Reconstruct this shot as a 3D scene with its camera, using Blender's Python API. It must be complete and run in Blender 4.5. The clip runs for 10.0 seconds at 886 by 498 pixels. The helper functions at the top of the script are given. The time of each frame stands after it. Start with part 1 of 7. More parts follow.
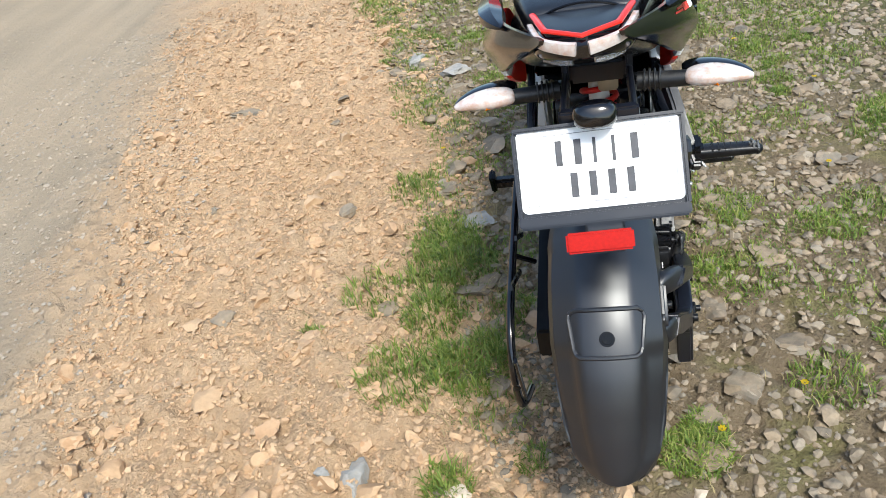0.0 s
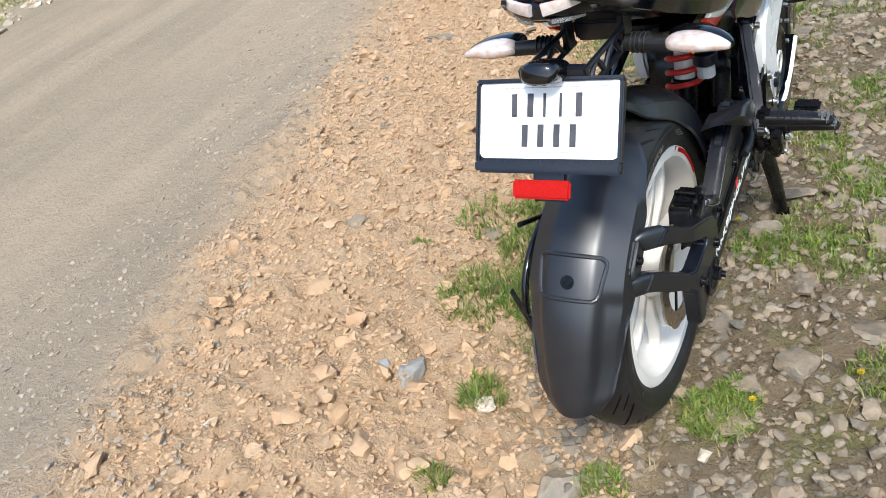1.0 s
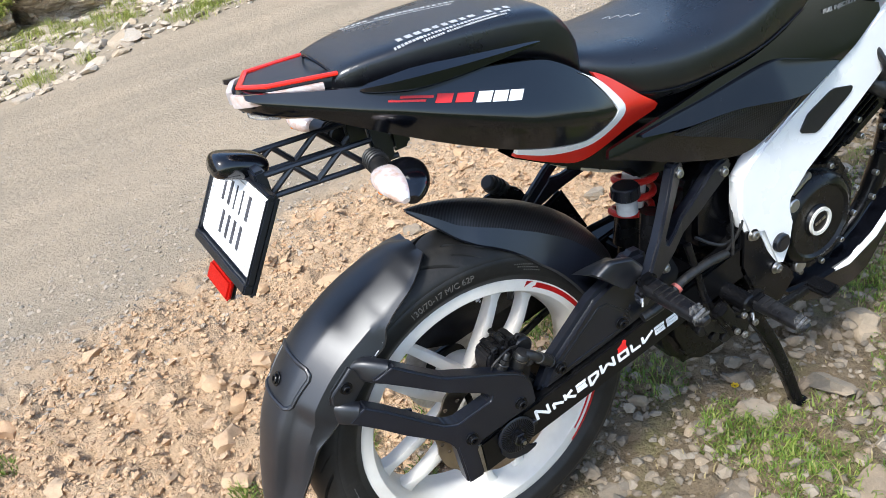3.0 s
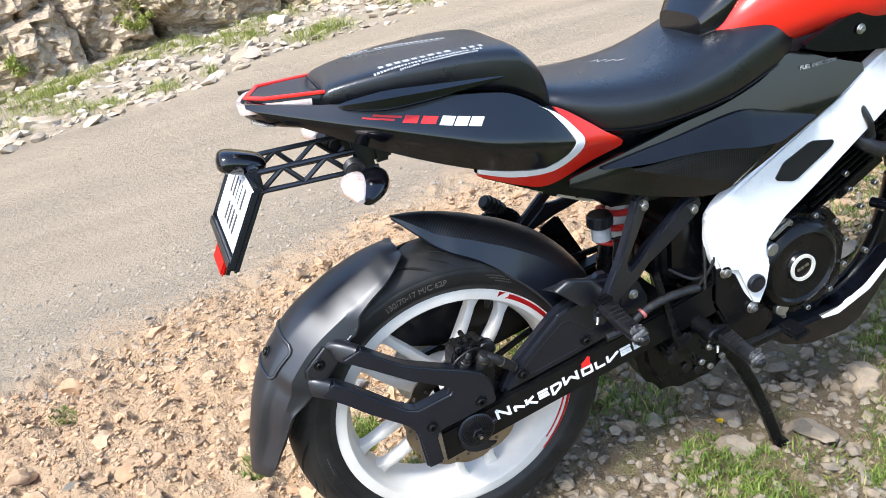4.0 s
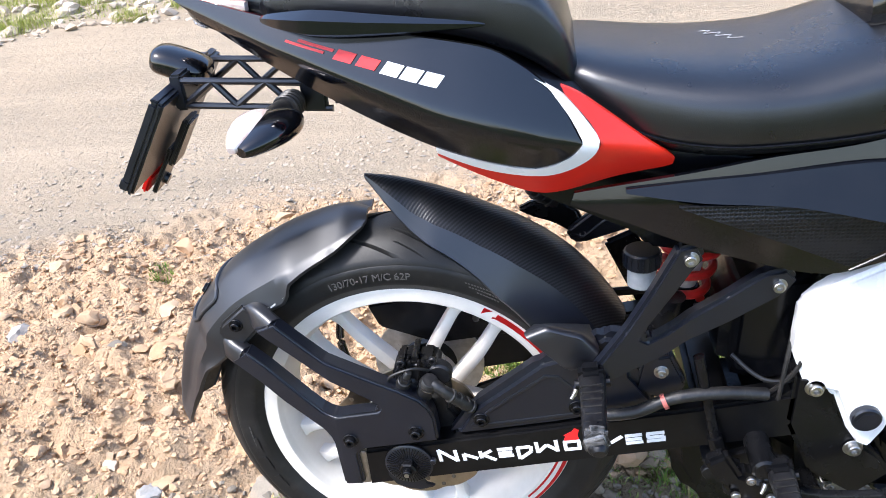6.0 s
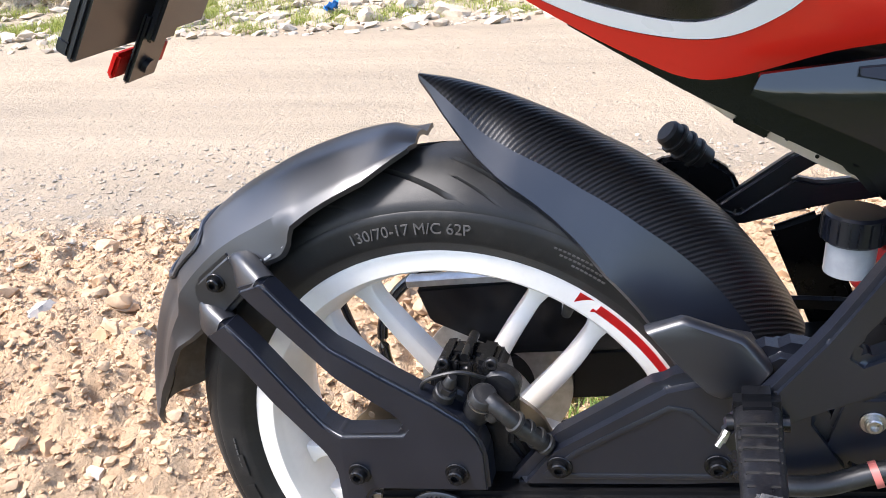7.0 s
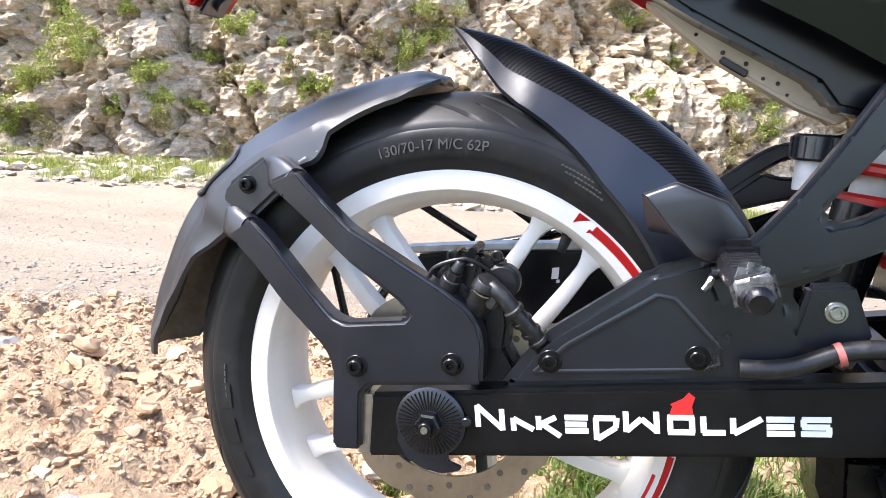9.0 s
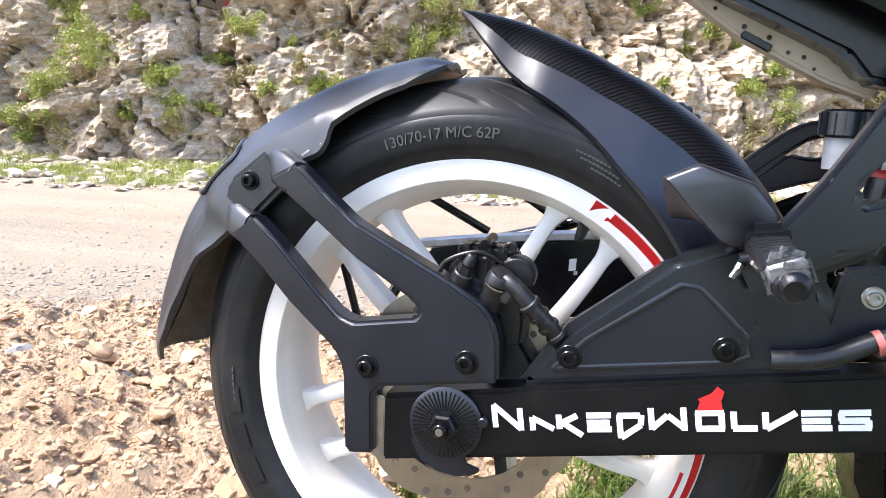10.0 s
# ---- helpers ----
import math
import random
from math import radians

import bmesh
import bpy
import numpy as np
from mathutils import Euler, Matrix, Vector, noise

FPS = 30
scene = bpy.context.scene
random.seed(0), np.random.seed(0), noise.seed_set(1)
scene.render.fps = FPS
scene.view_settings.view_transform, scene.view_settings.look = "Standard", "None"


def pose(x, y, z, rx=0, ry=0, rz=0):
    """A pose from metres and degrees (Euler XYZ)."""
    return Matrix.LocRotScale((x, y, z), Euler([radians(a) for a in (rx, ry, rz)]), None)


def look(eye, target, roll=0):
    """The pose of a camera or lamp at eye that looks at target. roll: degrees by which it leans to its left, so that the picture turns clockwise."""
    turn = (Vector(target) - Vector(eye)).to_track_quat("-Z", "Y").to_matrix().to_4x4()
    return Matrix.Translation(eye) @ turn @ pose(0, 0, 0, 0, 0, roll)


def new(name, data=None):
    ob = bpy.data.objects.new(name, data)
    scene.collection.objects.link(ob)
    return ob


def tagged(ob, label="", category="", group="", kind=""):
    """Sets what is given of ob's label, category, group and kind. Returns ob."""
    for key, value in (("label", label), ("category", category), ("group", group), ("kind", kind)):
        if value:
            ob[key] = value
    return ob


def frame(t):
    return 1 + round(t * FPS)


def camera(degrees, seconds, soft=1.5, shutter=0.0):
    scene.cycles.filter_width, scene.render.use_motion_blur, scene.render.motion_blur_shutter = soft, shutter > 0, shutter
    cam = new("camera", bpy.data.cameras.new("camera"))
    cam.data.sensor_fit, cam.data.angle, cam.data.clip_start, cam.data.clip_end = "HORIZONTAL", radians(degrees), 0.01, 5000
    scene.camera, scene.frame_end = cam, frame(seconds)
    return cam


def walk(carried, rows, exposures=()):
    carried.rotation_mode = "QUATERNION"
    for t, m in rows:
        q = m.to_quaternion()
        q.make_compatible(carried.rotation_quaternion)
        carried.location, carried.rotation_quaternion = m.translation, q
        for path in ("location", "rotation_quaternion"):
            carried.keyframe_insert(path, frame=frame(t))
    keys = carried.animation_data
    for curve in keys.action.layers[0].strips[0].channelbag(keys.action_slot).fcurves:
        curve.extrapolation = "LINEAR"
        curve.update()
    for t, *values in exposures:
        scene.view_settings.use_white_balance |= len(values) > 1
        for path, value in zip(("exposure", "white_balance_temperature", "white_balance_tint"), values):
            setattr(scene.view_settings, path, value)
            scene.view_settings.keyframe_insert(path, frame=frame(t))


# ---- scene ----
cam = camera(58.0, 10.0, soft=0.5)
PATH = [
    (0, (0.031, -1.157, 1.307), (-0.407, 0.431, 0.172), -13.0),
    (0.5, (0.298, -1.183, 1.29), (-0.398, 0.285, 0.125), -15.3),
    (1, (0.473, -1.143, 1.303), (-0.563, 0.137, 0.169), -18.2),
    (1.5, (0.693, -0.95, 1.305), (-0.516, 0.23, 0.233), -18.1),
    (2, (0.736, -0.717, 1.275), (-0.459, 0.489, 0.218), -13.1),
    (2.5, (0.813, -0.545, 1.248), (-0.547, 0.448, 0.167), -12.7),
    (2.7, (0.882, -0.464, 1.23), (-0.599, 0.347, 0.158), -14.1),
    (3.8, (1.169, -0.325, 1.195), (-0.537, 0.166, 0.273), -11.9),
    (4, (1.204, -0.264, 1.207), (-0.532, 0.178, 0.319), -11.8),
    (4.5, (1.3, 0.072, 1.163), (-0.516, 0.115, 0.327), -13.3),
    (5, (1.297, 0.222, 1.176), (-0.503, 0.068, 0.318), -13.1),
    (5.5, (1.101, 0.213, 1.094), (-0.637, -0.033, 0.135), -9.0),
    (5.7, (1.036, 0.214, 1.1), (-0.693, -0.033, 0.125), -7.3),
    (7, (0.663, 0.183, 0.83), (-1.073, -0.363, 0.0), -4.1),
    (7.2, (0.667, 0.172, 0.717), (-1.124, -0.377, 0.017), -1.4),
    (7.5, (0.703, 0.166, 0.611), (-1.146, -0.397, 0.099), 0.8),
    (8, (0.817, 0.176, 0.596), (-1.066, -0.359, 0.184), 2.5),
    (8.5, (0.843, 0.17, 0.592), (-1.064, -0.34, 0.269), 3.6),
    (9, (0.827, 0.171, 0.585), (-1.089, -0.304, 0.267), 4.0),
    (9.5, (0.803, 0.179, 0.583), (-1.112, -0.292, 0.253), 3.3),
    (10, (0.794, 0.168, 0.577), (-1.11, -0.346, 0.248), 2.3),
]
EXPOSURES = [(0.0, 0.66, 6420, 4), (1.0, 0.62, 6270, 6), (2.5, 0.74, 6170, 7), (4.0, 1.03, 6100, 9), (5.5, 1.3, 6050, 12), (7.0, 1.46, 6320, 14), (7.5, 1.58, 6300, 14), (8.0, 1.58, 6270, 15), (10.0, 1.58, 6220, 15)]
walk(cam, [(t, look(eye, target, roll)) for t, eye, target, roll in PATH], EXPOSURES)

# World, sun and exposure
world = bpy.data.worlds.new("sky")
scene.world = world
world.use_nodes = True
_n = world.node_tree.nodes
_sky = _n.new("ShaderNodeTexSky")
_sky.sky_type = "NISHITA"
_sky.sun_disc = False
SUN_FROM = Vector((0.35, -0.62, 1.0)).normalized()
_sky.sun_elevation = math.asin(SUN_FROM.z)
_sky.sun_rotation = math.atan2(SUN_FROM.x, SUN_FROM.y)
_sky.air_density, _sky.dust_density, _sky.ozone_density = 1.0, 1.7, 0.8
_n["Background"].inputs["Strength"].default_value = 0.20
world.node_tree.links.new(_sky.outputs[0], _n["Background"].inputs["Color"])
_sun = bpy.data.lights.new("sun", "SUN")
_sun.energy, _sun.angle, _sun.color = 3.1, radians(12.0), (1.0, 0.965, 0.92)
_sun_ob = new("sun", _sun)
_sun_ob.matrix_world = look(SUN_FROM * 30, (0, 0, 0))


# ---- materials ----
def nodes_of(name):
    m = bpy.data.materials.new(name)
    m.use_nodes = True
    nt = m.node_tree
    return m, nt, nt.nodes["Principled BSDF"]


def add(nt, kind, **values):
    n = nt.nodes.new(kind)
    for k, v in values.items():
        n.inputs[k.replace("_", " ")].default_value = v
    return n


def noise_tex(nt, coord, scale, detail=4.0, rough=0.55, distort=0.0):
    n = add(nt, "ShaderNodeTexNoise", Scale=scale, Detail=detail, Roughness=rough, Distortion=distort)
    nt.links.new(coord, n.inputs["Vector"])
    return n.outputs["Fac"]


def ramp(nt, fac, stops):
    r = nt.nodes.new("ShaderNodeValToRGB")
    while len(r.color_ramp.elements) < len(stops):
        r.color_ramp.elements.new(0.5)
    for e, (p, c) in zip(r.color_ramp.elements, stops):
        e.position, e.color = p, (*c, 1) if len(c) == 3 else (c[0], c[0], c[0], 1)
    nt.links.new(fac, r.inputs[0])
    return r.outputs[0]


def mixc(nt, fac, a, b, mode="MIX"):
    n = nt.nodes.new("ShaderNodeMix")
    n.data_type, n.blend_type = "RGBA", mode
    for s, v in ((n.inputs[0], fac), (n.inputs[6], a), (n.inputs[7], b)):
        if hasattr(v, "links"):
            nt.links.new(v, s)
        elif isinstance(v, (int, float)):
            s.default_value = v
        else:
            s.default_value = (*v, 1)
    return n.outputs[2]


def mathn(nt, op, a, b=0.0, clamp=False):
    n = nt.nodes.new("ShaderNodeMath")
    n.operation, n.use_clamp = op, clamp
    for s, v in zip(n.inputs, (a, b)):
        if hasattr(v, "links"):
            nt.links.new(v, s)
        else:
            s.default_value = v
    return n.outputs[0]


def bump(nt, bsdf, height, strength, dist):
    b = add(nt, "ShaderNodeBump", Strength=strength, Distance=dist)
    nt.links.new(height, b.inputs["Height"])
    nt.links.new(b.outputs[0], bsdf.inputs["Normal"])


def pos(nt):
    return nt.nodes.new("ShaderNodeNewGeometry").outputs["Position"]


def objc(nt):
    return nt.nodes.new("ShaderNodeTexCoord").outputs["Object"]


def surface(name, c0, c1, rough=0.5, metal=0.0, scale=30.0, grain=400.0, relief=0.1, depth=0.0005, spread=0.12, dust=0.0, coat=0.0, spec=0.5):
    """A painted, moulded or cast surface: two tones, uneven gloss, fine grain, a little dust on top faces."""
    m, nt, b = nodes_of(name)
    co = objc(nt)
    big, fine = noise_tex(nt, co, scale, 5, 0.6), noise_tex(nt, co, grain, 3, 0.6)
    col = mixc(nt, ramp(nt, big, [(0.35, (0.0,)), (0.7, (1.0,))]), c0, c1)
    if dust:
        spk = noise_tex(nt, co, scale * 2.3, 6, 0.7)
        col = mixc(nt, mathn(nt, "MULTIPLY", ramp(nt, spk, [(0.52, (0.0,)), (0.78, (1.0,))]), dust), col, (0.36, 0.31, 0.25))
    nt.links.new(col, b.inputs["Base Color"])
    r = mathn(nt, "ADD", mathn(nt, "MULTIPLY", mathn(nt, "SUBTRACT", big, 0.5), spread * 2), rough, True)
    nt.links.new(r, b.inputs["Roughness"])
    b.inputs["Metallic"].default_value = metal
    b.inputs["Specular IOR Level"].default_value = spec
    if coat:
        b.inputs["Coat Weight"].default_value, b.inputs["Coat Roughness"].default_value = coat, 0.08
    bump(nt, b, fine, relief, depth)
    return m


M_BLACK_MATT = surface("matt_black_plastic", (0.0038, 0.0050, 0.0092), (0.0066, 0.0082, 0.0138), 0.31, 0, 14, 1500, 0.22, 0.0003, 0.08, 0.006, spec=0.64)
M_FENDER = surface("semi_gloss_black_plastic", (0.0044, 0.0051, 0.0078), (0.0078, 0.0087, 0.0120), 0.42, 0, 10, 1500, 0.12, 0.0003, 0.09, 0.006, spec=0.85)
M_BLACK_SATIN = surface("satin_black_plastic", (0.0020, 0.0022, 0.0034), (0.0034, 0.0037, 0.0052), 0.24, 0, 12, 900, 0.05, 0.0002, 0.08, 0.004, spec=0.38)
M_BLACK_GLOSS = surface("gloss_black_paint", (0.0017, 0.0019, 0.0032), (0.0028, 0.0031, 0.0047), 0.13, 0, 9, 700, 0.03, 0.0002, 0.06, 0.003, 0.0, 0.7)
M_BLACK_METAL = surface("black_coated_metal", (0.0028, 0.0029, 0.0036), (0.0052, 0.0053, 0.006), 0.26, 0.0, 25, 700, 0.12, 0.0003, 0.10, 0.006, spec=0.3)
M_ARM = surface("black_painted_steel", (0.0025, 0.0025, 0.003), (0.004, 0.004, 0.0045), 0.34, 0.0, 18, 900, 0.06, 0.0002, 0.10, 0.02, spec=0.3)
M_GREASY = surface("greasy_dark_metal", (0.0035, 0.0037, 0.005), (0.010, 0.010, 0.0115), 0.34, 0.1, 60, 500, 0.4, 0.0008, 0.2, 0.05, spec=0.4)
M_RUBBER = surface("tyre_rubber", (0.0095, 0.0092, 0.0088), (0.018, 0.0172, 0.0162), 0.48, 0, 18, 700, 0.25, 0.0004, 0.12, 0.04, spec=0.3)
M_RUBBER_TREAD_TEXT = surface("worn_rubber_lettering", (0.062, 0.059, 0.056), (0.09, 0.086, 0.081), 0.6, 0, 30, 700, 0.2, 0.0003, 0.1, 0.1, spec=0.35)
M_HOSE = surface("rubber_hose", (0.007, 0.007, 0.008), (0.013, 0.013, 0.013), 0.42, 0, 40, 700, 0.15, 0.0003, 0.1, 0.12)
M_WHITE = surface("white_gloss_paint", (0.82, 0.82, 0.815), (0.77, 0.77, 0.765), 0.28, 0, 8, 500, 0.03, 0.0002, 0.08, 0.04, 0.4)
M_WHITE_RIM = surface("dusty_white_wheel_paint", (0.74, 0.70, 0.635), (0.66, 0.61, 0.54), 0.42, 0, 14, 600, 0.06, 0.0002, 0.12, 0.14)
M_RED = surface("red_gloss_paint", (0.66, 0.020, 0.008), (0.60, 0.016, 0.007), 0.30, 0, 8, 500, 0.02, 0.0002, 0.06, 0.012, 0.15)
M_RED_STICKER = surface("red_vinyl_sticker", (0.70, 0.022, 0.022), (0.62, 0.018, 0.018), 0.35, 0, 20, 500, 0.03, 0.0002, 0.06)
M_WHITE_STICKER = surface("white_vinyl_sticker", (0.80, 0.80, 0.80), (0.74, 0.74, 0.74), 0.42, 0, 20, 500, 0.03, 0.0002, 0.06)
M_GREY_PRINT = surface("faded_white_print", (0.50, 0.50, 0.50), (0.22, 0.22, 0.22), 0.5, 0, 220, 500, 0.03, 0.0002, 0.06)
M_SEAT = surface("black_vinyl_seat_cover", (0.0032, 0.0035, 0.0048), (0.0055, 0.0059, 0.0075), 0.29, 0, 10, 1100, 0.5, 0.0004, 0.08, 0.006, spec=0.8)
M_STEEL = surface("zinc_plated_steel", (0.55, 0.54, 0.52), (0.38, 0.36, 0.33), 0.32, 1.0, 60, 500, 0.1, 0.0003, 0.12)
M_DISC = surface("worn_brake_disc_steel", (0.50, 0.44, 0.36), (0.36, 0.30, 0.24), 0.35, 1.0, 30, 900, 0.2, 0.0003, 0.12)
M_ALU = surface("cast_aluminium", (0.48, 0.48, 0.47), (0.36, 0.35, 0.34), 0.45, 1.0, 60, 500, 0.25, 0.0005, 0.12)
M_WORN_ALU = surface("scuffed_bare_alloy", (0.20, 0.20, 0.20), (0.006, 0.006, 0.007), 0.22, 0.35, 95, 400, 0.5, 0.001, 0.15)
M_SPRING = surface("red_spring_paint", (0.55, 0.02, 0.015), (0.45, 0.016, 0.012), 0.35, 0, 30, 500, 0.05, 0.0002, 0.08, 0.06)
M_FADED_RED = surface("faded_red_tape", (0.42, 0.12, 0.10), (0.34, 0.09, 0.075), 0.5, 0, 40, 500, 0.1, 0.0002, 0.08, 0.1)
M_PALE_PLASTIC = surface("pale_translucent_plastic", (0.62, 0.60, 0.54), (0.52, 0.50, 0.44), 0.4, 0, 30, 500, 0.05, 0.0002, 0.08)
M_CUP = surface("clouded_cup_plastic", (0.34, 0.35, 0.36), (0.26, 0.27, 0.28), 0.3, 0, 60, 500, 0.05, 0.0002, 0.08)
M_MUDDY = surface("mud_spattered_plastic", (0.085, 0.062, 0.042), (0.15, 0.115, 0.08), 0.8, 0, 40, 500, 0.3, 0.0006, 0.08, 0.2)
# under tray's tan is lightened to stand for light thrown up by the ground
M_TAN_UNDER = surface("ground_lit_inner_plastic", (0.44, 0.37, 0.28), (0.54, 0.46, 0.36), 0.7, 0, 22, 500, 0.2, 0.0004, 0.08)
M_ORANGE = surface("orange_reflector_plastic", (0.75, 0.19, 0.01), (0.65, 0.15, 0.01), 0.2, 0, 30, 500, 0.05, 0.0002, 0.05)
M_REFLECTOR = surface("red_reflector_plastic", (0.40, 0.006, 0.003), (0.30, 0.004, 0.002), 0.4, 0, 260, 600, 0.3, 0.0005, 0.05, 0, 0.0, 0.15)
M_INK = surface("black_plate_ink", (0.03, 0.03, 0.035), (0.06, 0.06, 0.07), 0.5, 0, 60, 500, 0.05, 0.0002, 0.05)
M_PLATE = surface("white_plate_sheet", (0.86, 0.86, 0.85), (0.82, 0.82, 0.81), 0.38, 0, 25, 700, 0.06, 0.0002, 0.08, 0.05)
M_BLUE_BAG = surface("blue_plastic_litter", (0.02, 0.16, 0.55), (0.03, 0.22, 0.62), 0.4, 0, 60, 300, 0.2, 0.001, 0.05)
M_LAMP_SILVER = surface("silvered_lamp_reflector", (0.70, 0.66, 0.65), (0.56, 0.36, 0.27), 0.15, 0.25, 70, 320, 0.5, 0.001, 0.1)


def carbon():
    """Twill weave: fine raised cords running slantwise round the wheel, broken by the cross threads."""
    m, nt, b = nodes_of("carbon_weave_plastic")
    sep = nt.nodes.new("ShaderNodeSeparateXYZ")
    nt.links.new(objc(nt), sep.inputs[0])
    arc = mathn(nt, "MULTIPLY", mathn(nt, "ARCTAN2", mathn(nt, "SUBTRACT", sep.outputs[2], 0.309), sep.outputs[1]), 0.34)
    k = 2 * math.pi / 0.0038
    cord = mathn(nt, "SINE", mathn(nt, "MULTIPLY", mathn(nt, "SUBTRACT", mathn(nt, "MULTIPLY", sep.outputs[0], 0.72), mathn(nt, "MULTIPLY", arc, 0.70)), k))
    cross = mathn(nt, "SINE", mathn(nt, "MULTIPLY", mathn(nt, "ADD", sep.outputs[0], arc), k * 1.1))
    weave = mathn(nt, "ADD", mathn(nt, "ADD", mathn(nt, "MULTIPLY", cord, 0.42), mathn(nt, "MULTIPLY", cross, 0.10)), 0.5)
    weave = ramp(nt, weave, [(0.30, (0.0,)), (0.80, (1.0,))])
    nt.links.new(mixc(nt, weave, (0.003, 0.003, 0.004), (0.017, 0.017, 0.019)), b.inputs["Base Color"])
    b.inputs["Roughness"].default_value = 0.36
    b.inputs["Specular IOR Level"].default_value = 0.4
    bump(nt, b, weave, 0.4, 0.0005)
    return m


M_CARBON = carbon()


def mesh_insert():
    """Black moulded mesh: a close grid of small dark cells."""
    m, nt, b = nodes_of("moulded_black_mesh")
    v = nt.nodes.new("ShaderNodeTexVoronoi")
    v.inputs["Scale"].default_value = 230
    v.inputs["Randomness"].default_value = 0.15
    nt.links.new(objc(nt), v.inputs["Vector"])
    cell = ramp(nt, v.outputs["Distance"], [(0.25, (0.0,)), (0.55, (1.0,))])
    nt.links.new(mixc(nt, cell, (0.0015, 0.0015, 0.002), (0.010, 0.010, 0.012)), b.inputs["Base Color"])
    b.inputs["Roughness"].default_value = 0.4
    b.inputs["Specular IOR Level"].default_value = 0.35
    bump(nt, b, cell, 0.6, 0.0008)
    return m


M_MESH = mesh_insert()


def glassy(name, col, rough=0.05, trans=1.0):
    m, nt, b = nodes_of(name)
    co = objc(nt)
    nt.links.new(mixc(nt, noise_tex(nt, co, 60, 4), col, [c * 0.9 for c in col]), b.inputs["Base Color"])
    b.inputs["Roughness"].default_value, b.inputs["Transmission Weight"].default_value, b.inputs["IOR"].default_value = rough, trans, 1.46
    return m


M_LENS = glassy("clear_lamp_lens", (0.95, 0.94, 0.95), 0.07, 0.85)


def soil_mix(nt, co):
    """Dry tan earth."""
    big = noise_tex(nt, co, 1.1, 5, 0.6)
    mid = noise_tex(nt, co, 9, 6, 0.65)
    fine = noise_tex(nt, co, 120, 5, 0.7)
    c = mixc(nt, ramp(nt, big, [(0.3, (0.0,)), (0.7, (1.0,))]), (0.57, 0.383, 0.225), (0.63, 0.455, 0.295))
    c = mixc(nt, mathn(nt, "MULTIPLY", ramp(nt, mid, [(0.4, (0.0,)), (0.72, (1.0,))]), 0.45), c, (0.47, 0.305, 0.175))
    return mixc(nt, mathn(nt, "MULTIPLY", ramp(nt, fine, [(0.35, (1.0,)), (0.6, (0.0,))]), 0.32), c, (0.38, 0.27, 0.175)), mid, fine


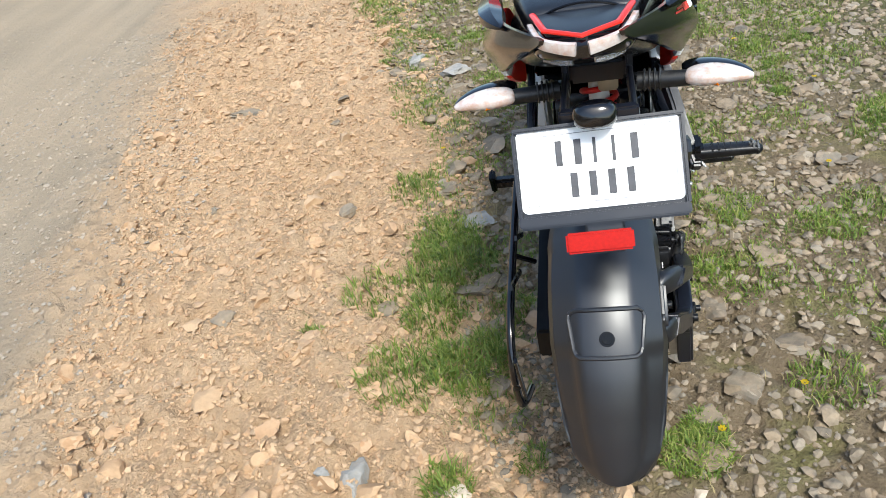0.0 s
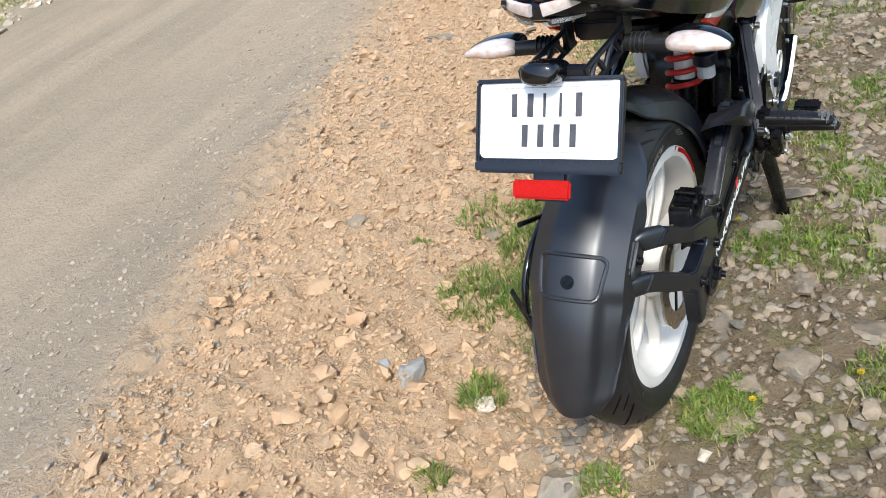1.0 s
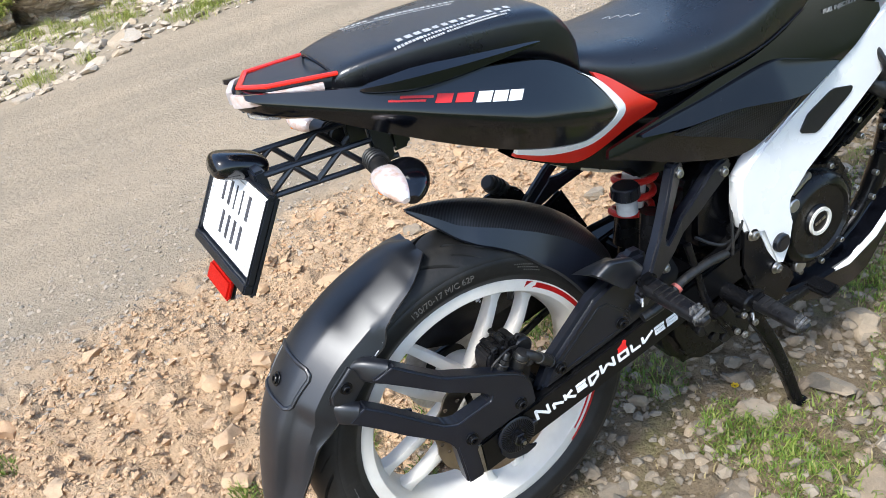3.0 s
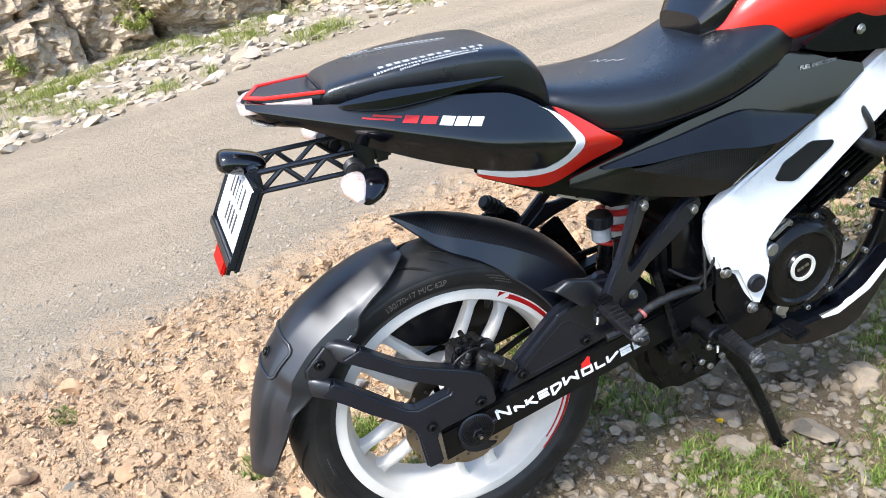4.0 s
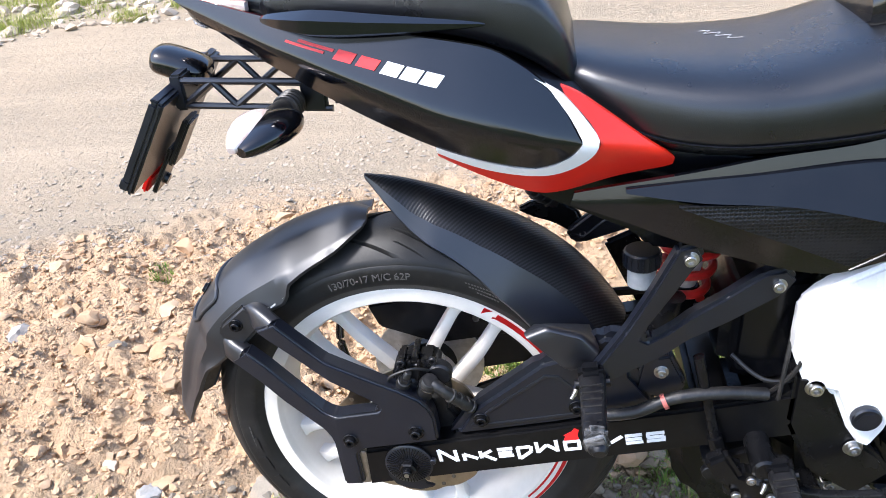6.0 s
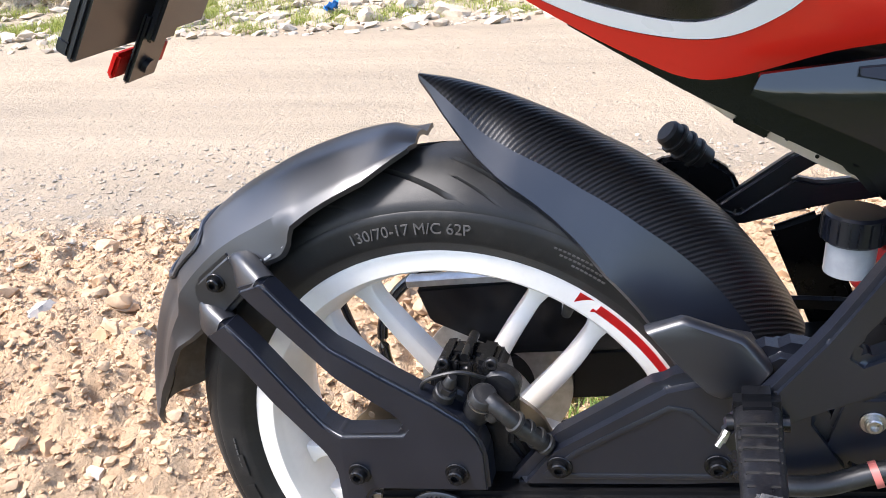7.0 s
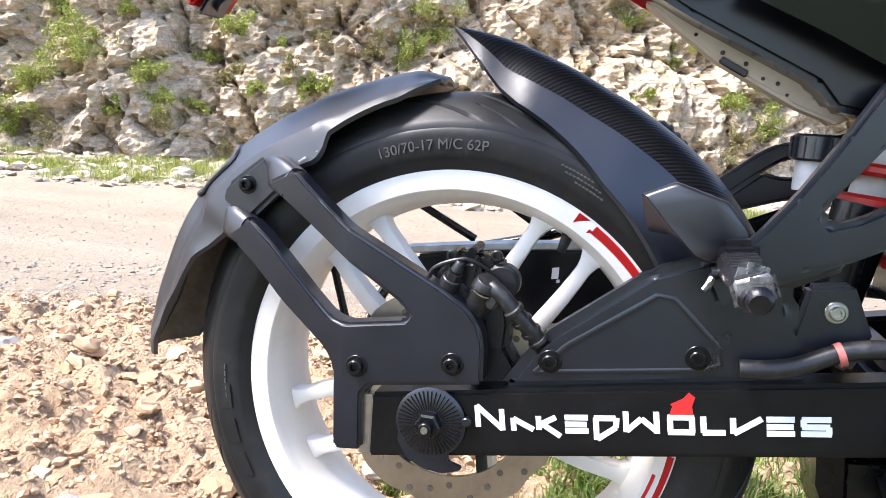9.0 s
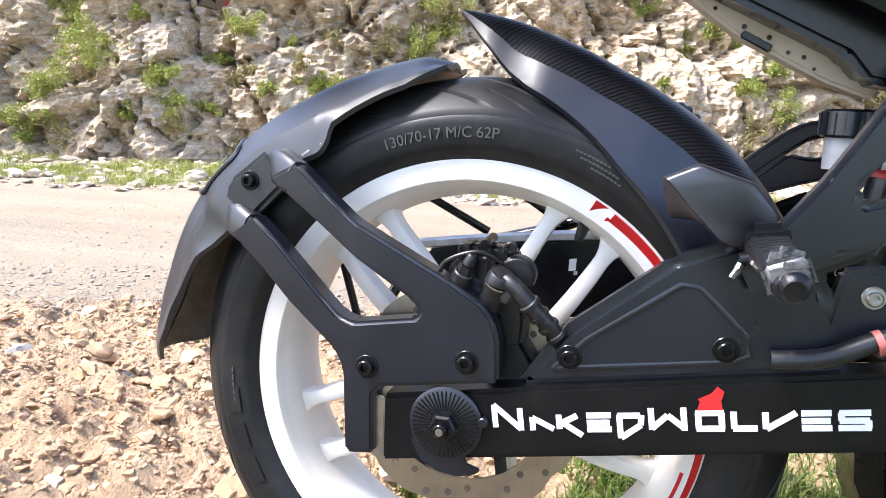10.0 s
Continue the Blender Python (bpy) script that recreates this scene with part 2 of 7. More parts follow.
def ground_material():
    m, nt, b = nodes_of("roadside_earth")
    p = pos(nt)
    soil, mid, fine = soil_mix(nt, p)
    sep = nt.nodes.new("ShaderNodeSeparateXYZ")
    nt.links.new(p, sep.inputs[0])
    x, y = sep.outputs[0], sep.outputs[1]
    # across: distance to the road side of the verge
    across = mathn(nt, "ADD", mathn(nt, "MULTIPLY", x, -0.957), mathn(nt, "MULTIPLY", y, -0.29))
    wob = mathn(nt, "MULTIPLY", mathn(nt, "SUBTRACT", noise_tex(nt, p, 2.2, 6, 0.65), 0.5), 0.9)
    a2 = mathn(nt, "ADD", across, wob)
    road_f = ramp(nt, mathn(nt, "MULTIPLY", mathn(nt, "SUBTRACT", a2, 1.12), 1.9, True), [(0.0, (0.0,)), (1.0, (1.0,))])
    rb = noise_tex(nt, p, 0.9, 5, 0.6)
    mp = nt.nodes.new("ShaderNodeMapping")
    mp.inputs["Rotation"].default_value = (0, 0, radians(-16.9))
    mp.inputs["Scale"].default_value = (1.0, 0.08, 1.0)
    nt.links.new(p, mp.inputs["Vector"])
    ruts = noise_tex(nt, mp.outputs[0], 3.0, 5, 0.6)
    grit = noise_tex(nt, p, 160, 5, 0.75)
    road = mixc(nt, ramp(nt, ruts, [(0.38, (0.0,)), (0.62, (1.0,))]), (0.345, 0.275, 0.193), (0.268, 0.217, 0.153))
    road = mixc(nt, mathn(nt, "MULTIPLY", ramp(nt, rb, [(0.45, (0.0,)), (0.7, (1.0,))]), 0.5), road, (0.375, 0.288, 0.195))
    road = mixc(nt, mathn(nt, "MULTIPLY", ramp(nt, grit, [(0.32, (1.0,)), (0.52, (0.0,))]), 0.28), road, (0.20, 0.172, 0.132))
    road = mixc(nt, mathn(nt, "MULTIPLY", ramp(nt, noise_tex(nt, p, 0.55, 4, 0.6), [(0.52, (0.0,)), (0.68, (1.0,))]), 0.45), road, (0.245, 0.20, 0.143))
    far = ramp(nt, mathn(nt, "MULTIPLY", mathn(nt, "SUBTRACT", a2, 4.75), 2.2, True), [(0.0, (0.0,)), (1.0, (1.0,))])
    rubble = mixc(nt, mid, (0.36, 0.29, 0.20), (0.28, 0.235, 0.17))
    col = mixc(nt, road_f, soil, road)
    col = mixc(nt, far, col, rubble)
    # stony, thinly grassed side
    west = mathn(nt, "ADD", across, mathn(nt, "MULTIPLY", wob, 0.5))
    green_f = ramp(nt, mathn(nt, "MULTIPLY", mathn(nt, "SUBTRACT", 0.36, west), 2.6, True), [(0.0, (0.0,)), (1.0, (1.0,))])
    gp = noise_tex(nt, p, 4.2, 6, 0.62)
    stony = mixc(nt, mid, (0.178, 0.134, 0.082), (0.25, 0.192, 0.125))
    stony = mixc(nt, ramp(nt, gp, [(0.50, (0.0,)), (0.64, (0.8,))]), stony, (0.20, 0.19, 0.07))
    stony = mixc(nt, mathn(nt, "MULTIPLY", ramp(nt, fine, [(0.35, (1.0,)), (0.6, (0.0,))]), 0.5), stony, (0.17, 0.125, 0.075))
    col = mixc(nt, green_f, col, stony)
    # turf closing over stones away from the road, mostly unseen, added to darken reflections
    turf_f = ramp(nt, mathn(nt, "MULTIPLY", mathn(nt, "SUBTRACT", -0.95, west), 0.9, True), [(0.0, (0.0,)), (1.0, (0.95,))])
    turf = mixc(nt, gp, (0.050, 0.075, 0.018), (0.095, 0.115, 0.032))
    col = mixc(nt, turf_f, col, turf)
    nt.links.new(col, b.inputs["Base Color"])
    b.inputs["Roughness"].default_value = 0.95
    b.inputs["Specular IOR Level"].default_value = 0.2
    h = mathn(nt, "ADD", mathn(nt, "MULTIPLY", mid, 1.0), mathn(nt, "MULTIPLY", noise_tex(nt, p, 45, 6, 0.7), 0.5))
    h = mathn(nt, "ADD", h, mathn(nt, "MULTIPLY", fine, 0.18))
    h = mathn(nt, "MULTIPLY", h, mathn(nt, "SUBTRACT", 1.0, mathn(nt, "MULTIPLY", road_f, 0.55)))
    bump(nt, b, h, 1.0, 0.055)
    return m


M_GROUND = ground_material()


def stone_material(name, tones, rough=0.85):
    """Stones that differ one from another, with grain and dust."""
    m, nt, b = nodes_of(name)
    p = pos(nt)
    info = nt.nodes.new("ShaderNodeObjectInfo").outputs["Random"]
    isl = nt.nodes.new("ShaderNodeNewGeometry").outputs["Random Per Island"]
    pick = mathn(nt, "FRACT", mathn(nt, "ADD", info, isl))
    k = len(tones) - 1
    c = ramp(nt, pick, [(i / k, t) for i, t in enumerate(tones)])
    g = noise_tex(nt, p, 70, 6, 0.7)
    c = mixc(nt, 0.75, c, ramp(nt, g, [(0.25, (0.62, 0.59, 0.56)), (0.75, (1.0, 1.0, 1.0))]), "MULTIPLY")
    c = mixc(nt, mathn(nt, "MULTIPLY", ramp(nt, noise_tex(nt, p, 22, 5, 0.6), [(0.45, (0.0,)), (0.75, (1.0,))]), 0.4), c, (0.50, 0.37, 0.24))
    nt.links.new(c, b.inputs["Base Color"])
    b.inputs["Roughness"].default_value = rough
    b.inputs["Specular IOR Level"].default_value = 0.25
    bump(nt, b, mathn(nt, "ADD", g, noise_tex(nt, p, 300, 4, 0.7)), 0.5, 0.004)
    return m


M_CLOD = stone_material("earth_clods", [(0.494, 0.323, 0.184), (0.532, 0.369, 0.225), (0.446, 0.281, 0.155), (0.522, 0.374, 0.241), (0.456, 0.281, 0.158)])
M_STONE = stone_material("mixed_roadside_stone", [(0.246, 0.198, 0.137), (0.176, 0.153, 0.121), (0.282, 0.23, 0.164), (0.211, 0.16, 0.107), (0.148, 0.132, 0.107), (0.317, 0.275, 0.214), (0.26, 0.205, 0.141)])
M_RUBBLE = stone_material("pale_broken_rock", [(0.50, 0.42, 0.32), (0.40, 0.34, 0.26), (0.58, 0.50, 0.40), (0.45, 0.36, 0.25), (0.34, 0.29, 0.23), (0.62, 0.55, 0.46)])
M_GRIT = stone_material("road_grit", [(0.40, 0.34, 0.265), (0.31, 0.275, 0.23), (0.45, 0.375, 0.285), (0.25, 0.225, 0.19)])
M_BLUESTONE = stone_material("blue_grey_slate", [(0.30, 0.30, 0.285), (0.36, 0.36, 0.345), (0.27, 0.265, 0.25)])
M_PALESTONE = stone_material("pale_quartz_stone", [(0.60, 0.50, 0.39), (0.66, 0.57, 0.46)])


def cliff_material():
    m, nt, b = nodes_of("fractured_rock_face")
    p = pos(nt)
    mp = nt.nodes.new("ShaderNodeMapping")
    mp.inputs["Rotation"].default_value = (radians(50), radians(35), radians(20))
    mp.inputs["Scale"].default_value = (1.0, 0.7, 1.8)
    nt.links.new(mixc(nt, 0.12, p, add(nt, "ShaderNodeTexNoise", Scale=2.0).outputs["Color"]), mp.inputs["Vector"])
    v = nt.nodes.new("ShaderNodeTexVoronoi")
    v.inputs["Scale"].default_value = 4.2
    nt.links.new(mp.outputs[0], v.inputs["Vector"])
    v2 = nt.nodes.new("ShaderNodeTexVoronoi")
    v2.feature = "DISTANCE_TO_EDGE"
    v2.inputs["Scale"].default_value = 9.0
    nt.links.new(mp.outputs[0], v2.inputs["Vector"])
    v3 = nt.nodes.new("ShaderNodeTexVoronoi")
    v3.inputs["Scale"].default_value = 15.0
    nt.links.new(mp.outputs[0], v3.inputs["Vector"])
    big, mid, fine = noise_tex(nt, p, 0.8, 5, 0.6), noise_tex(nt, p, 4.5, 6, 0.65), noise_tex(nt, p, 40, 5, 0.7)
    c = mixc(nt, v.outputs["Color"], (0.47, 0.36, 0.247), (0.66, 0.54, 0.40))
    c = mixc(nt, 0.45, c, mixc(nt, v3.outputs["Color"], (0.39, 0.29, 0.19), (0.68, 0.565, 0.42)))
    c = mixc(nt, ramp(nt, big, [(0.44, (0.0,)), (0.62, (0.7,))]), c, (0.46, 0.33, 0.20))
    c = mixc(nt, ramp(nt, mid, [(0.47, (0.0,)), (0.66, (0.75,))]), c, (0.36, 0.29, 0.145))
    c = mixc(nt, ramp(nt, v2.outputs["Distance"], [(0.0, (0.4,)), (0.09, (0.0,))]), c, (0.16, 0.125, 0.09))
    c = mixc(nt, mathn(nt, "MULTIPLY", ramp(nt, fine, [(0.3, (1.0,)), (0.6, (0.0,))]), 0.4), c, (0.26, 0.21, 0.16))
    nt.links.new(c, b.inputs["Base Color"])
    b.inputs["Roughness"].default_value = 0.9
    bump(nt, b, mathn(nt, "ADD", mathn(nt, "ADD", mid, mathn(nt, "MULTIPLY", v3.outputs["Distance"], -0.8)), mathn(nt, "MULTIPLY", fine, 0.4)), 0.8, 0.06)
    return m


M_CLIFF = cliff_material()


def leaf_material(name, c0, c1, c2):
    m, nt, b = nodes_of(name)
    isl = nt.nodes.new("ShaderNodeNewGeometry").outputs["Random Per Island"]
    c = ramp(nt, isl, [(0.0, c0), (0.55, c1), (1.0, c2)])
    c = mixc(nt, 0.5, c, ramp(nt, noise_tex(nt, pos(nt), 6, 4), [(0.3, (0.6, 0.6, 0.5)), (0.7, (1.1, 1.1, 1.0))]), "MULTIPLY")
    nt.links.new(c, b.inputs["Base Color"])
    b.inputs["Roughness"].default_value = 0.55
    b.inputs["Transmission Weight"].default_value = 0.0
    tr = nt.nodes.new("ShaderNodeBsdfTranslucent")
    nt.links.new(c, tr.inputs["Color"])
    mx = nt.nodes.new("ShaderNodeMixShader")
    mx.inputs[0].default_value = 0.3
    out = nt.nodes["Material Output"]
    nt.links.new(b.outputs[0], mx.inputs[1])
    nt.links.new(tr.outputs[0], mx.inputs[2])
    nt.links.new(mx.outputs[0], out.inputs[0])
    return m


M_GRASS = leaf_material("verge_grass", (0.085, 0.150, 0.022), (0.17, 0.245, 0.038), (0.32, 0.33, 0.09))
M_STRAW = leaf_material("dry_straw", (0.34, 0.27, 0.13), (0.42, 0.34, 0.18), (0.28, 0.22, 0.10))
M_BUSH = leaf_material("cliff_shrub_leaves", (0.15, 0.19, 0.028), (0.28, 0.32, 0.055), (0.42, 0.42, 0.12))
M_DRYBUSH = leaf_material("olive_dry_scrub", (0.17, 0.16, 0.055), (0.26, 0.23, 0.09), (0.36, 0.29, 0.14))
M_FLOWER = leaf_material("yellow_petals", (0.70, 0.52, 0.01), (0.75, 0.58, 0.02), (0.65, 0.45, 0.01))


# ---- geometry helpers ----
from mathutils.bvhtree import BVHTree

def part(name, bm, material, parent, label="", angle=38, kind="", category=""):
    bmesh.ops.recalc_face_normals(bm, faces=bm.faces)
    me = bpy.data.meshes.new(name)
    bm.to_mesh(me)
    bm.free()
    for p in me.polygons:
        p.use_smooth = True
    me.set_sharp_from_angle(angle=radians(angle))
    me.materials.append(material)
    ob = new(name, me)
    ob.parent = parent
    return tagged(ob, label, category, "", kind)


def thing(name, label, category, group=""):
    return tagged(new(name), label, category, group)


def join(*bms):
    out = bmesh.new()
    for b in bms:
        me = bpy.data.meshes.new("join")
        b.to_mesh(me)
        b.free()
        out.from_mesh(me)
        bpy.data.meshes.remove(me)
    return out


def mirrored(bm):
    b = bm.copy()
    for v in b.verts:
        v.co.x = -v.co.x
    return b


def curve(points, n, closed=False):
    """A smooth line of n+1 points through the given ones (Catmull-Rom)."""
    p = [Vector(q) for q in points]
    m = len(p)
    out = []
    spans = m if closed else m - 1
    for k in range(n + (0 if closed else 1)):
        t = k / n * spans
        i = min(int(t), spans - 1)
        f = t - i
        if closed:
            a, b, c, d = (p[(i + j) % m] for j in (-1, 0, 1, 2))
        else:
            a, b, c, d = p[max(i - 1, 0)], p[i], p[i + 1], p[min(i + 2, m - 1)]
        out.append(0.5 * (2 * b + (c - a) * f + (2 * a - 5 * b + 4 * c - d) * f * f + (3 * b - a - 3 * c + d) * f ** 3))
    return out


def loft(rings, closed_ring=True, caps=True):
    bm = bmesh.new()
    rows = [[bm.verts.new(v) for v in r] for r in rings]
    n = len(rows[0])
    for a, b in zip(rows, rows[1:]):
        for i in range(n if closed_ring else n - 1):
            j = (i + 1) % n
            bm.faces.new((a[i], a[j], b[j], b[i]))
    if caps and closed_ring:
        bm.faces.new(rows[0][::-1])
        bm.faces.new(rows[-1])
    return bm


def sweep(points, w, h=None, n=None, seg=10, power=1.0, up=(0, 0, 1), straight=False):
    """A bar along a line: round (power 1) to boxy (power 0.35); w, h: half sizes, numbers or functions of 0..1."""
    h = w if h is None else h
    line = [Vector(p) for p in points] if straight else curve(points, n or 8 * (len(points) - 1))
    rings = []
    for k, p in enumerate(line):
        d = (line[min(k + 1, len(line) - 1)] - line[max(k - 1, 0)]).normalized()
        u = Vector(up)
        s = d.cross(u)
        if s.length < 1e-3:
            s = d.cross(Vector((1, 0, 0)))
        s.normalize()
        u = s.cross(d).normalized()
        f = k / (len(line) - 1)
        ww, hh = (w(f) if callable(w) else w), (h(f) if callable(h) else h)
        ring = []
        for i in range(seg):
            a = 2 * math.pi * (i + 0.5) / seg
            c, q = math.cos(a), math.sin(a)
            ring.append(p + s * ww * math.copysign(abs(c) ** power, c) + u * hh * math.copysign(abs(q) ** power, q))
        rings.append(ring)
    return loft(rings)


def cyl(p0, p1, r0, r1=None, seg=16, bev=0.0):
    p0, p1 = Vector(p0), Vector(p1)
    r1 = r0 if r1 is None else r1
    d = p1 - p0
    L = d.length
    pts = [(r0 - bev, 0), (r0, bev), (r1, L - bev), (r1 - bev, L)] if bev else [(r0, 0), (r1, L)]
    m = Matrix.Translation(p0) @ d.to_track_quat("Z", "Y").to_matrix().to_4x4()
    return loft([[m @ Vector((r * math.cos(2 * math.pi * i / seg), r * math.sin(2 * math.pi * i / seg), z)) for i in range(seg)] for r, z in pts])


def lathe_x(profile, y, z, seg=96, closed=True):
    """Turns (x, radius) points round the axis through (y, z) that runs across the bike."""
    bm = bmesh.new()
    rows = []
    for i in range(seg):
        a = 2 * math.pi * i / seg
        rows.append([bm.verts.new((px, y + r * math.cos(a), z + r * math.sin(a))) for px, r in profile])
    k = len(profile)
    for i in range(seg):
        a, b = rows[i], rows[(i + 1) % seg]
        for j in range(k if closed else k - 1):
            q = (j + 1) % k
            bm.faces.new((a[j], a[q], b[q], b[j]))
    return bm


def prism(outline, x0, x1, bev=0.003, seg=2):
    """A plate: an outline of (y, z) points between two x, its edges rounded."""
    bm = bmesh.new()
    f = bm.faces.new([bm.verts.new((x0, y, z)) for y, z in outline])
    r = bmesh.ops.extrude_face_region(bm, geom=[f])
    for v in r["geom"]:
        if isinstance(v, bmesh.types.BMVert):
            v.co.x = x1
    if bev:
        bmesh.ops.bevel(bm, geom=bm.edges[:], offset=bev, segments=seg, affect="EDGES", clamp_overlap=True)
    return bm


def block(c, s, bev=0.003, rot=(0, 0, 0), seg=2):
    bm = bmesh.new()
    bmesh.ops.create_cube(bm, size=1)
    for v in bm.verts:
        v.co = Vector((v.co.x * s[0], v.co.y * s[1], v.co.z * s[2]))
    if bev:
        bmesh.ops.bevel(bm, geom=bm.edges[:], offset=bev, segments=seg, affect="EDGES", clamp_overlap=True)
    bmesh.ops.transform(bm, matrix=pose(*c, *rot), verts=bm.verts)
    return bm


def resample(line, n):
    p = [Vector((*q, 0)) for q in line]
    ds = [0.0]
    for a, b in zip(p, p[1:]):
        ds.append(ds[-1] + (b - a).length)
    out = []
    for k in range(n + 1):
        t = ds[-1] * k / n
        i = max(j for j in range(len(ds)) if ds[j] <= t + 1e-9)
        if i >= len(p) - 1:
            out.append(p[-1])
        else:
            out.append(p[i].lerp(p[i + 1], (t - ds[i]) / (ds[i + 1] - ds[i])))
    return [(q.x, q.y) for q in out]


def skin(top, bottom, fx, n=28, m=8, thick=0.004, smooth=True):
    """A moulded panel between two (y, z) lines, at x = fx(y, z), with thickness."""
    if smooth:
        top = [(v.x, v.y) for v in curve([(*q, 0) for q in top], 6 * (len(top) - 1))]
        bottom = [(v.x, v.y) for v in curve([(*q, 0) for q in bottom], 6 * (len(bottom) - 1))]
    A, B = resample(top, n), resample(bottom, n)
    bm = bmesh.new()
    def sheet(dx):
        return [[bm.verts.new((fx(a[0] + (b[0] - a[0]) * j / m, a[1] + (b[1] - a[1]) * j / m) - dx, a[0] + (b[0] - a[0]) * j / m, a[1] + (b[1] - a[1]) * j / m)) for j in range(m + 1)] for a, b in zip(A, B)]
    o, q = sheet(0), sheet(thick)
    for i in range(n):
        for j in range(m):
            bm.faces.new((o[i][j], o[i + 1][j], o[i + 1][j + 1], o[i][j + 1]))
            bm.faces.new((q[i][j], q[i][j + 1], q[i + 1][j + 1], q[i + 1][j]))
        bm.faces.new((o[i][0], q[i][0], q[i + 1][0], o[i + 1][0]))
        bm.faces.new((o[i][m], o[i + 1][m], q[i + 1][m], q[i][m]))
    for i in (0, n):
        for j in range(m):
            f = (o[i][j], o[i][j + 1], q[i][j + 1], q[i][j])
            bm.faces.new(f if i == 0 else f[::-1])
    bmesh.ops.remove_doubles(bm, verts=bm.verts, dist=1e-5)
    return bm


def lerp_table(table):
    xs, ys = [a for a, _ in table], [b for _, b in table]
    return lambda v: float(np.interp(v, xs, ys))


def bolt(p, axis=(1, 0, 0), r=0.007, h=0.006, collar=True, hole=True):
    """A socket-head screw with its washer."""
    p, a = Vector(p), Vector(axis).normalized()
    pieces = []
    if collar:
        pieces.append(cyl(p, p + a * 0.002, r * 1.5, seg=20, bev=0.0006))
    prof = [(r, 0), (r, h - 0.001), (r - 0.001, h), (r * 0.52, h), (r * 0.45, h * 0.35)] if hole else [(r, 0), (r, h - 0.001), (r - 0.001, h)]
    m = Matrix.Translation(p + a * 0.002) @ a.to_track_quat("Z", "Y").to_matrix().to_4x4()
    pieces.append(loft([[m @ Vector((q * math.cos(math.pi * i / 7), q * math.sin(math.pi * i / 7), z)) for i in range(14)] for q, z in prof]))
    return join(*pieces)


def lettering(text, size, depth):
    cu = bpy.data.curves.new("lettering", "FONT")
    cu.body, cu.size, cu.extrude = text, size, depth
    ob = new("lettering", cu)
    me = bpy.data.meshes.new_from_object(ob.evaluated_get(bpy.context.evaluated_depsgraph_get()))
    bpy.data.objects.remove(ob)
    bpy.data.curves.remove(cu)
    bm = bmesh.new()
    bm.from_mesh(me)
    bpy.data.meshes.remove(me)
    return bm


def strokes(lines, width, depth):
    """Flat raised strokes in a plane: each a bar from (s, t) to (s, t), joined as one sheet of cut vinyl."""
    bm = bmesh.new()
    for num, (a, b) in enumerate(lines):
        a, b = Vector((*a, 0)), Vector((*b, 0))
        d = (b - a).normalized()
        n = Vector((-d.y, d.x, 0)) * width / 2
        lo = [bm.verts.new(v) for v in (a - n, b - n, b + n, a + n)]
        hi = [bm.verts.new(v.co + Vector((0, 0, depth + num * 0.00001))) for v in lo]
        bm.faces.new(hi)
        bm.faces.new(lo[::-1])
        for i in range(4):
            j = (i + 1) % 4
            bm.faces.new((lo[i], lo[j], hi[j], hi[i]))
    return bm


def lay(bm, m):
    bmesh.ops.transform(bm, matrix=m, verts=bm.verts)
    return bm


def side_plane(y, z, x, tilt):
    """Lays a (s, t, depth) drawing on the right flank: s forward, t up, tilted by degrees."""
    return Matrix.Translation((x, y, z)) @ Matrix(((0, 0, 1, 0), (1, 0, 0, 0), (0, 1, 0, 0), (0, 0, 0, 1))) @ pose(0, 0, 0, 0, 0, tilt)


def slab(cells, h, slant, depth=0.0006):
    bm = bmesh.new()
    for s0, s1, t0, t1 in cells:
        q = [(s0 + slant * t0, t0), (s1 + slant * t0, t0), (s1 + slant * t1, t1), (s0 + slant * t1, t1)]
        lo = [bm.verts.new((a, b, 0)) for a, b in q]
        hi = [bm.verts.new((a, b, depth)) for a, b in q]
        bm.faces.new(hi)
        bm.faces.new(lo[::-1])
        for i in range(4):
            bm.faces.new((lo[i], lo[(i + 1) % 4], hi[(i + 1) % 4], hi[i]))
    return bm


# ---- the place: ground sheet, rock face, rubble ----
ROAD_N = Vector((-0.957, -0.29))


def across(x, y):
    return x * ROAD_N.x + y * ROAD_N.y


def ground_z(x, y):
    u = across(x, y)
    z = 0.045 * math.exp(-((u - 0.85) / 0.5) ** 2) - 0.012 * (1 if u < 0.3 else 0) * min(1, (0.3 - u) * 3)
    if u > 1.3:
        z -= 0.02 * min(1, (u - 1.3) / 0.6)
    if u > 4.6:
        z += 0.045 * min(1.6, (u - 4.6))
    z += 0.010 * noise.noise((x * 2.1, y * 2.1, 0.3)) * (0.5 if 1.5 < u < 4.6 else 1.3)
    if -0.5 < u < 1.5:
        k = 1.0 + 0.6 * max(0.0, min(1.0, (u - 0.2) * 4, (1.5 - u) * 4))
        z += (0.018 if u > 0.1 else 0.010) * noise.noise((x * 9, y * 9, 3.3)) + k * 0.013 * noise.noise((x * 15, y * 15, 9.7)) + k * 0.017 * noise.noise((x * 24, y * 24, 7.7)) + k * 0.013 * noise.noise((x * 41, y * 41, 1.7))
    return z


def spaced(inner0, inner1, step, outer, grow):
    v = list(np.arange(inner0, inner1 + 1e-6, step))
    lo, hi, s = [inner0], [inner1], step
    while hi[-1] < outer:
        s *= grow
        hi.append(hi[-1] + s)
        lo.append(lo[-1] - s)
    return lo[:0:-1] + v + hi[1:]


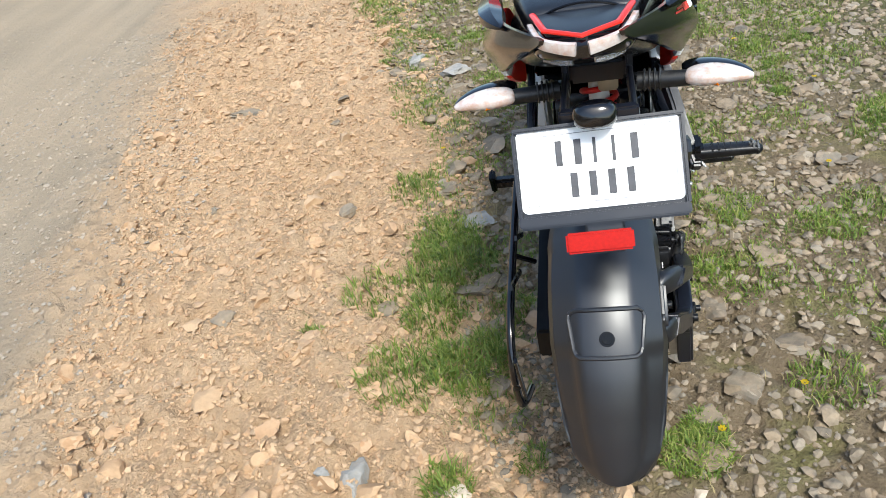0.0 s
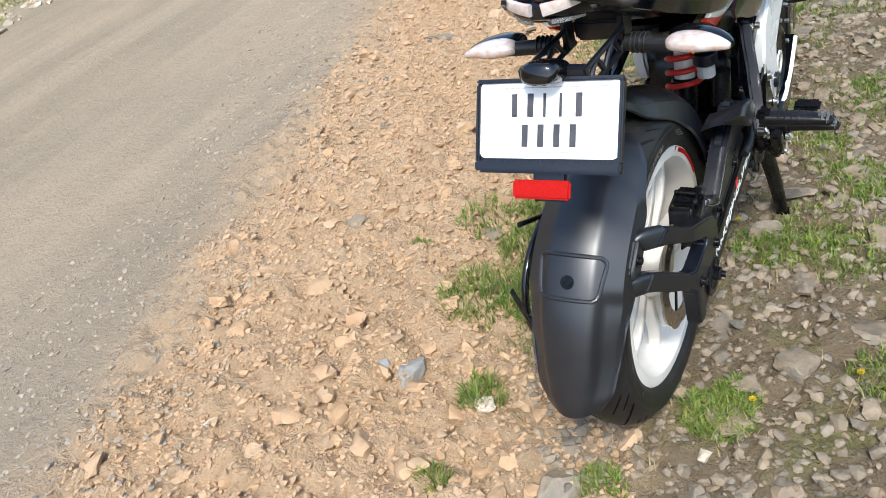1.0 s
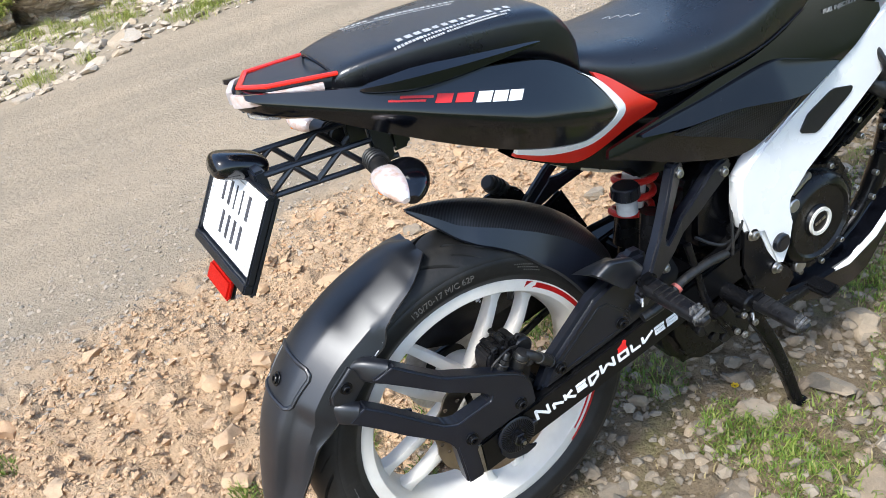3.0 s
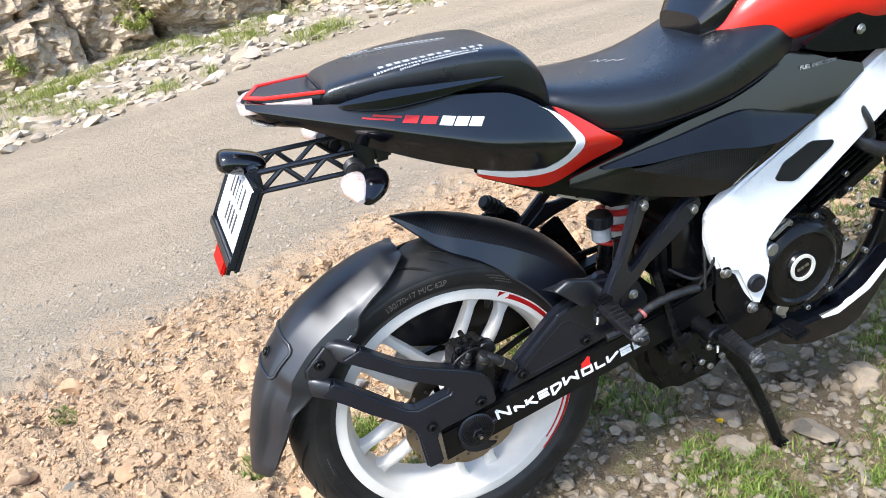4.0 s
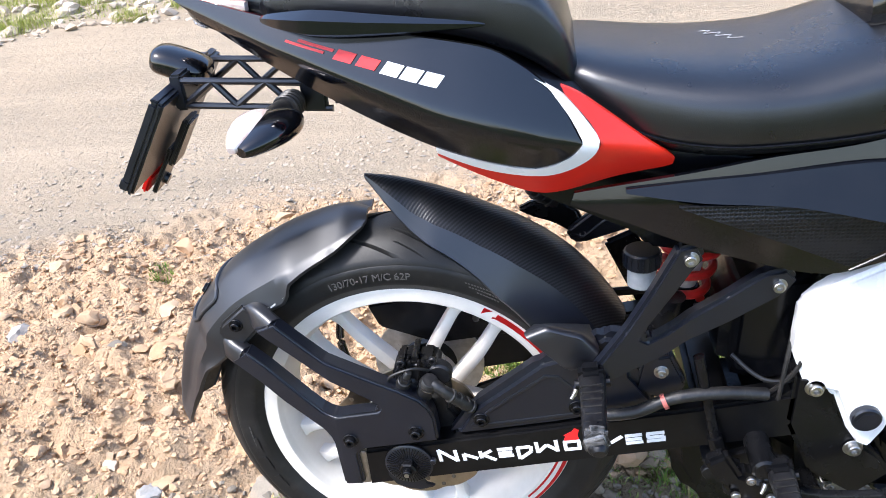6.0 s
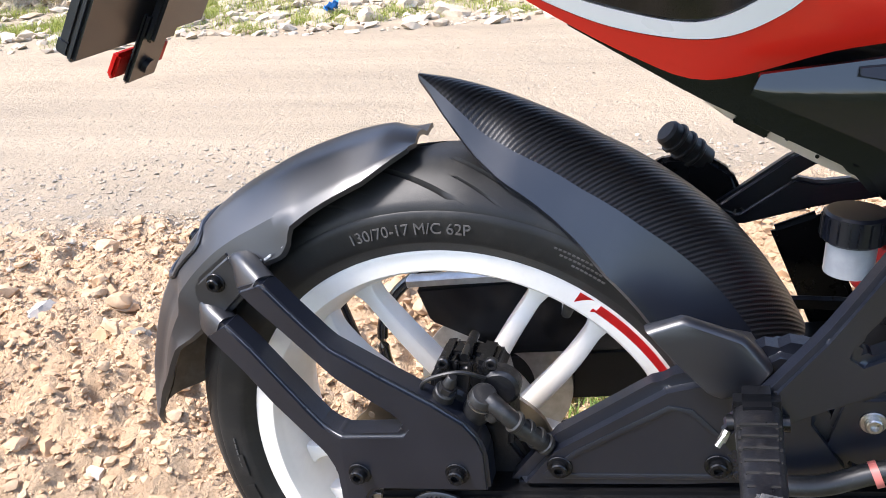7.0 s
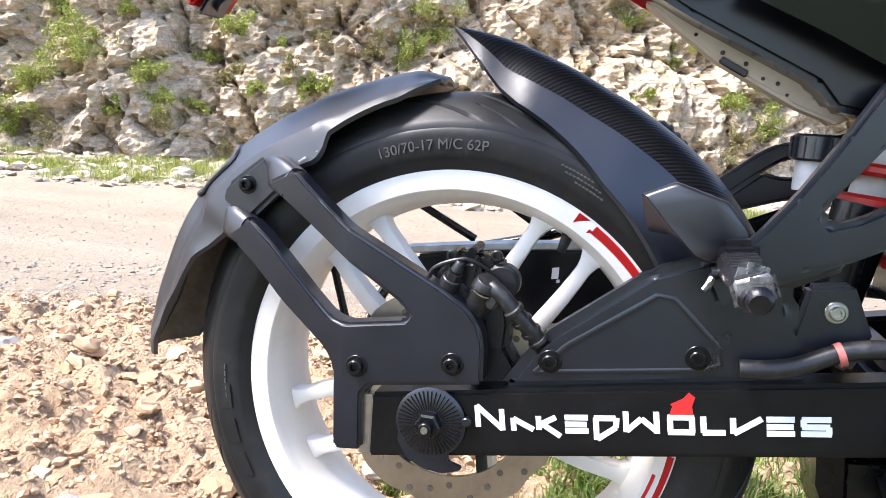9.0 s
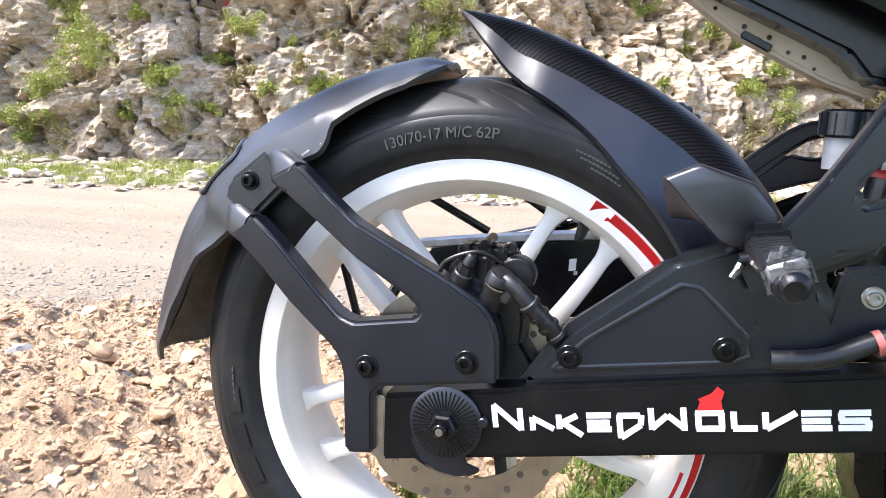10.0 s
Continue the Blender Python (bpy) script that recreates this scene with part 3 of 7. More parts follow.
def build_ground():
    xs, ys = spaced(-1.9, 0.9, 0.012, 900, 1.2), spaced(-1.5, 2.4, 0.012, 900, 1.2)
    verts = [(x, y, ground_z(x, y) if abs(x) < 30 and abs(y) < 30 else 0) for y in ys for x in xs]
    w = len(xs)
    faces = [(j * w + i, j * w + i + 1, (j + 1) * w + i + 1, (j + 1) * w + i) for j in range(len(ys) - 1) for i in range(w - 1)]
    me = bpy.data.meshes.new("ground")
    me.from_pydata(verts, [], faces)
    me.materials.append(M_GROUND)
    for p in me.polygons:
        p.use_smooth = True
    return tagged(new("ground", me), "dry tan earth verge beside a pale unpaved mountain road", "ground", kind="structure")


build_ground()


def block_offset(q, amount, tilt):
    """Angular blocks: each cell of a broken rock mass is a tilted facet set in or out."""
    d, pts = noise.voronoi(q)
    c = pts[0]
    r = noise.cell_vector(c * 37.7)
    e = q - c
    return amount * (r.x - 0.5) + tilt * (e.x * (r.y - 0.5) * 2 + e.y * (r.z - 0.4) * 2) - amount * 0.5 * max(0.0, 0.10 - (d[1] - d[0])) / 0.10


def cliff_point(s, h):
    """A point of the rock face: s along the road, h up the slope."""
    base = 6.25 + 0.5 * noise.noise((s * 0.25, 1.7, 0))
    u = base + 0.42 * h + max(0, h - 2.4) * 1.6
    q = Vector((s * 0.8, h * 0.8, 2.2))
    w = 0.25 * noise.noise(q * 1.7)
    u -= abs(noise.noise(q * 0.9)) * 0.6 - 0.2
    u -= block_offset(Vector((s * 0.9 + h * 0.55 + w, h * 0.75 - s * 0.45, 0.5)), 0.34, 0.30)
    u -= block_offset(Vector((s * 2.6 - h * 1.0 + w, h * 1.9 + s * 1.1, 3.5)), 0.16, 0.15)
    u -= block_offset(Vector((s * 6.0 + h * 2.5, h * 5.0 - s * 2.0 + w, 7.5)), 0.075, 0.08) + 0.03 * noise.noise(q * 14)
    u -= block_offset(Vector((s * 11.0 - h * 4.0 + w, h * 10.0 + s * 3.0, 4.5)), 0.045, 0.05)
    d = Vector((-0.29, 0.957))
    p = ROAD_N * u + d * s
    return Vector((p.x, p.y, -0.05 + h))


def build_cliff():
    ss = np.concatenate([np.arange(-60, -11, 1.0), np.arange(-11, 9, 0.04), np.arange(9, 60, 1.0)])
    hs = np.concatenate([np.arange(0, 2.6, 0.036), np.arange(2.6, 4.2, 0.08), np.arange(4.2, 9, 0.4)])
    verts = [cliff_point(s, h) for h in hs for s in ss]
    w = len(ss)
    faces = [(j * w + i, j * w + i + 1, (j + 1) * w + i + 1, (j + 1) * w + i) for j in range(len(hs) - 1) for i in range(w - 1)]
    me = bpy.data.meshes.new("rock_face")
    me.from_pydata(verts, [], faces)
    me.materials.append(M_CLIFF)
    return tagged(new("rock_face", me), "steep fractured brown and grey rock cutting with shrubs", "cliff", kind="structure")


build_cliff()


# ---- the motorcycle: x to its right, y ahead, z up; rear axle over the origin ----
AX = 0.309
bike = thing("motorcycle", "black, red and white naked motorcycle parked on the earth verge", "motorcycle")


def tyre_mesh(cy, r_out, half, bead, seg, grooves, edge=0.085):
    prof = [(half * 0.70, bead), (half * 0.86, bead + 0.008), (half * 0.935, bead + 0.0165), (half * 0.955, bead + 0.018), (half * 0.97, bead + 0.024), (half, bead + 0.040), (half * 0.985, bead + 0.046), (half * 0.965, bead + 0.0475), (half * 0.962, r_out - 0.038)]
    n = 40
    crown = []
    for i in range(n + 1):
        t = 1 - 2 * i / n
        x = half * 0.95 * t
        crown.append((x, r_out - 0.033 * abs(t) ** 2.6))
    full = prof + crown + [(-x, r) for x, r in prof[::-1]]
    inner = [(-half * 0.62, bead + 0.002), (half * 0.62, bead + 0.002)]
    bm = bmesh.new()
    rows = []
    for k in range(seg):
        row = []
        for j, (x, r) in enumerate(full + inner):
            g = min(abs(x) / half, 0.95)
            # columns lean back with the tread, so that the cuts run along them
            a = 2 * math.pi * (k / seg - 0.95 * g ** 1.6 / 13)
            if grooves and len(prof) <= j < len(prof) + len(crown):
                c = (k + (24 if x < 0 else 0)) % 48
                if (0.05 < g < 0.87 and c in (0, 1, 2)) or (0.40 < g < 0.74 and c in (22, 23)) or (0.70 < g < 0.86 and c in (35,)):
                    r -= 0.008
            row.append(bm.verts.new((x, cy + r * math.cos(a), r * math.sin(a))))
        rows.append(row)
    m = len(full) + len(inner)
    for k in range(seg):
        a, b = rows[k], rows[(k + 1) % seg]
        for j in range(m):
            q = (j + 1) % m
            bm.faces.new((a[j], a[q], b[q], b[j]))
    return bm


def rim_mesh(r_flange, half):
    prof = [(half, r_flange), (half + 0.0025, r_flange - 0.002), (half + 0.0035, r_flange - 0.005), (half + 0.0030, r_flange - 0.0215), (half + 0.0012, r_flange - 0.0235), (half - 0.006, r_flange - 0.0250), (half - 0.009, r_flange - 0.0275), (half - 0.024, r_flange - 0.0335),
            (0, r_flange - 0.040), (-half + 0.024, r_flange - 0.0335), (-half + 0.006, r_flange - 0.0255), (-half - 0.003, r_flange - 0.0215), (-half - 0.003, r_flange - 0.004), (-half, r_flange),
            (-half + 0.012, r_flange - 0.010), (0, r_flange - 0.026), (half - 0.012, r_flange - 0.010)]
    return lathe_x(prof, 0, 0, 128)


def spoke_set(count, start, spread, r_hub, r_rim, w0, w1):
    pieces = []
    for k in range(count):
        c = radians(start + 360 / count * k)
        for sg in (-1, 1):
            e = c + sg * radians(spread)
            p0 = Vector((0.004, r_hub * math.cos(c + sg * 0.10), r_hub * math.sin(c + sg * 0.10)))
            p1 = Vector((0.012, r_rim * math.cos(e), r_rim * math.sin(e)))
            mid = p0.lerp(p1, 0.58) + Vector((0.008, 0, 0)) + Vector((0, math.cos(c), math.sin(c))) * 0.005
            pieces.append(sweep([p0, mid, p1], lambda f: w0 + (w1 - w0) * f + 0.010 * max(0, f - 0.78) ** 1.5 * 10, lambda f: 0.0145 - 0.003 * f, 14, 12, 0.36, up=(1, 0, 0)))
    return join(*pieces)


def holed_disc(r_out, r_in, x, thick, wave, holes):
    """A brake disc with a wavy rim; its drilled holes are dark plugs added in wheel()."""
    seg = 240
    bm = bmesh.new()
    rows = []
    for k in range(seg):
        a = 2 * math.pi * k / seg
        ro = r_out - wave * (0.5 + 0.5 * math.cos(10 * a)) ** 3
        rows.append([bm.verts.new((x + dx, r * math.cos(a), r * math.sin(a))) for r, dx in ((r_in, 0), (ro, 0), (ro, thick), (r_in, thick))])
    for k in range(seg):
        a, b = rows[k], rows[(k + 1) % seg]
        for j in range(4):
            q = (j + 1) % 4
            bm.faces.new((a[j], a[q], b[q], b[j]))
    return bm


def put(ob, m):
    ob.matrix_local = m
    return ob


def wheel(name, label, parent, r_out, half, grooves, start, disc_r, disc_x, m):
    w = new(name)
    w.parent = parent
    tagged(w, label)
    put(w, m)
    ty = part("tyre", tyre_mesh(0, r_out, half, 0.2225, 624 if grooves else 160, grooves), M_RUBBER, w, "worn black rubber tyre with siped tread")
    part("rim", join(rim_mesh(0.231, half * 0.79), spoke_set(5, start, 27, 0.045, 0.200, 0.0100, 0.0072), lathe_x([(-0.05, 0.02), (-0.05, 0.052), (-0.02, 0.06), (0.03, 0.06), (0.052, 0.05), (0.052, 0.02)], 0, 0, 48)),
         M_WHITE_RIM, w, "white painted five-spoke alloy rim")
    d = part("brake_disc", holed_disc(disc_r, disc_r - 0.034, disc_x, 0.0045, 0.004, True), M_DISC, w, "drilled steel brake disc")
    # solid brown plugs, coloured like the dim ground seen through drilled holes
    pieces = []
    for k in range(30):
        a = 2 * math.pi * k / 30
        r = disc_r - (0.011, 0.018, 0.025)[k % 3]
        pieces.append(cyl((disc_x - 0.0006, r * math.cos(a), r * math.sin(a)), (disc_x + 0.0051, r * math.cos(a), r * math.sin(a)), 0.0034, seg=12))
    for q_ in pieces:
        part("vent_hole", q_, M_MUDDY, w)
    for a in [2 * math.pi * k / 6 for k in range(6)]:
        part("carrier_arm", sweep([(disc_x, (disc_r - 0.032) * math.cos(a), (disc_r - 0.032) * math.sin(a)), (disc_x - 0.006, 0.05 * math.cos(a + 0.25), 0.05 * math.sin(a + 0.25))], 0.006, 0.002, 4, 8, 0.5, up=(1, 0, 0)), M_BLACK_METAL, w)
    return w


def arc_sticker(parent, a0, a1, r0, r1, x, material, taper=0.0):
    bm = bmesh.new()
    n = 20
    rows = []
    for k in range(n + 1):
        f = k / n
        a = radians(a0 + (a1 - a0) * f)
        lo = r0 + (r1 - r0) * taper * f
        rows.append([bm.verts.new((x + (0.0015 if r > r1 - 0.001 else 0), r * math.cos(a), r * math.sin(a))) for r in (lo, r1)])
    for a, b in zip(rows, rows[1:]):
        bm.faces.new((a[0], a[1], b[1], b[0]))
    bmesh.ops.solidify(bm, geom=bm.faces[:], thickness=0.0008)
    return part("rim_sticker", bm, material, parent, "red vinyl rim stripe")


rear = wheel("rear_wheel", "white alloy rear wheel with a wide black tyre", bike, 0.3075, 0.0655, True, 95, 0.115, 0.075, pose(0, 0, AX))
for a0, a1, r0, r1, tp in ((60.5, 57.2, 0.2140, 0.2270, 0.95), (56.2, 54.6, 0.2145, 0.2200, 0.8), (55.2, 20, 0.2160, 0.2265, 0.25), (-8, -50, 0.2190, 0.2270, 0.55), (-14, -44, 0.2125, 0.2160, 0.3)):
    arc_sticker(rear, a0, a1, r0, r1, 0.0548, M_RED_STICKER, tp)
front = wheel("front_wheel", "white alloy front wheel with a narrow black tyre", bike, 0.296, 0.052, False, 60, 0.14, 0.062, pose(-0.02, 1.385, 0.289, 0, 0, 9))
for a0, a1 in ((55, 20), (-20, -58)):
    arc_sticker(front, a0, a1, 0.2175, 0.2265, 0.0445, M_RED_STICKER, 0.5)


def tyre_writing(text, size, a_mid, r, x, backwards=False):
    """Raised lettering bent round the sidewall."""
    bm = lettering(text, size, 0.0006)
    xs = [v.co.x for v in bm.verts]
    w = (max(xs) + min(xs)) / 2
    for v in bm.verts:
        a = radians(a_mid) - (v.co.x - w) / r * (1 if not backwards else -1)
        rr = r + v.co.y - size * 0.35
        v.co = Vector((x + v.co.z - 0.02 * max(0, rr - r), rr * math.cos(a), rr * math.sin(a)))
    return part("tyre_lettering", bm, M_RUBBER_TREAD_TEXT, rear, "moulded tyre size lettering")


tyre_writing("130/70-17 M/C 62P", 0.0145, 98, 0.2545, 0.0654)
# small moulded print round the sidewall as short raised bars
for a_mid, count, wide, r_mid in ((66, 9, 0.0030, 0.259), (64, 10, 0.0030, 0.2545), (62, 8, 0.0030, 0.250), (150, 4, 0.005, 0.2545), (186, 5, 0.006, 0.2545)):
    for k in range(count):
        a = radians(a_mid) + (k - count / 2) * (wide * 1.35) / r_mid
        c = Vector((0.0652, r_mid * math.cos(a), r_mid * math.sin(a)))
        part("tyre_mark", lay(block((0, 0, 0), (0.0012, wide, 0.0018), 0.0003), Matrix.Translation(c) @ Matrix.Rotation(a - math.pi / 2, 4, "X")), M_RUBBER_TREAD_TEXT, rear)


# maker's mark on the sidewall as three wide raised bars
for a_deg in (207, 198, 189):
    a = radians(a_deg)
    c = Vector((0.0647, 0.2545 * math.cos(a), 0.2545 * math.sin(a)))
    part("tyre_mark", lay(block((0, 0, 0), (0.0018, 0.028, 0.012), 0.0006), Matrix.Translation(c) @ Matrix.Rotation(a - math.pi / 2, 4, "X")), M_RUBBER, rear)


# swingarm
arm = [(-0.063, 0.260), (0.30, 0.322), (0.52, 0.360), (0.53, 0.43), (0.375, 0.400), (-0.063, 0.324)]
swing = part("swingarm", join(prism(arm, 0.098, 0.134, 0.004), prism(arm, -0.134, -0.098, 0.004), cyl((-0.13, 0.50, 0.40), (0.13, 0.50, 0.40), 0.03, seg=24),
                              block((0, 0.40, 0.375), (0.2, 0.05, 0.05), 0.008)), M_ARM, bike, "black box-section swingarm with a white and red decal")
part("axle_adjuster", join(prism([(-0.072, 0.262), (-0.060, 0.264), (-0.060, 0.322), (-0.072, 0.322)], 0.100, 0.132, 0.001)), M_STEEL, swing)
cap = lathe_x([(0.136, 0.0), (0.136, 0.033), (0.139, 0.0335), (0.1405, 0.031), (0.1415, 0.012), (0.1415, 0.0)], 0.0, 0.307, 64, False)
part("axle_washer", cap, M_BLACK_MATT, swing, "ribbed dark axle washer")
part("washer_tail", prism([(-0.030, 0.296), (-0.032, 0.285), (-0.022, 0.268), (-0.006, 0.260), (0.012, 0.258), (0.030, 0.263), (0.033, 0.268), (0.020, 0.272), (0.018, 0.282), (0.026, 0.294)], 0.1345, 0.1385, 0.0012), M_BLACK_MATT, swing, "cam-shaped washer tail")
part("washer_pip", cyl((0.1345, 0.034, 0.313), (0.1425, 0.034, 0.313), 0.0045, seg=12, bev=0.001), M_BLACK_MATT, swing)
ribs = [lay(block((0, 0, 0.0215), (0.0012, 0.0011, 0.018), 0.0), Matrix.Translation((0.1412, 0.0, 0.307)) @ Matrix.Rotation(2 * math.pi * k / 44, 4, "X")) for k in range(44)]
part("washer_rib", join(*ribs), M_BLACK_METAL, swing)
nut = loft([[Vector((x, r * math.cos(math.pi / 3 * i), 0.307 + r * math.sin(math.pi / 3 * i))) for i in range(6)] for x, r in ((0.1415, 0.0125), (0.151, 0.0125), (0.153, 0.0105))])
part("axle_nut", join(nut, cyl((0.15, 0, 0.307), (0.161, 0, 0.307), 0.0062, seg=16, bev=0.001)), M_BLACK_METAL, swing)
part("axle_pin", cyl((0.159, 0, 0.307), (0.1618, 0, 0.307), 0.0035, seg=12), M_STEEL, swing)

# decal on the arm: cut-vinyl angular capitals
U = 1 / 2035


def decal_word():
    def q(*pts):
        return [(((a[0] - 845) * U, (772 - a[1]) * U), ((b[0] - 845) * U, (772 - b[1]) * U)) for a, b in zip(pts, pts[1:])]
    L = []
    L.append(q((851, 722), (851, 764)) + q((850, 722), (897, 768)) + q((897, 729), (897, 770)))
    L.append(q((918, 770), (918, 746)) + q((918, 747), (955, 768)))
    L.append(q((965, 768), (965, 742)) + q((967, 758), (997, 744)) + q((970, 756), (1004, 780)))
    L.append(q((1013, 744), (1055, 744)) + q((1013, 757), (1052, 757)) + q((1013, 769), (1055, 769)))
    L.append(q((1069, 744), (1069, 785)) + q((1066, 745), (1104, 745)) + q((1106, 744), (1104, 762), (1070, 784)))
    L.append(q((1122, 732), (1122, 770)) + q((1122, 768), (1149, 745), (1175, 768)) + q((1175, 732), (1175, 772)))
    L.append(q((1194, 742), (1239, 742)) + q((1194, 769), (1239, 769)) + q((1198, 742), (1198, 769)) + q((1235, 742), (1235, 769)))
    L.append(q((1254, 740), (1254, 769)) + q((1252, 769), (1290, 769)))
    L.append(q((1303, 742), (1303, 770)) + q((1304, 770), (1350, 743)))
    L.append(q((1357, 744), (1402, 744)) + q((1357, 757), (1400, 757)) + q((1357, 769), (1402, 769)))
    L.append(q((1413, 744), (1459, 744)) + q((1413, 757), (1457, 757)) + q((1411, 769), (1459, 769)) + q((1416, 744), (1416, 757)) + q((1455, 757), (1455, 769)))
    return L


DECAL = side_plane(0.0425, 0.3040, 0.1343, 8.7)
for letter in decal_word():
    part("decal_letter", lay(strokes(letter, 10.2 * U, 0.0005), DECAL), M_WHITE_STICKER, swing, "white cut-vinyl letter")
wolf = prism([((x - 845) * U, (772 - y) * U) for x, y in ((1197, 737), (1238, 737), (1236, 722), (1242, 706), (1232, 697), (1222, 708), (1200, 718), (1203, 722))], 0, 0.0006, 0)
for v in wolf.verts:
    v.co = Vector((v.co.y, v.co.z, v.co.x))
part("red_emblem", lay(wolf, DECAL), M_RED_STICKER, swing, "small red vinyl emblem")

# swingarm cover with its recessed panel
cover = part("swingarm_cover", join(prism([(0.055, 0.342), (0.092, 0.398), (0.182, 0.470), (0.225, 0.486), (0.262, 0.512), (0.296, 0.508), (0.300, 0.45), (0.330, 0.41), (0.325, 0.392), (0.20, 0.366)], 0.096, 0.128, 0.010, 4)), M_BLACK_MATT, bike, "matt black moulded swingarm cover")
rim_pts = [(0.091, 0.366), (0.118, 0.395), (0.190, 0.449), (0.205, 0.448), (0.243, 0.412), (0.248, 0.396), (0.236, 0.389)]
part("panel_edge", sweep([(0.1282, y, z) for y, z in rim_pts + rim_pts[:1]], 0.0028, 0.0016, seg=6, straight=True, up=(1, 0, 0)), M_BLACK_MATT, cover)
for y, z in ((0.104, 0.378), (0.229, 0.399)):
    part("screw", bolt((0.128, y, z), r=0.0072, h=0.006), M_BLACK_METAL, cover)
block_edge = [(0.168, 0.538), (0.194, 0.550), (0.236, 0.537), (0.256, 0.513), (0.250, 0.500), (0.226, 0.486), (0.214, 0.490), (0.190, 0.514)]
def block_ring(x, grow, drop):
    return [Vector((x, 0.213 + (y - 0.213) * grow, 0.517 + (z - 0.517) * grow - drop * max(0.0, z - 0.490) / 0.060)) for y, z in resample(block_edge + block_edge[:1], 41)[:-1]]


part("hugger_block", loft([block_ring(0.084, 0.80, 0.044), block_ring(0.120, 0.92, 0.024), block_ring(0.146, 0.985, 0.007), block_ring(0.157, 1.0, 0.001), block_ring(0.161, 0.99, 0.0), block_ring(0.1645, 0.965, 0.0), block_ring(0.1665, 0.93, 0.0), block_ring(0.1675, 0.89, 0.0)]), M_FENDER, cover, "angular matt black hugger bracket", 40)

# fender stay: a plate at the axle and two arms up to the fender
def bent(bm, cuts, shift):
    """Slice a plate across y and push each slice sideways."""
    for y in cuts:
        bmesh.ops.bisect_plane(bm, geom=bm.verts[:] + bm.edges[:] + bm.faces[:], plane_co=(0, y, 0), plane_no=(0, 1, 0))
    for v in bm.verts:
        v.co.x += shift(v.co.y)
    return bm


stay_outline = [(-0.156, 0.529), (-0.125, 0.505), (-0.093, 0.482), (-0.045, 0.458), (-0.001, 0.436), (0.026, 0.420), (0.038, 0.406), (0.044, 0.390), (0.046, 0.350), (-0.062, 0.333), (-0.069, 0.324), (-0.067, 0.268), (-0.097, 0.264), (-0.101, 0.344), (-0.112, 0.361), (-0.166, 0.399), (-0.198, 0.427),
                (-0.238, 0.456), (-0.209, 0.476), (-0.181, 0.456), (-0.125, 0.408), (-0.107, 0.394), (-0.091, 0.390), (-0.032, 0.400), (-0.028, 0.406), (-0.036, 0.416), (-0.092, 0.450), (-0.134, 0.478), (-0.170, 0.501), (-0.188, 0.514)]
stay = part("fender_stay", bent(prism(stay_outline, 0.114, 0.1405, 0.0105, 5), (-0.09, -0.11, -0.13, -0.15, -0.17, -0.19, -0.21), lambda y: -0.26 * max(0.0, -0.085 - y)), M_BLACK_MATT, bike, "matt black two-armed fender stay")
for y, z in ((-0.075, 0.351), (0.017, 0.366)):
    part("screw", bolt((0.140, y, z), r=0.0072, h=0.007), M_BLACK_METAL, stay)


# tyre-hugging rear fender
def fender_ring(a, crown, half, drop, scoop=0.0):
    c, s = math.cos(radians(a)), math.sin(radians(a))
    sh = min(0.034, drop * 0.8)
    pts = []
    for t in np.linspace(-1, 1, 41):
        x = half * t
        q = abs(t)
        r = crown - (0.006 * (q / 0.42) ** 2 if q < 0.42 else 0.006 + (sh - 0.006) * (q - 0.42) / 0.44 if q < 0.86 else sh + (drop - sh) * (q - 0.86) / 0.14)
        r -= scoop * max(0.0, min(1.0, (q - 0.50) / 0.07)) * max(0.0, min(1.0, (0.99 - q) / 0.06))
        x = half * (t if q < 0.86 else math.copysign(0.86 + (q - 0.86) * 0.6, t)) / 0.944
        pts.append((x, r))
    inner = [(x * 0.97, r - 0.0045) for x, r in pts[::-1]]
    return [Vector((x, r * c, AX + r * s)) for x, r in pts + inner]


A_FENDER = (97.0, 182.0)
CROWN = lerp_table([(97, 0.323), (102, 0.333), (113, 0.335), (125, 0.341), (135, 0.350), (143, 0.355), (155, 0.362), (166, 0.366), (175, 0.374), (182, 0.384)])
FLANK = lerp_table([(97, 0.319), (104, 0.304), (114, 0.296), (118.5, 0.292), (121, 0.279), (123.5, 0.274), (128.7, 0.279), (135, 0.283), (150, 0.288), (154, 0.296), (158, 0.309), (166, 0.318), (175, 0.336), (182, 0.356)])
HALF_W = lerp_table([(97, 0.040), (101, 0.058), (107, 0.074), (118, 0.084), (130, 0.087), (148, 0.088), (158, 0.083), (170, 0.076), (178, 0.064), (182, 0.046)])
rings, lining = [], []
for k in range(73):
    f = k / 72
    a = A_FENDER[0] + (A_FENDER[1] - A_FENDER[0]) * f
    crown = CROWN(a)
    ring = fender_ring(a, crown, HALF_W(a), crown - FLANK(a), 0.009 * max(0.0, min(1.0, (a - 147) / 4)) * max(0.0, min(1.0, (179 - a) / 10)))
    rings.append(ring)
    if a > 151:
        n_ = len(ring) // 2
        lining.append([v + Vector((-v.x * 0.02, -0.0012 * math.cos(radians(a)), -0.0012 * math.sin(radians(a)))) for v in ring[n_ + 2:-2]])
fender = part("rear_fender", loft(rings), M_FENDER, bike, "scuffed matt black tyre-hugging rear fender", 30)


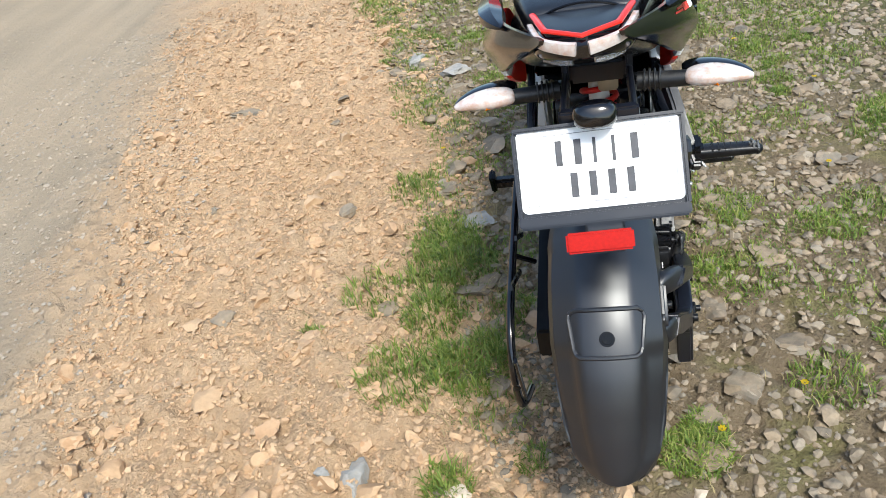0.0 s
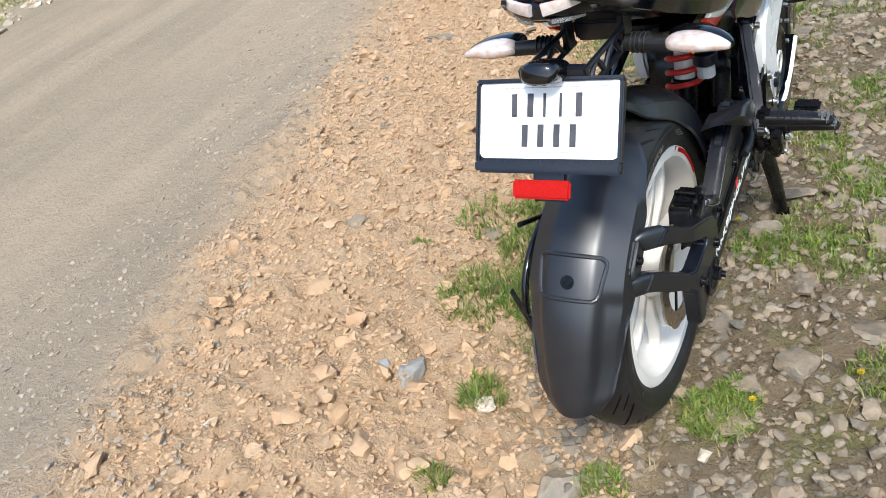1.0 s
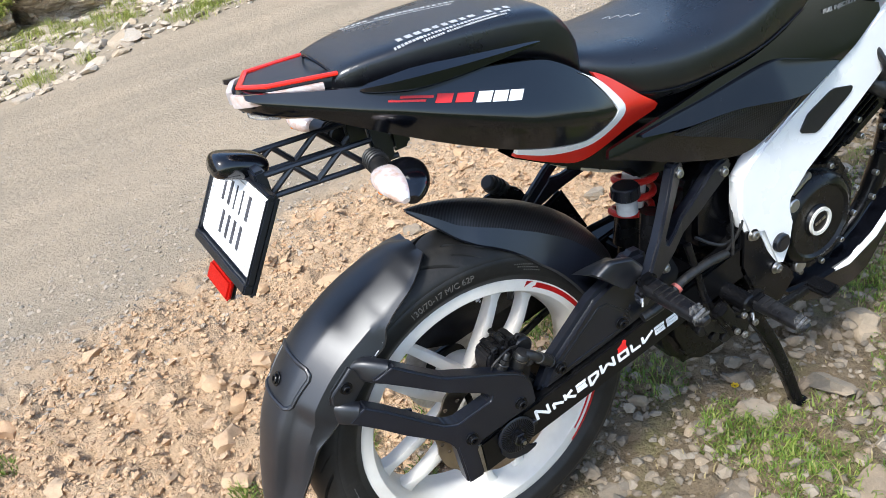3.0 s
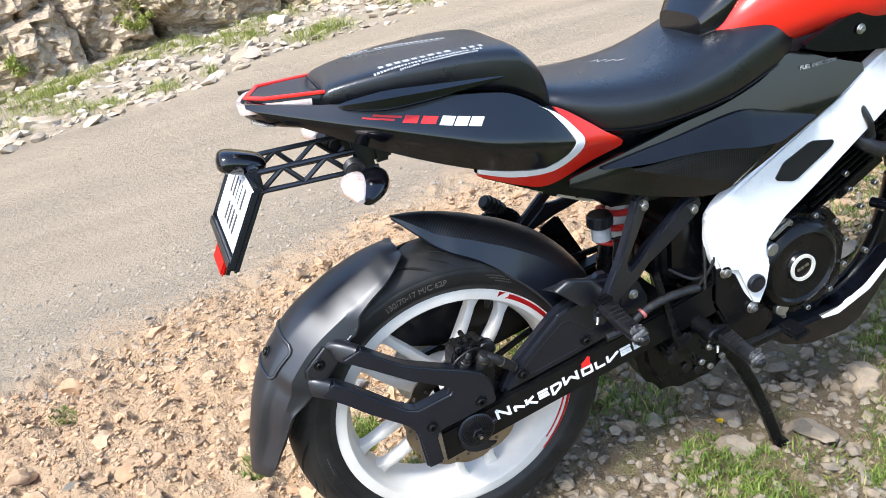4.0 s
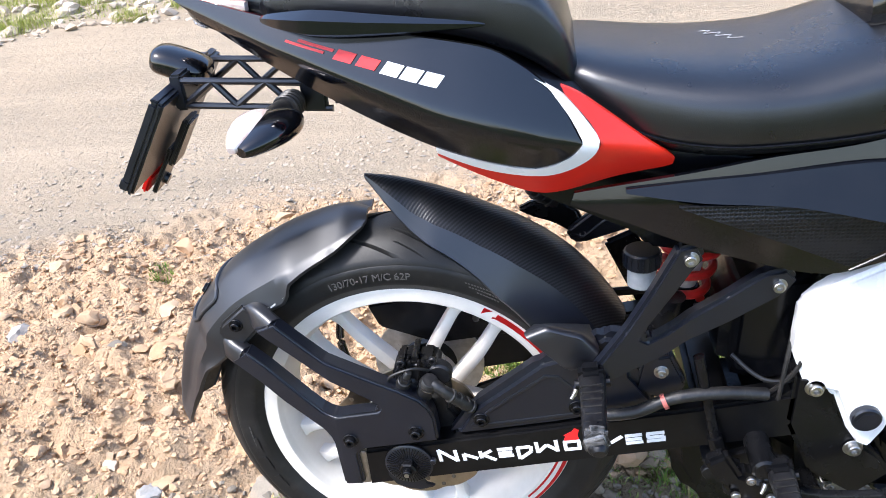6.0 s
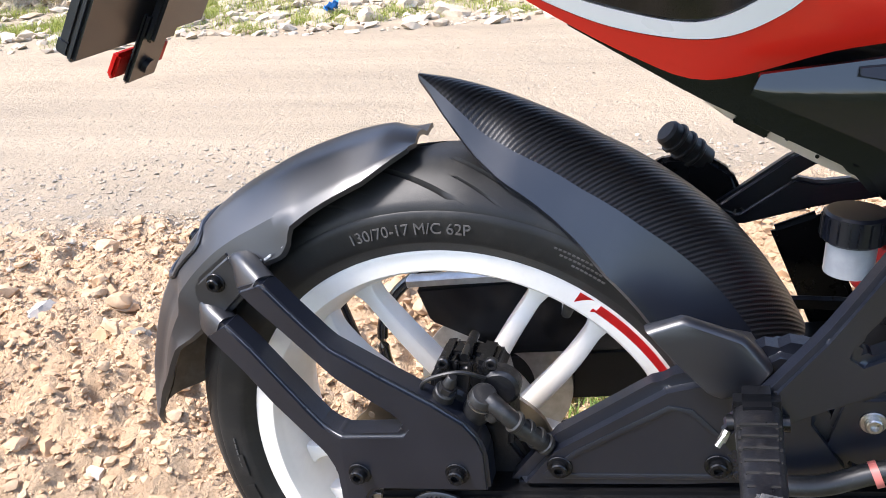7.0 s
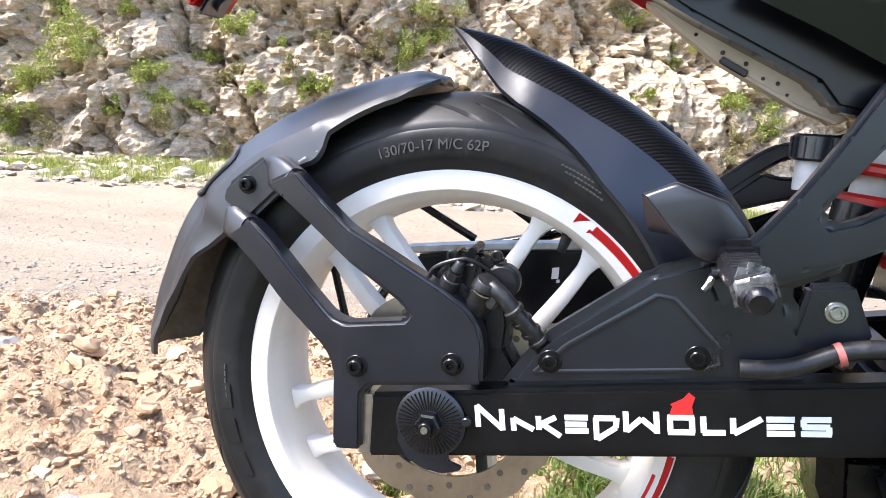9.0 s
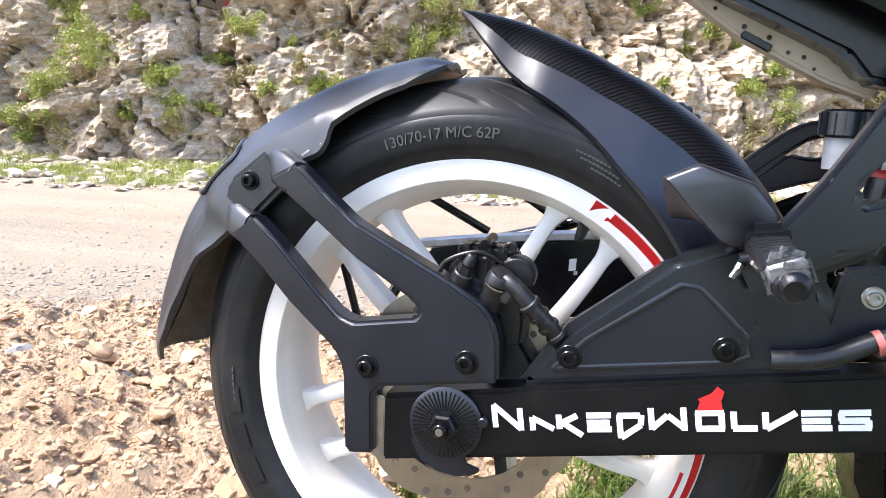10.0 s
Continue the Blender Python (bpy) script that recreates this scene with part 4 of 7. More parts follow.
part("fender_lining", loft(lining, False, False), M_MUDDY, fender, "mud-brown inner face")
for a_, x_, w_ in ((126.0, 0.0845, 0.010), (128.2, 0.0835, 0.006), (122.5, 0.080, 0.004)):
    c_ = Vector((x_ + 0.0035, FLANK(a_) * math.cos(radians(a_)), AX + FLANK(a_) * math.sin(radians(a_)) + 0.004))
    part("edge_scuff", lay(block((0, 0, 0), (0.0016, w_, 0.0022), 0.0006), Matrix.Translation(c_) @ Matrix.Rotation(radians(a_ - 90), 4, "X")), M_GREY_PRINT, fender)


fender_copy = bmesh.new()
fender_copy.from_mesh(fender.data)
fender_tree = BVHTree.FromBMesh(fender_copy)


def on_fender(x, a, up=0.0):
    d = Vector((0, math.cos(radians(a)), math.sin(radians(a))))
    hit = fender_tree.ray_cast(Vector((x, 0, AX)) + d * 0.6, -d)[0]
    return (hit or Vector((x, 0, AX)) + d * 0.35) + d * up


corner = [(-0.046, 138.6), (0.046, 138.6), (0.053, 139.4), (0.055, 140.5), (0.049, 148.0), (0.046, 149.2), (0.040, 149.8), (-0.040, 149.8), (-0.046, 149.2), (-0.049, 148.0), (-0.055, 140.5), (-0.053, 139.4)]
ridge = []
for (x0, a0), (x1, a1) in zip(corner, corner[1:] + corner[:1]):
    for k in range(6):
        ridge.append(on_fender(x0 + (x1 - x0) * k / 6, a0 + (a1 - a0) * k / 6, 0.0008))
part("panel_ridge", sweep(ridge + ridge[:2], 0.0036, 0.0030, seg=8, straight=True, up=(0, -1, 0.6)), M_FENDER, fender)
part("screw", bolt(on_fender(0, 145.5), axis=on_fender(0, 145.5) - Vector((0, 0, AX)), r=0.0075, h=0.004), M_BLACK_METAL, fender)
# moulded stubs that carry the stay's arms, and the pocket between them
for pts, w0 in (([(0.030, -0.196, 0.500), (0.082, -0.190, 0.5215), (0.1085, -0.160, 0.5130)], 0.0186), ([(0.030, -0.232, 0.452), (0.076, -0.240, 0.4675), (0.0945, -0.2150, 0.4595)], 0.0182)):
    part("arm_stub", sweep(pts, lambda f: w0 * (1.02 - 0.12 * f), lambda f: 0.0122 - 0.0006 * f, 24, 18, 0.6, up=(1, 0, 0)), M_FENDER, fender)
part("stay_pocket", join(prism([(-0.205, 0.538), (-0.176, 0.512), (-0.218, 0.470), (-0.250, 0.484), (-0.246, 0.505)], 0.072, 0.0890, 0.005, 3)), M_FENDER, fender)
part("screw", bolt((0.0885, -0.2205, 0.507), r=0.0065, h=0.006), M_BLACK_METAL, fender)


# hugger over the tyre, woven crown and smooth flanks
def hug(v0, v1, rows):
    out = []
    for k in range(33):
        f = k / 32
        a = float(np.interp(f, [0, 0.94, 1], [95.5, 37.7, 27]))
        crown = float(np.interp(f, [0, 0.12, 0.27, 0.43, 0.61, 0.80, 1.0], [0.374, 0.364, 0.351, 0.341, 0.338, 0.338, 0.336]))
        low = float(np.interp(f, [0, 0.06, 0.143, 0.21, 0.356, 0.58, 0.80, 1.0], [0.372, 0.346, 0.315, 0.302, 0.287, 0.264, 0.252, 0.243]))
        half = float(np.interp(f, [0, 0.08, 0.25, 0.6, 1.0], [0.004, 0.030, 0.058, 0.079, 0.082]))
        line = []
        for t in np.linspace(v0, v1, rows):
            s = abs(t)
            x = half * (min(1, s / 0.55) * 0.78 + max(0, (s - 0.55) / 0.45) * 0.22)
            r = crown - 0.030 * (min(s, 0.55) / 0.55) ** 2 * min(1, f * 6) if s <= 0.55 else crown - 0.030 * min(1, f * 6) + (low - crown + 0.030 * min(1, f * 6)) * ((s - 0.55) / 0.45)
            line.append((math.copysign(x, t), r))
        full = line + [(x * 0.95, r - 0.004) for x, r in line[::-1]]
        out.append([Vector((x, r * math.cos(radians(a)), AX + r * math.sin(radians(a)))) for x, r in full])
    return loft(out)


hugger = part("hugger", hug(-1, -0.55, 8), M_BLACK_MATT, bike, "matt black hugger mudguard with a carbon-weave crown", 30)
part("flank", hug(0.55, 1, 8), M_BLACK_MATT, hugger, "", 30)
part("crown", hug(-0.55, 0.55, 17), M_CARBON, hugger, "carbon-weave crown", 30)


# ---- rear brake, shock, pegs, engine, frame ----
cal = part("brake_caliper", join(prism([(-0.014, 0.415), (-0.010, 0.448), (-0.004, 0.455), (0.044, 0.460), (0.052, 0.454), (0.056, 0.436), (0.062, 0.40), (0.060, 0.375), (0.02, 0.37)], 0.070, 0.112, 0.006, 3),
                                prism([(0.022, 0.40), (0.050, 0.395), (0.078, 0.352), (0.070, 0.338), (0.028, 0.335)], 0.072, 0.104, 0.006, 3),
                                cyl((0.10, 0.010, 0.420), (0.118, 0.010, 0.420), 0.017, seg=24, bev=0.003), cyl((0.10, 0.052, 0.442), (0.118, 0.052, 0.442), 0.017, seg=24, bev=0.003)), M_GREASY, bike, "grimy black rear brake caliper with hose fittings")
for k in range(4):
    part("caliper_rib", block((0.1125, 0.000 + 0.0125 * k, 0.446 + 0.001 * k), (0.006, 0.004, 0.032), 0.0012, (-8, 0, 0)), M_GREASY, cal)
for y, z in ((0.004, 0.462), (0.046, 0.466)):
    part("caliper_screw", bolt((0.112, y, z), r=0.0055, h=0.005, collar=False), M_GREASY, cal)
part("pad_cover", join(block((0.096, 0.006, 0.455), (0.040, 0.016, 0.020), 0.004, (12, 0, 0)), block((0.096, 0.038, 0.457), (0.040, 0.018, 0.016), 0.004, (-6, 0, 0)), block((0.090, 0.022, 0.460), (0.020, 0.030, 0.008), 0.002), cyl((0.076, 0.022, 0.468), (0.112, 0.022, 0.466), 0.0045, seg=12)), M_BLACK_METAL, cal)
part("bleed_nipple", join(cyl((0.120, 0.000, 0.424), (0.128, 0.009, 0.444), 0.0105, 0.0095, 18, 0.001), cyl((0.128, 0.009, 0.444), (0.130, 0.012, 0.450), 0.0075, seg=6), cyl((0.130, 0.012, 0.450), (0.132, 0.0165, 0.460), 0.0058, 0.0045, 12, 0.001)), M_HOSE, cal, "rubber-capped bleed nipple")
part("banjo_fitting", join(cyl((0.118, 0.030, 0.415), (0.128, 0.040, 0.438), 0.0125, 0.0118, 20, 0.001), cyl((0.128, 0.040, 0.438), (0.131, 0.043, 0.446), 0.0128, 0.011, 20, 0.001), block((0.133, 0.050, 0.430), (0.010, 0.010, 0.020), 0.002, (-25, 0, 0))), M_HOSE, cal, "hose banjo fitting")
part("fitting_collar", cyl((0.1272, 0.0392, 0.436), (0.1278, 0.0398, 0.4375), 0.0131, seg=20), M_STEEL, cal)
part("hose_fitting", join(sweep([(0.130, 0.046, 0.440), (0.134, 0.056, 0.434), (0.132, 0.072, 0.417), (0.124, 0.088, 0.398), (0.110, 0.098, 0.378), (0.10, 0.10, 0.36)], 0.0078, None, 28, 14), *[cyl(Vector((0.133, 0.066, 0.4235)).lerp(Vector((0.120, 0.093, 0.391)), q), Vector((0.133, 0.066, 0.4235)).lerp(Vector((0.120, 0.093, 0.391)), q + 0.13), 0.0098, seg=16, bev=0.0012) for q in (0.0, 0.3, 0.6, 0.85)]), M_HOSE, cal, "corrugated brake hose end")
part("wire", sweep([(0.118, 0.040, 0.452), (0.128, 0.020, 0.462), (0.130, -0.008, 0.452), (0.126, -0.014, 0.436), (0.118, -0.012, 0.420)], 0.0019, None, 24, 8), M_HOSE, cal)
part("valve_stem", join(cyl((0.02, 0.094, 0.462), (0.022, 0.100, 0.480), 0.0045, 0.0062, 14, 0.001), cyl((0.022, 0.100, 0.480), (0.0225, 0.102, 0.487), 0.008, 0.0085, 16, 0.001)), M_HOSE, bike, "black tyre valve stem")

SH0, SH1 = Vector((0.006, 0.352, 0.440)), Vector((0.006, 0.397, 0.640))
sd = (SH1 - SH0).normalized()
shock = part("shock_absorber", join(cyl(SH0, SH0 + sd * 0.075, 0.027, seg=24, bev=0.003), cyl(SH0 - sd * 0.05, SH0, 0.018, seg=20)), M_BLACK_METAL, bike, "black gas shock absorber with a red coil spring")
part("damper_body", cyl(SH0 + sd * 0.07, SH1, 0.021, seg=24), M_PALE_PLASTIC, shock, "pale damper tube")
side = sd.cross(Vector((1, 0, 0))).normalized()
oth = sd.cross(side)
part("coil_spring", sweep([SH0 + sd * (0.05 + 0.13 * k / 72) + (side * math.cos(2 * math.pi * k / 16) + oth * math.sin(2 * math.pi * k / 16)) * 0.034 for k in range(73)], 0.0062, None, seg=8, straight=True, up=sd), M_SPRING, shock, "red coil spring")
part("gas_canister", sweep([(0.085, 0.335, 0.47), (0.085, 0.345, 0.54)], 0.019, None, 4, 18), M_BLACK_METAL, shock)
CUP = Vector((0.066, 0.312, 0.0))
cup = part("brake_fluid_cup", sweep([CUP + Vector((0, 0, 0.546)), CUP + Vector((0, 0, 0.580))], 0.0175, None, 4, 20), M_CUP, bike, "pale brake fluid cup with a black lid")
part("lid", cyl(CUP + Vector((0, 0, 0.572)), CUP + Vector((0, 0, 0.595)), 0.0225, 0.022, 26, 0.002), M_BLACK_MATT, cup, "ribbed black lid")
RIBS = [block((CUP.x + 0.0222 * math.cos(k * math.pi / 9), CUP.y + 0.0222 * math.sin(k * math.pi / 9), 0.583), (0.0025, 0.0025, 0.018), 0.0005, (0, 0, k * 20)) for k in range(18)]
for r_ in RIBS:
    part("lid_rib", r_, M_BLACK_MATT, cup)

# footpeg hanger
HANG_X = lerp_table([(0.22, 0.184), (0.30, 0.155), (0.36, 0.128), (0.42, 0.122), (0.50, 0.120)])
hang_outline = [(0.342, 0.640), (0.366, 0.640), (0.374, 0.622), (0.345, 0.585), (0.318, 0.553), (0.307, 0.540), (0.305, 0.531), (0.312, 0.525), (0.335, 0.531), (0.353, 0.540), (0.40, 0.568), (0.440, 0.597), (0.466, 0.602), (0.478, 0.588), (0.464, 0.566), (0.41, 0.532), (0.356, 0.506), (0.330, 0.495), (0.298, 0.488), (0.262, 0.476), (0.250, 0.462), (0.233, 0.456), (0.222, 0.476), (0.252, 0.508), (0.282, 0.545), (0.315, 0.595)]
hang = part("footpeg_hanger", join(bent(prism(hang_outline, -0.011, 0.011, 0.0085, 4), [0.24 + 0.02 * k for k in range(12)], HANG_X),
    prism([(0.30, 0.42), (0.31, 0.47), (0.345, 0.475), (0.365, 0.43), (0.35, 0.40)], 0.100, 0.122, 0.004)), M_BLACK_MATT, bike, "forked black alloy footpeg hanger")
for y, z in ((0.356, 0.622), (0.456, 0.580)):
    part("screw", bolt((HANG_X(y) + 0.009, y, z), r=0.0068, h=0.006), M_STEEL, hang)
part("screw", bolt((0.122, 0.333, 0.451), r=0.0062, h=0.005), M_STEEL, hang)
part("hanger_gusset", prism([(0.250, 0.472), (0.285, 0.500), (0.335, 0.510), (0.332, 0.490), (0.300, 0.474), (0.270, 0.460)], 0.134, 0.150, 0.006, 3), M_BLACK_MATT, hang)
left_hang = part("footpeg_hanger", join(prism([(0.222, 0.519), (0.289, 0.575), (0.308, 0.585), (0.367, 0.598), (0.450, 0.640), (0.462, 0.618), (0.380, 0.582), (0.343, 0.573), (0.315, 0.567), (0.294, 0.552), (0.246, 0.512)], -0.138, -0.123, 0.004, 3),
    prism([(0.222, 0.519), (0.246, 0.512), (0.294, 0.552), (0.317, 0.548), (0.356, 0.554), (0.372, 0.578), (0.392, 0.584), (0.440, 0.575), (0.452, 0.552), (0.377, 0.535), (0.315, 0.521), (0.249, 0.499), (0.232, 0.500)], -0.1375, -0.1235, 0.004, 3)), M_BLACK_MATT, bike, "forked black alloy footpeg hanger")


part("folded_peg", join(cyl((-0.132, 0.172, 0.594), (-0.150, 0.212, 0.556), 0.0135, 0.0150, 18, 0.003), *[cyl(Vector((-0.132, 0.172, 0.594)).lerp(Vector((-0.150, 0.212, 0.556)), q), Vector((-0.132, 0.172, 0.594)).lerp(Vector((-0.150, 0.212, 0.556)), q + 0.08), 0.0165, seg=18, bev=0.001) for q in (0.2, 0.42, 0.64)]), M_RUBBER, left_hang, "folded black footpeg")
part("hanger_plate", prism([(0.150, 0.552), (0.175, 0.566), (0.215, 0.566), (0.238, 0.552), (0.256, 0.516), (0.246, 0.500), (0.205, 0.528), (0.170, 0.540)], -0.150, -0.134, 0.005, 3), M_BLACK_METAL, left_hang, "rounded black cast plate")
part("hanger_screw", bolt((-0.134, 0.247, 0.513), r=0.006, h=0.005), M_STEEL, left_hang)


def peg(x0, y0, z0, length, yaw, label, twist=0):
    m = pose(x0, y0, z0, twist, 0, yaw)
    p = part("footpeg", lay(join(sweep([(0, 0, 0), (length * 0.3, 0, 0.001), (length * 0.8, 0, 0.001), (length, 0, 0)], lambda f: 0.016 - 0.004 * f, lambda f: 0.013 - 0.005 * f, 16, 14, 0.55), cyl((length * 0.98, 0, -0.004), (length * 1.06, 0, -0.005), 0.010, 0.009, 16, 0.002)), m), M_GREASY, bike, label)
    part("peg_end", lay(join(block((length * 1.0, 0.001, 0.001), (length * 0.08, 0.029, 0.024), 0.008, (14, 0, 0), 3), block((length * 0.93, 0.002, 0.008), (length * 0.12, 0.024, 0.018), 0.005, (-20, 0, 8))), m), M_WORN_ALU, p, "scuffed metal end")
    part("peg_plug", lay(cyl((length * 1.02, 0.003, -0.004), (length * 1.09, 0.003, -0.006), 0.010, 0.0085, 16, 0.002), m), M_GREASY, p, "dark end plug")
    part("scuff", lay(block((length * 1.082, 0.004, 0.009), (0.0012, 0.014, 0.005), 0.0005), m), M_WORN_ALU, p, "bare metal scuff")
    for k in range(7):
        part("rubber_rib", lay(block((length * (0.28 + 0.1 * k), 0, 0.0105 - 0.0006 * k), (length * 0.055, 0.027 - 0.001 * k, 0.006), 0.002), m), M_RUBBER, p)
    part("pivot_bracket", lay(join(block((0.004, 0, 0.004), (0.022, 0.030, 0.034), 0.006), cyl((0.004, -0.020, -0.006), (0.004, 0.020, -0.006), 0.006, seg=12)), m), M_BLACK_METAL, p)
    part("return_spring", lay(join(cyl((0.010, -0.020, -0.008), (0.014, -0.024, -0.014), 0.003, seg=8), cyl((0.014, -0.022, -0.010), (0.017, -0.027, -0.016), 0.0022, seg=8)), m), M_STEEL, p)
    return p


peg(0.180, 0.246, 0.490, 0.112, -1, "scuffed folding rear footpeg", 8)
peg(0.182, 0.470, 0.345, 0.096, -1, "dark rider footpeg with ribbed rubber", 12)
lp = join(block((-0.19, 0.35, 0.40), (0.10, 0.026, 0.022), 0.006), block((-0.14, 0.33, 0.44), (0.012, 0.05, 0.14), 0.005, (25, 0, 0)), block((-0.235, 0.34, 0.41), (0.012, 0.03, 0.05), 0.004, (20, 0, 0)))
part("footpeg_left", lp, M_BLACK_METAL, bike, "black left footpeg and hanger")
# brake pedal, cable and hoses
part("brake_pedal", join(sweep([(0.165, 0.43, 0.325), (0.176, 0.51, 0.298), (0.186, 0.59, 0.308)], 0.007, 0.009, 16, 10, 0.6), block((0.204, 0.605, 0.314), (0.055, 0.034, 0.014), 0.005, (10, 0, 0))), M_BLACK_METAL, bike, "black rear brake pedal")
part("brake_hose", sweep([(0.142, 0.262, 0.398), (0.144, 0.30, 0.405), (0.142, 0.345, 0.425), (0.138, 0.40, 0.43), (0.128, 0.46, 0.42)], 0.0080, None, 32, 12), M_HOSE, bike, "thick black brake hose")
part("hose_band", cyl((0.1432, 0.333, 0.4198), (0.1428, 0.338, 0.4220), 0.0100, seg=16), M_FADED_RED, bike, "red hose band")
part("brake_rod", join(cyl((0.13, 0.375, 0.48), (0.138, 0.40, 0.36), 0.007, seg=12), cyl((0.138, 0.40, 0.36), (0.142, 0.408, 0.33), 0.010, seg=12), cyl((0.142, 0.40, 0.325), (0.148, 0.43, 0.32), 0.009, seg=12)), M_BLACK_METAL, bike, "brake pedal push rod")
for k, pts in enumerate(([(0.12, 0.50, 0.55), (0.135, 0.49, 0.47), (0.12, 0.46, 0.41)], [(0.115, 0.485, 0.52), (0.13, 0.475, 0.44), (0.13, 0.47, 0.38)], [(0.10, 0.42, 0.46), (0.12, 0.46, 0.435), (0.118, 0.52, 0.44)])):
    part("cable", sweep(pts, 0.003, None, 18, 8), M_HOSE, bike)

# engine
eng = part("engine_case", join(
    prism([(0.50, 0.25), (0.56, 0.225), (0.76, 0.235), (0.82, 0.29), (0.83, 0.40), (0.78, 0.47), (0.62, 0.50), (0.53, 0.46), (0.485, 0.38)], -0.105, 0.100, 0.018, 3),
    prism([(0.60, 0.40), (0.62, 0.47), (0.69, 0.487), (0.76, 0.46), (0.80, 0.40), (0.80, 0.33), (0.75, 0.275), (0.68, 0.265), (0.62, 0.30)], 0.09, 0.114, 0.010, 3)), M_BLACK_METAL, bike, "black engine case with bolted clutch cover")
part("clutch_cover", lathe_x([(0.100, 0.0), (0.100, 0.094), (0.120, 0.090), (0.129, 0.080), (0.132, 0.072), (0.127, 0.067), (0.124, 0.032), (0.129, 0.029), (0.129, 0.0)], 0.689, 0.381, 72, False), M_BLACK_METAL, eng, "round black clutch cover")
part("badge_ring", lathe_x([(0.128, 0.0205), (0.128, 0.0275), (0.1325, 0.0270), (0.1325, 0.0212)], 0.689, 0.381, 64), M_PALE_PLASTIC, eng, "pale silver badge ring")
part("badge_bar", lay(strokes([((-0.013, -0.001), (-0.006, 0.0)), ((-0.004, 0.0), (0.002, 0.001)), ((0.004, 0.0015), (0.013, 0.003))], 0.006, 0.001), side_plane(0.689, 0.381, 0.1298, 8)), M_STEEL, eng)
for k in range(12):
    a = 2 * math.pi * k / 12 + 0.2
    part("case_screw", bolt((0.112, 0.69 + 0.112 * math.cos(a), 0.378 + 0.102 * math.sin(a)), r=0.0055, h=0.008, collar=False), M_STEEL, eng)
for y, z in ((0.845, 0.36), (0.85, 0.41), (0.83, 0.46), (0.80, 0.505), (0.79, 0.54), (0.86, 0.50), (0.88, 0.44)):
    part("case_screw", bolt((0.112, y, z), r=0.0055, h=0.010, collar=False), M_STEEL, eng)
part("cam_lever", join(block((0.125, 0.640, 0.478), (0.012, 0.050, 0.010), 0.002, (28, 0, 0)), cyl((0.112, 0.618, 0.445), (0.135, 0.618, 0.445), 0.013, seg=18, bev=0.002), block((0.128, 0.635, 0.495), (0.012, 0.024, 0.008), 0.002, (14, 0, 0))), M_ALU, eng, "bright clutch release lever")
part("oil_plug", join(cyl((0.11, 0.650, 0.300), (0.124, 0.650, 0.300), 0.015, seg=20, bev=0.002)), M_ALU, eng)
cylb = part("cylinder_block", join(block((0, 0.83, 0.57), (0.16, 0.13, 0.20), 0.012, (27, 0, 0)), block((0.0, 0.885, 0.69), (0.19, 0.15, 0.08), 0.012, (27, 0, 0))), M_BLACK_METAL, bike, "black finned engine cylinder")
for k in range(8):
    part("cooling_fin", block((0, 0.80 + 0.010 * k, 0.50 + 0.020 * k), (0.20, 0.17, 0.006), 0.002, (27, 0, 0)), M_BLACK_METAL, cylb)
part("spark_plug_cap", join(cyl((0.08, 0.83, 0.60), (0.135, 0.825, 0.605), 0.016, seg=16, bev=0.003), sweep([(0.13, 0.825, 0.605), (0.15, 0.81, 0.64), (0.12, 0.79, 0.70)], 0.006, None, 16, 8)), M_HOSE, cylb)
part("coolant_hose", sweep([(0.10, 0.79, 0.63), (0.135, 0.84, 0.58), (0.12, 0.93, 0.56), (0.08, 1.0, 0.60)], 0.014, None, 24, 12), M_HOSE, cylb)
part("exhaust_pipe", join(sweep([(0.03, 0.92, 0.60), (0.05, 0.98, 0.48), (0.04, 0.93, 0.28), (0.03, 0.80, 0.20), (0.02, 0.62, 0.19)], 0.02, None, 36, 14)), M_BLACK_METAL, bike, "black exhaust downpipe")
part("silencer_box", join(prism([(0.345, 0.330), (0.352, 0.255), (0.385, 0.185), (0.425, 0.162), (0.51, 0.165), (0.56, 0.20), (0.58, 0.27), (0.48, 0.345)], -0.07, 0.088, 0.022, 3)), M_BLACK_METAL, bike, "black underslung silencer")
part("air_box", join(prism([(0.405, 0.42), (0.41, 0.53), (0.44, 0.575), (0.52, 0.585), (0.56, 0.52), (0.54, 0.42), (0.47, 0.40)], -0.09, 0.098, 0.022, 3)), M_BLACK_SATIN, bike, "black air filter box")
link = [cyl((0.118, y, z), (0.128, y, z), 0.010, seg=14, bev=0.001) for y, z in ((0.43, 0.255), (0.455, 0.24), (0.40, 0.285), (0.49, 0.30))]
for k_ in link:
    part("link_pin", k_, M_GREASY, bike)
part("linkage", join(block((0.11, 0.43, 0.30), (0.04, 0.07, 0.05), 0.006, (20, 0, 0)), sweep([(0.115, 0.41, 0.30), (0.130, 0.45, 0.27), (0.124, 0.50, 0.28)], 0.007, 0.012, 14, 8, 0.6)), M_GREASY, bike, "grimy suspension linkage and brake pivot")
part("peg_bracket", join(prism([(0.405, 0.335), (0.408, 0.305), (0.425, 0.285), (0.450, 0.284), (0.470, 0.315), (0.492, 0.345), (0.470, 0.356), (0.445, 0.330), (0.425, 0.340)], 0.152, 0.184, 0.008, 3), cyl((0.13, 0.452, 0.350), (0.19, 0.452, 0.350), 0.016, seg=16, bev=0.003), block((0.176, 0.405, 0.345), (0.022, 0.03, 0.05), 0.006, (30, 0, 0))), M_BLACK_METAL, bike, "grimy cast rider peg bracket")
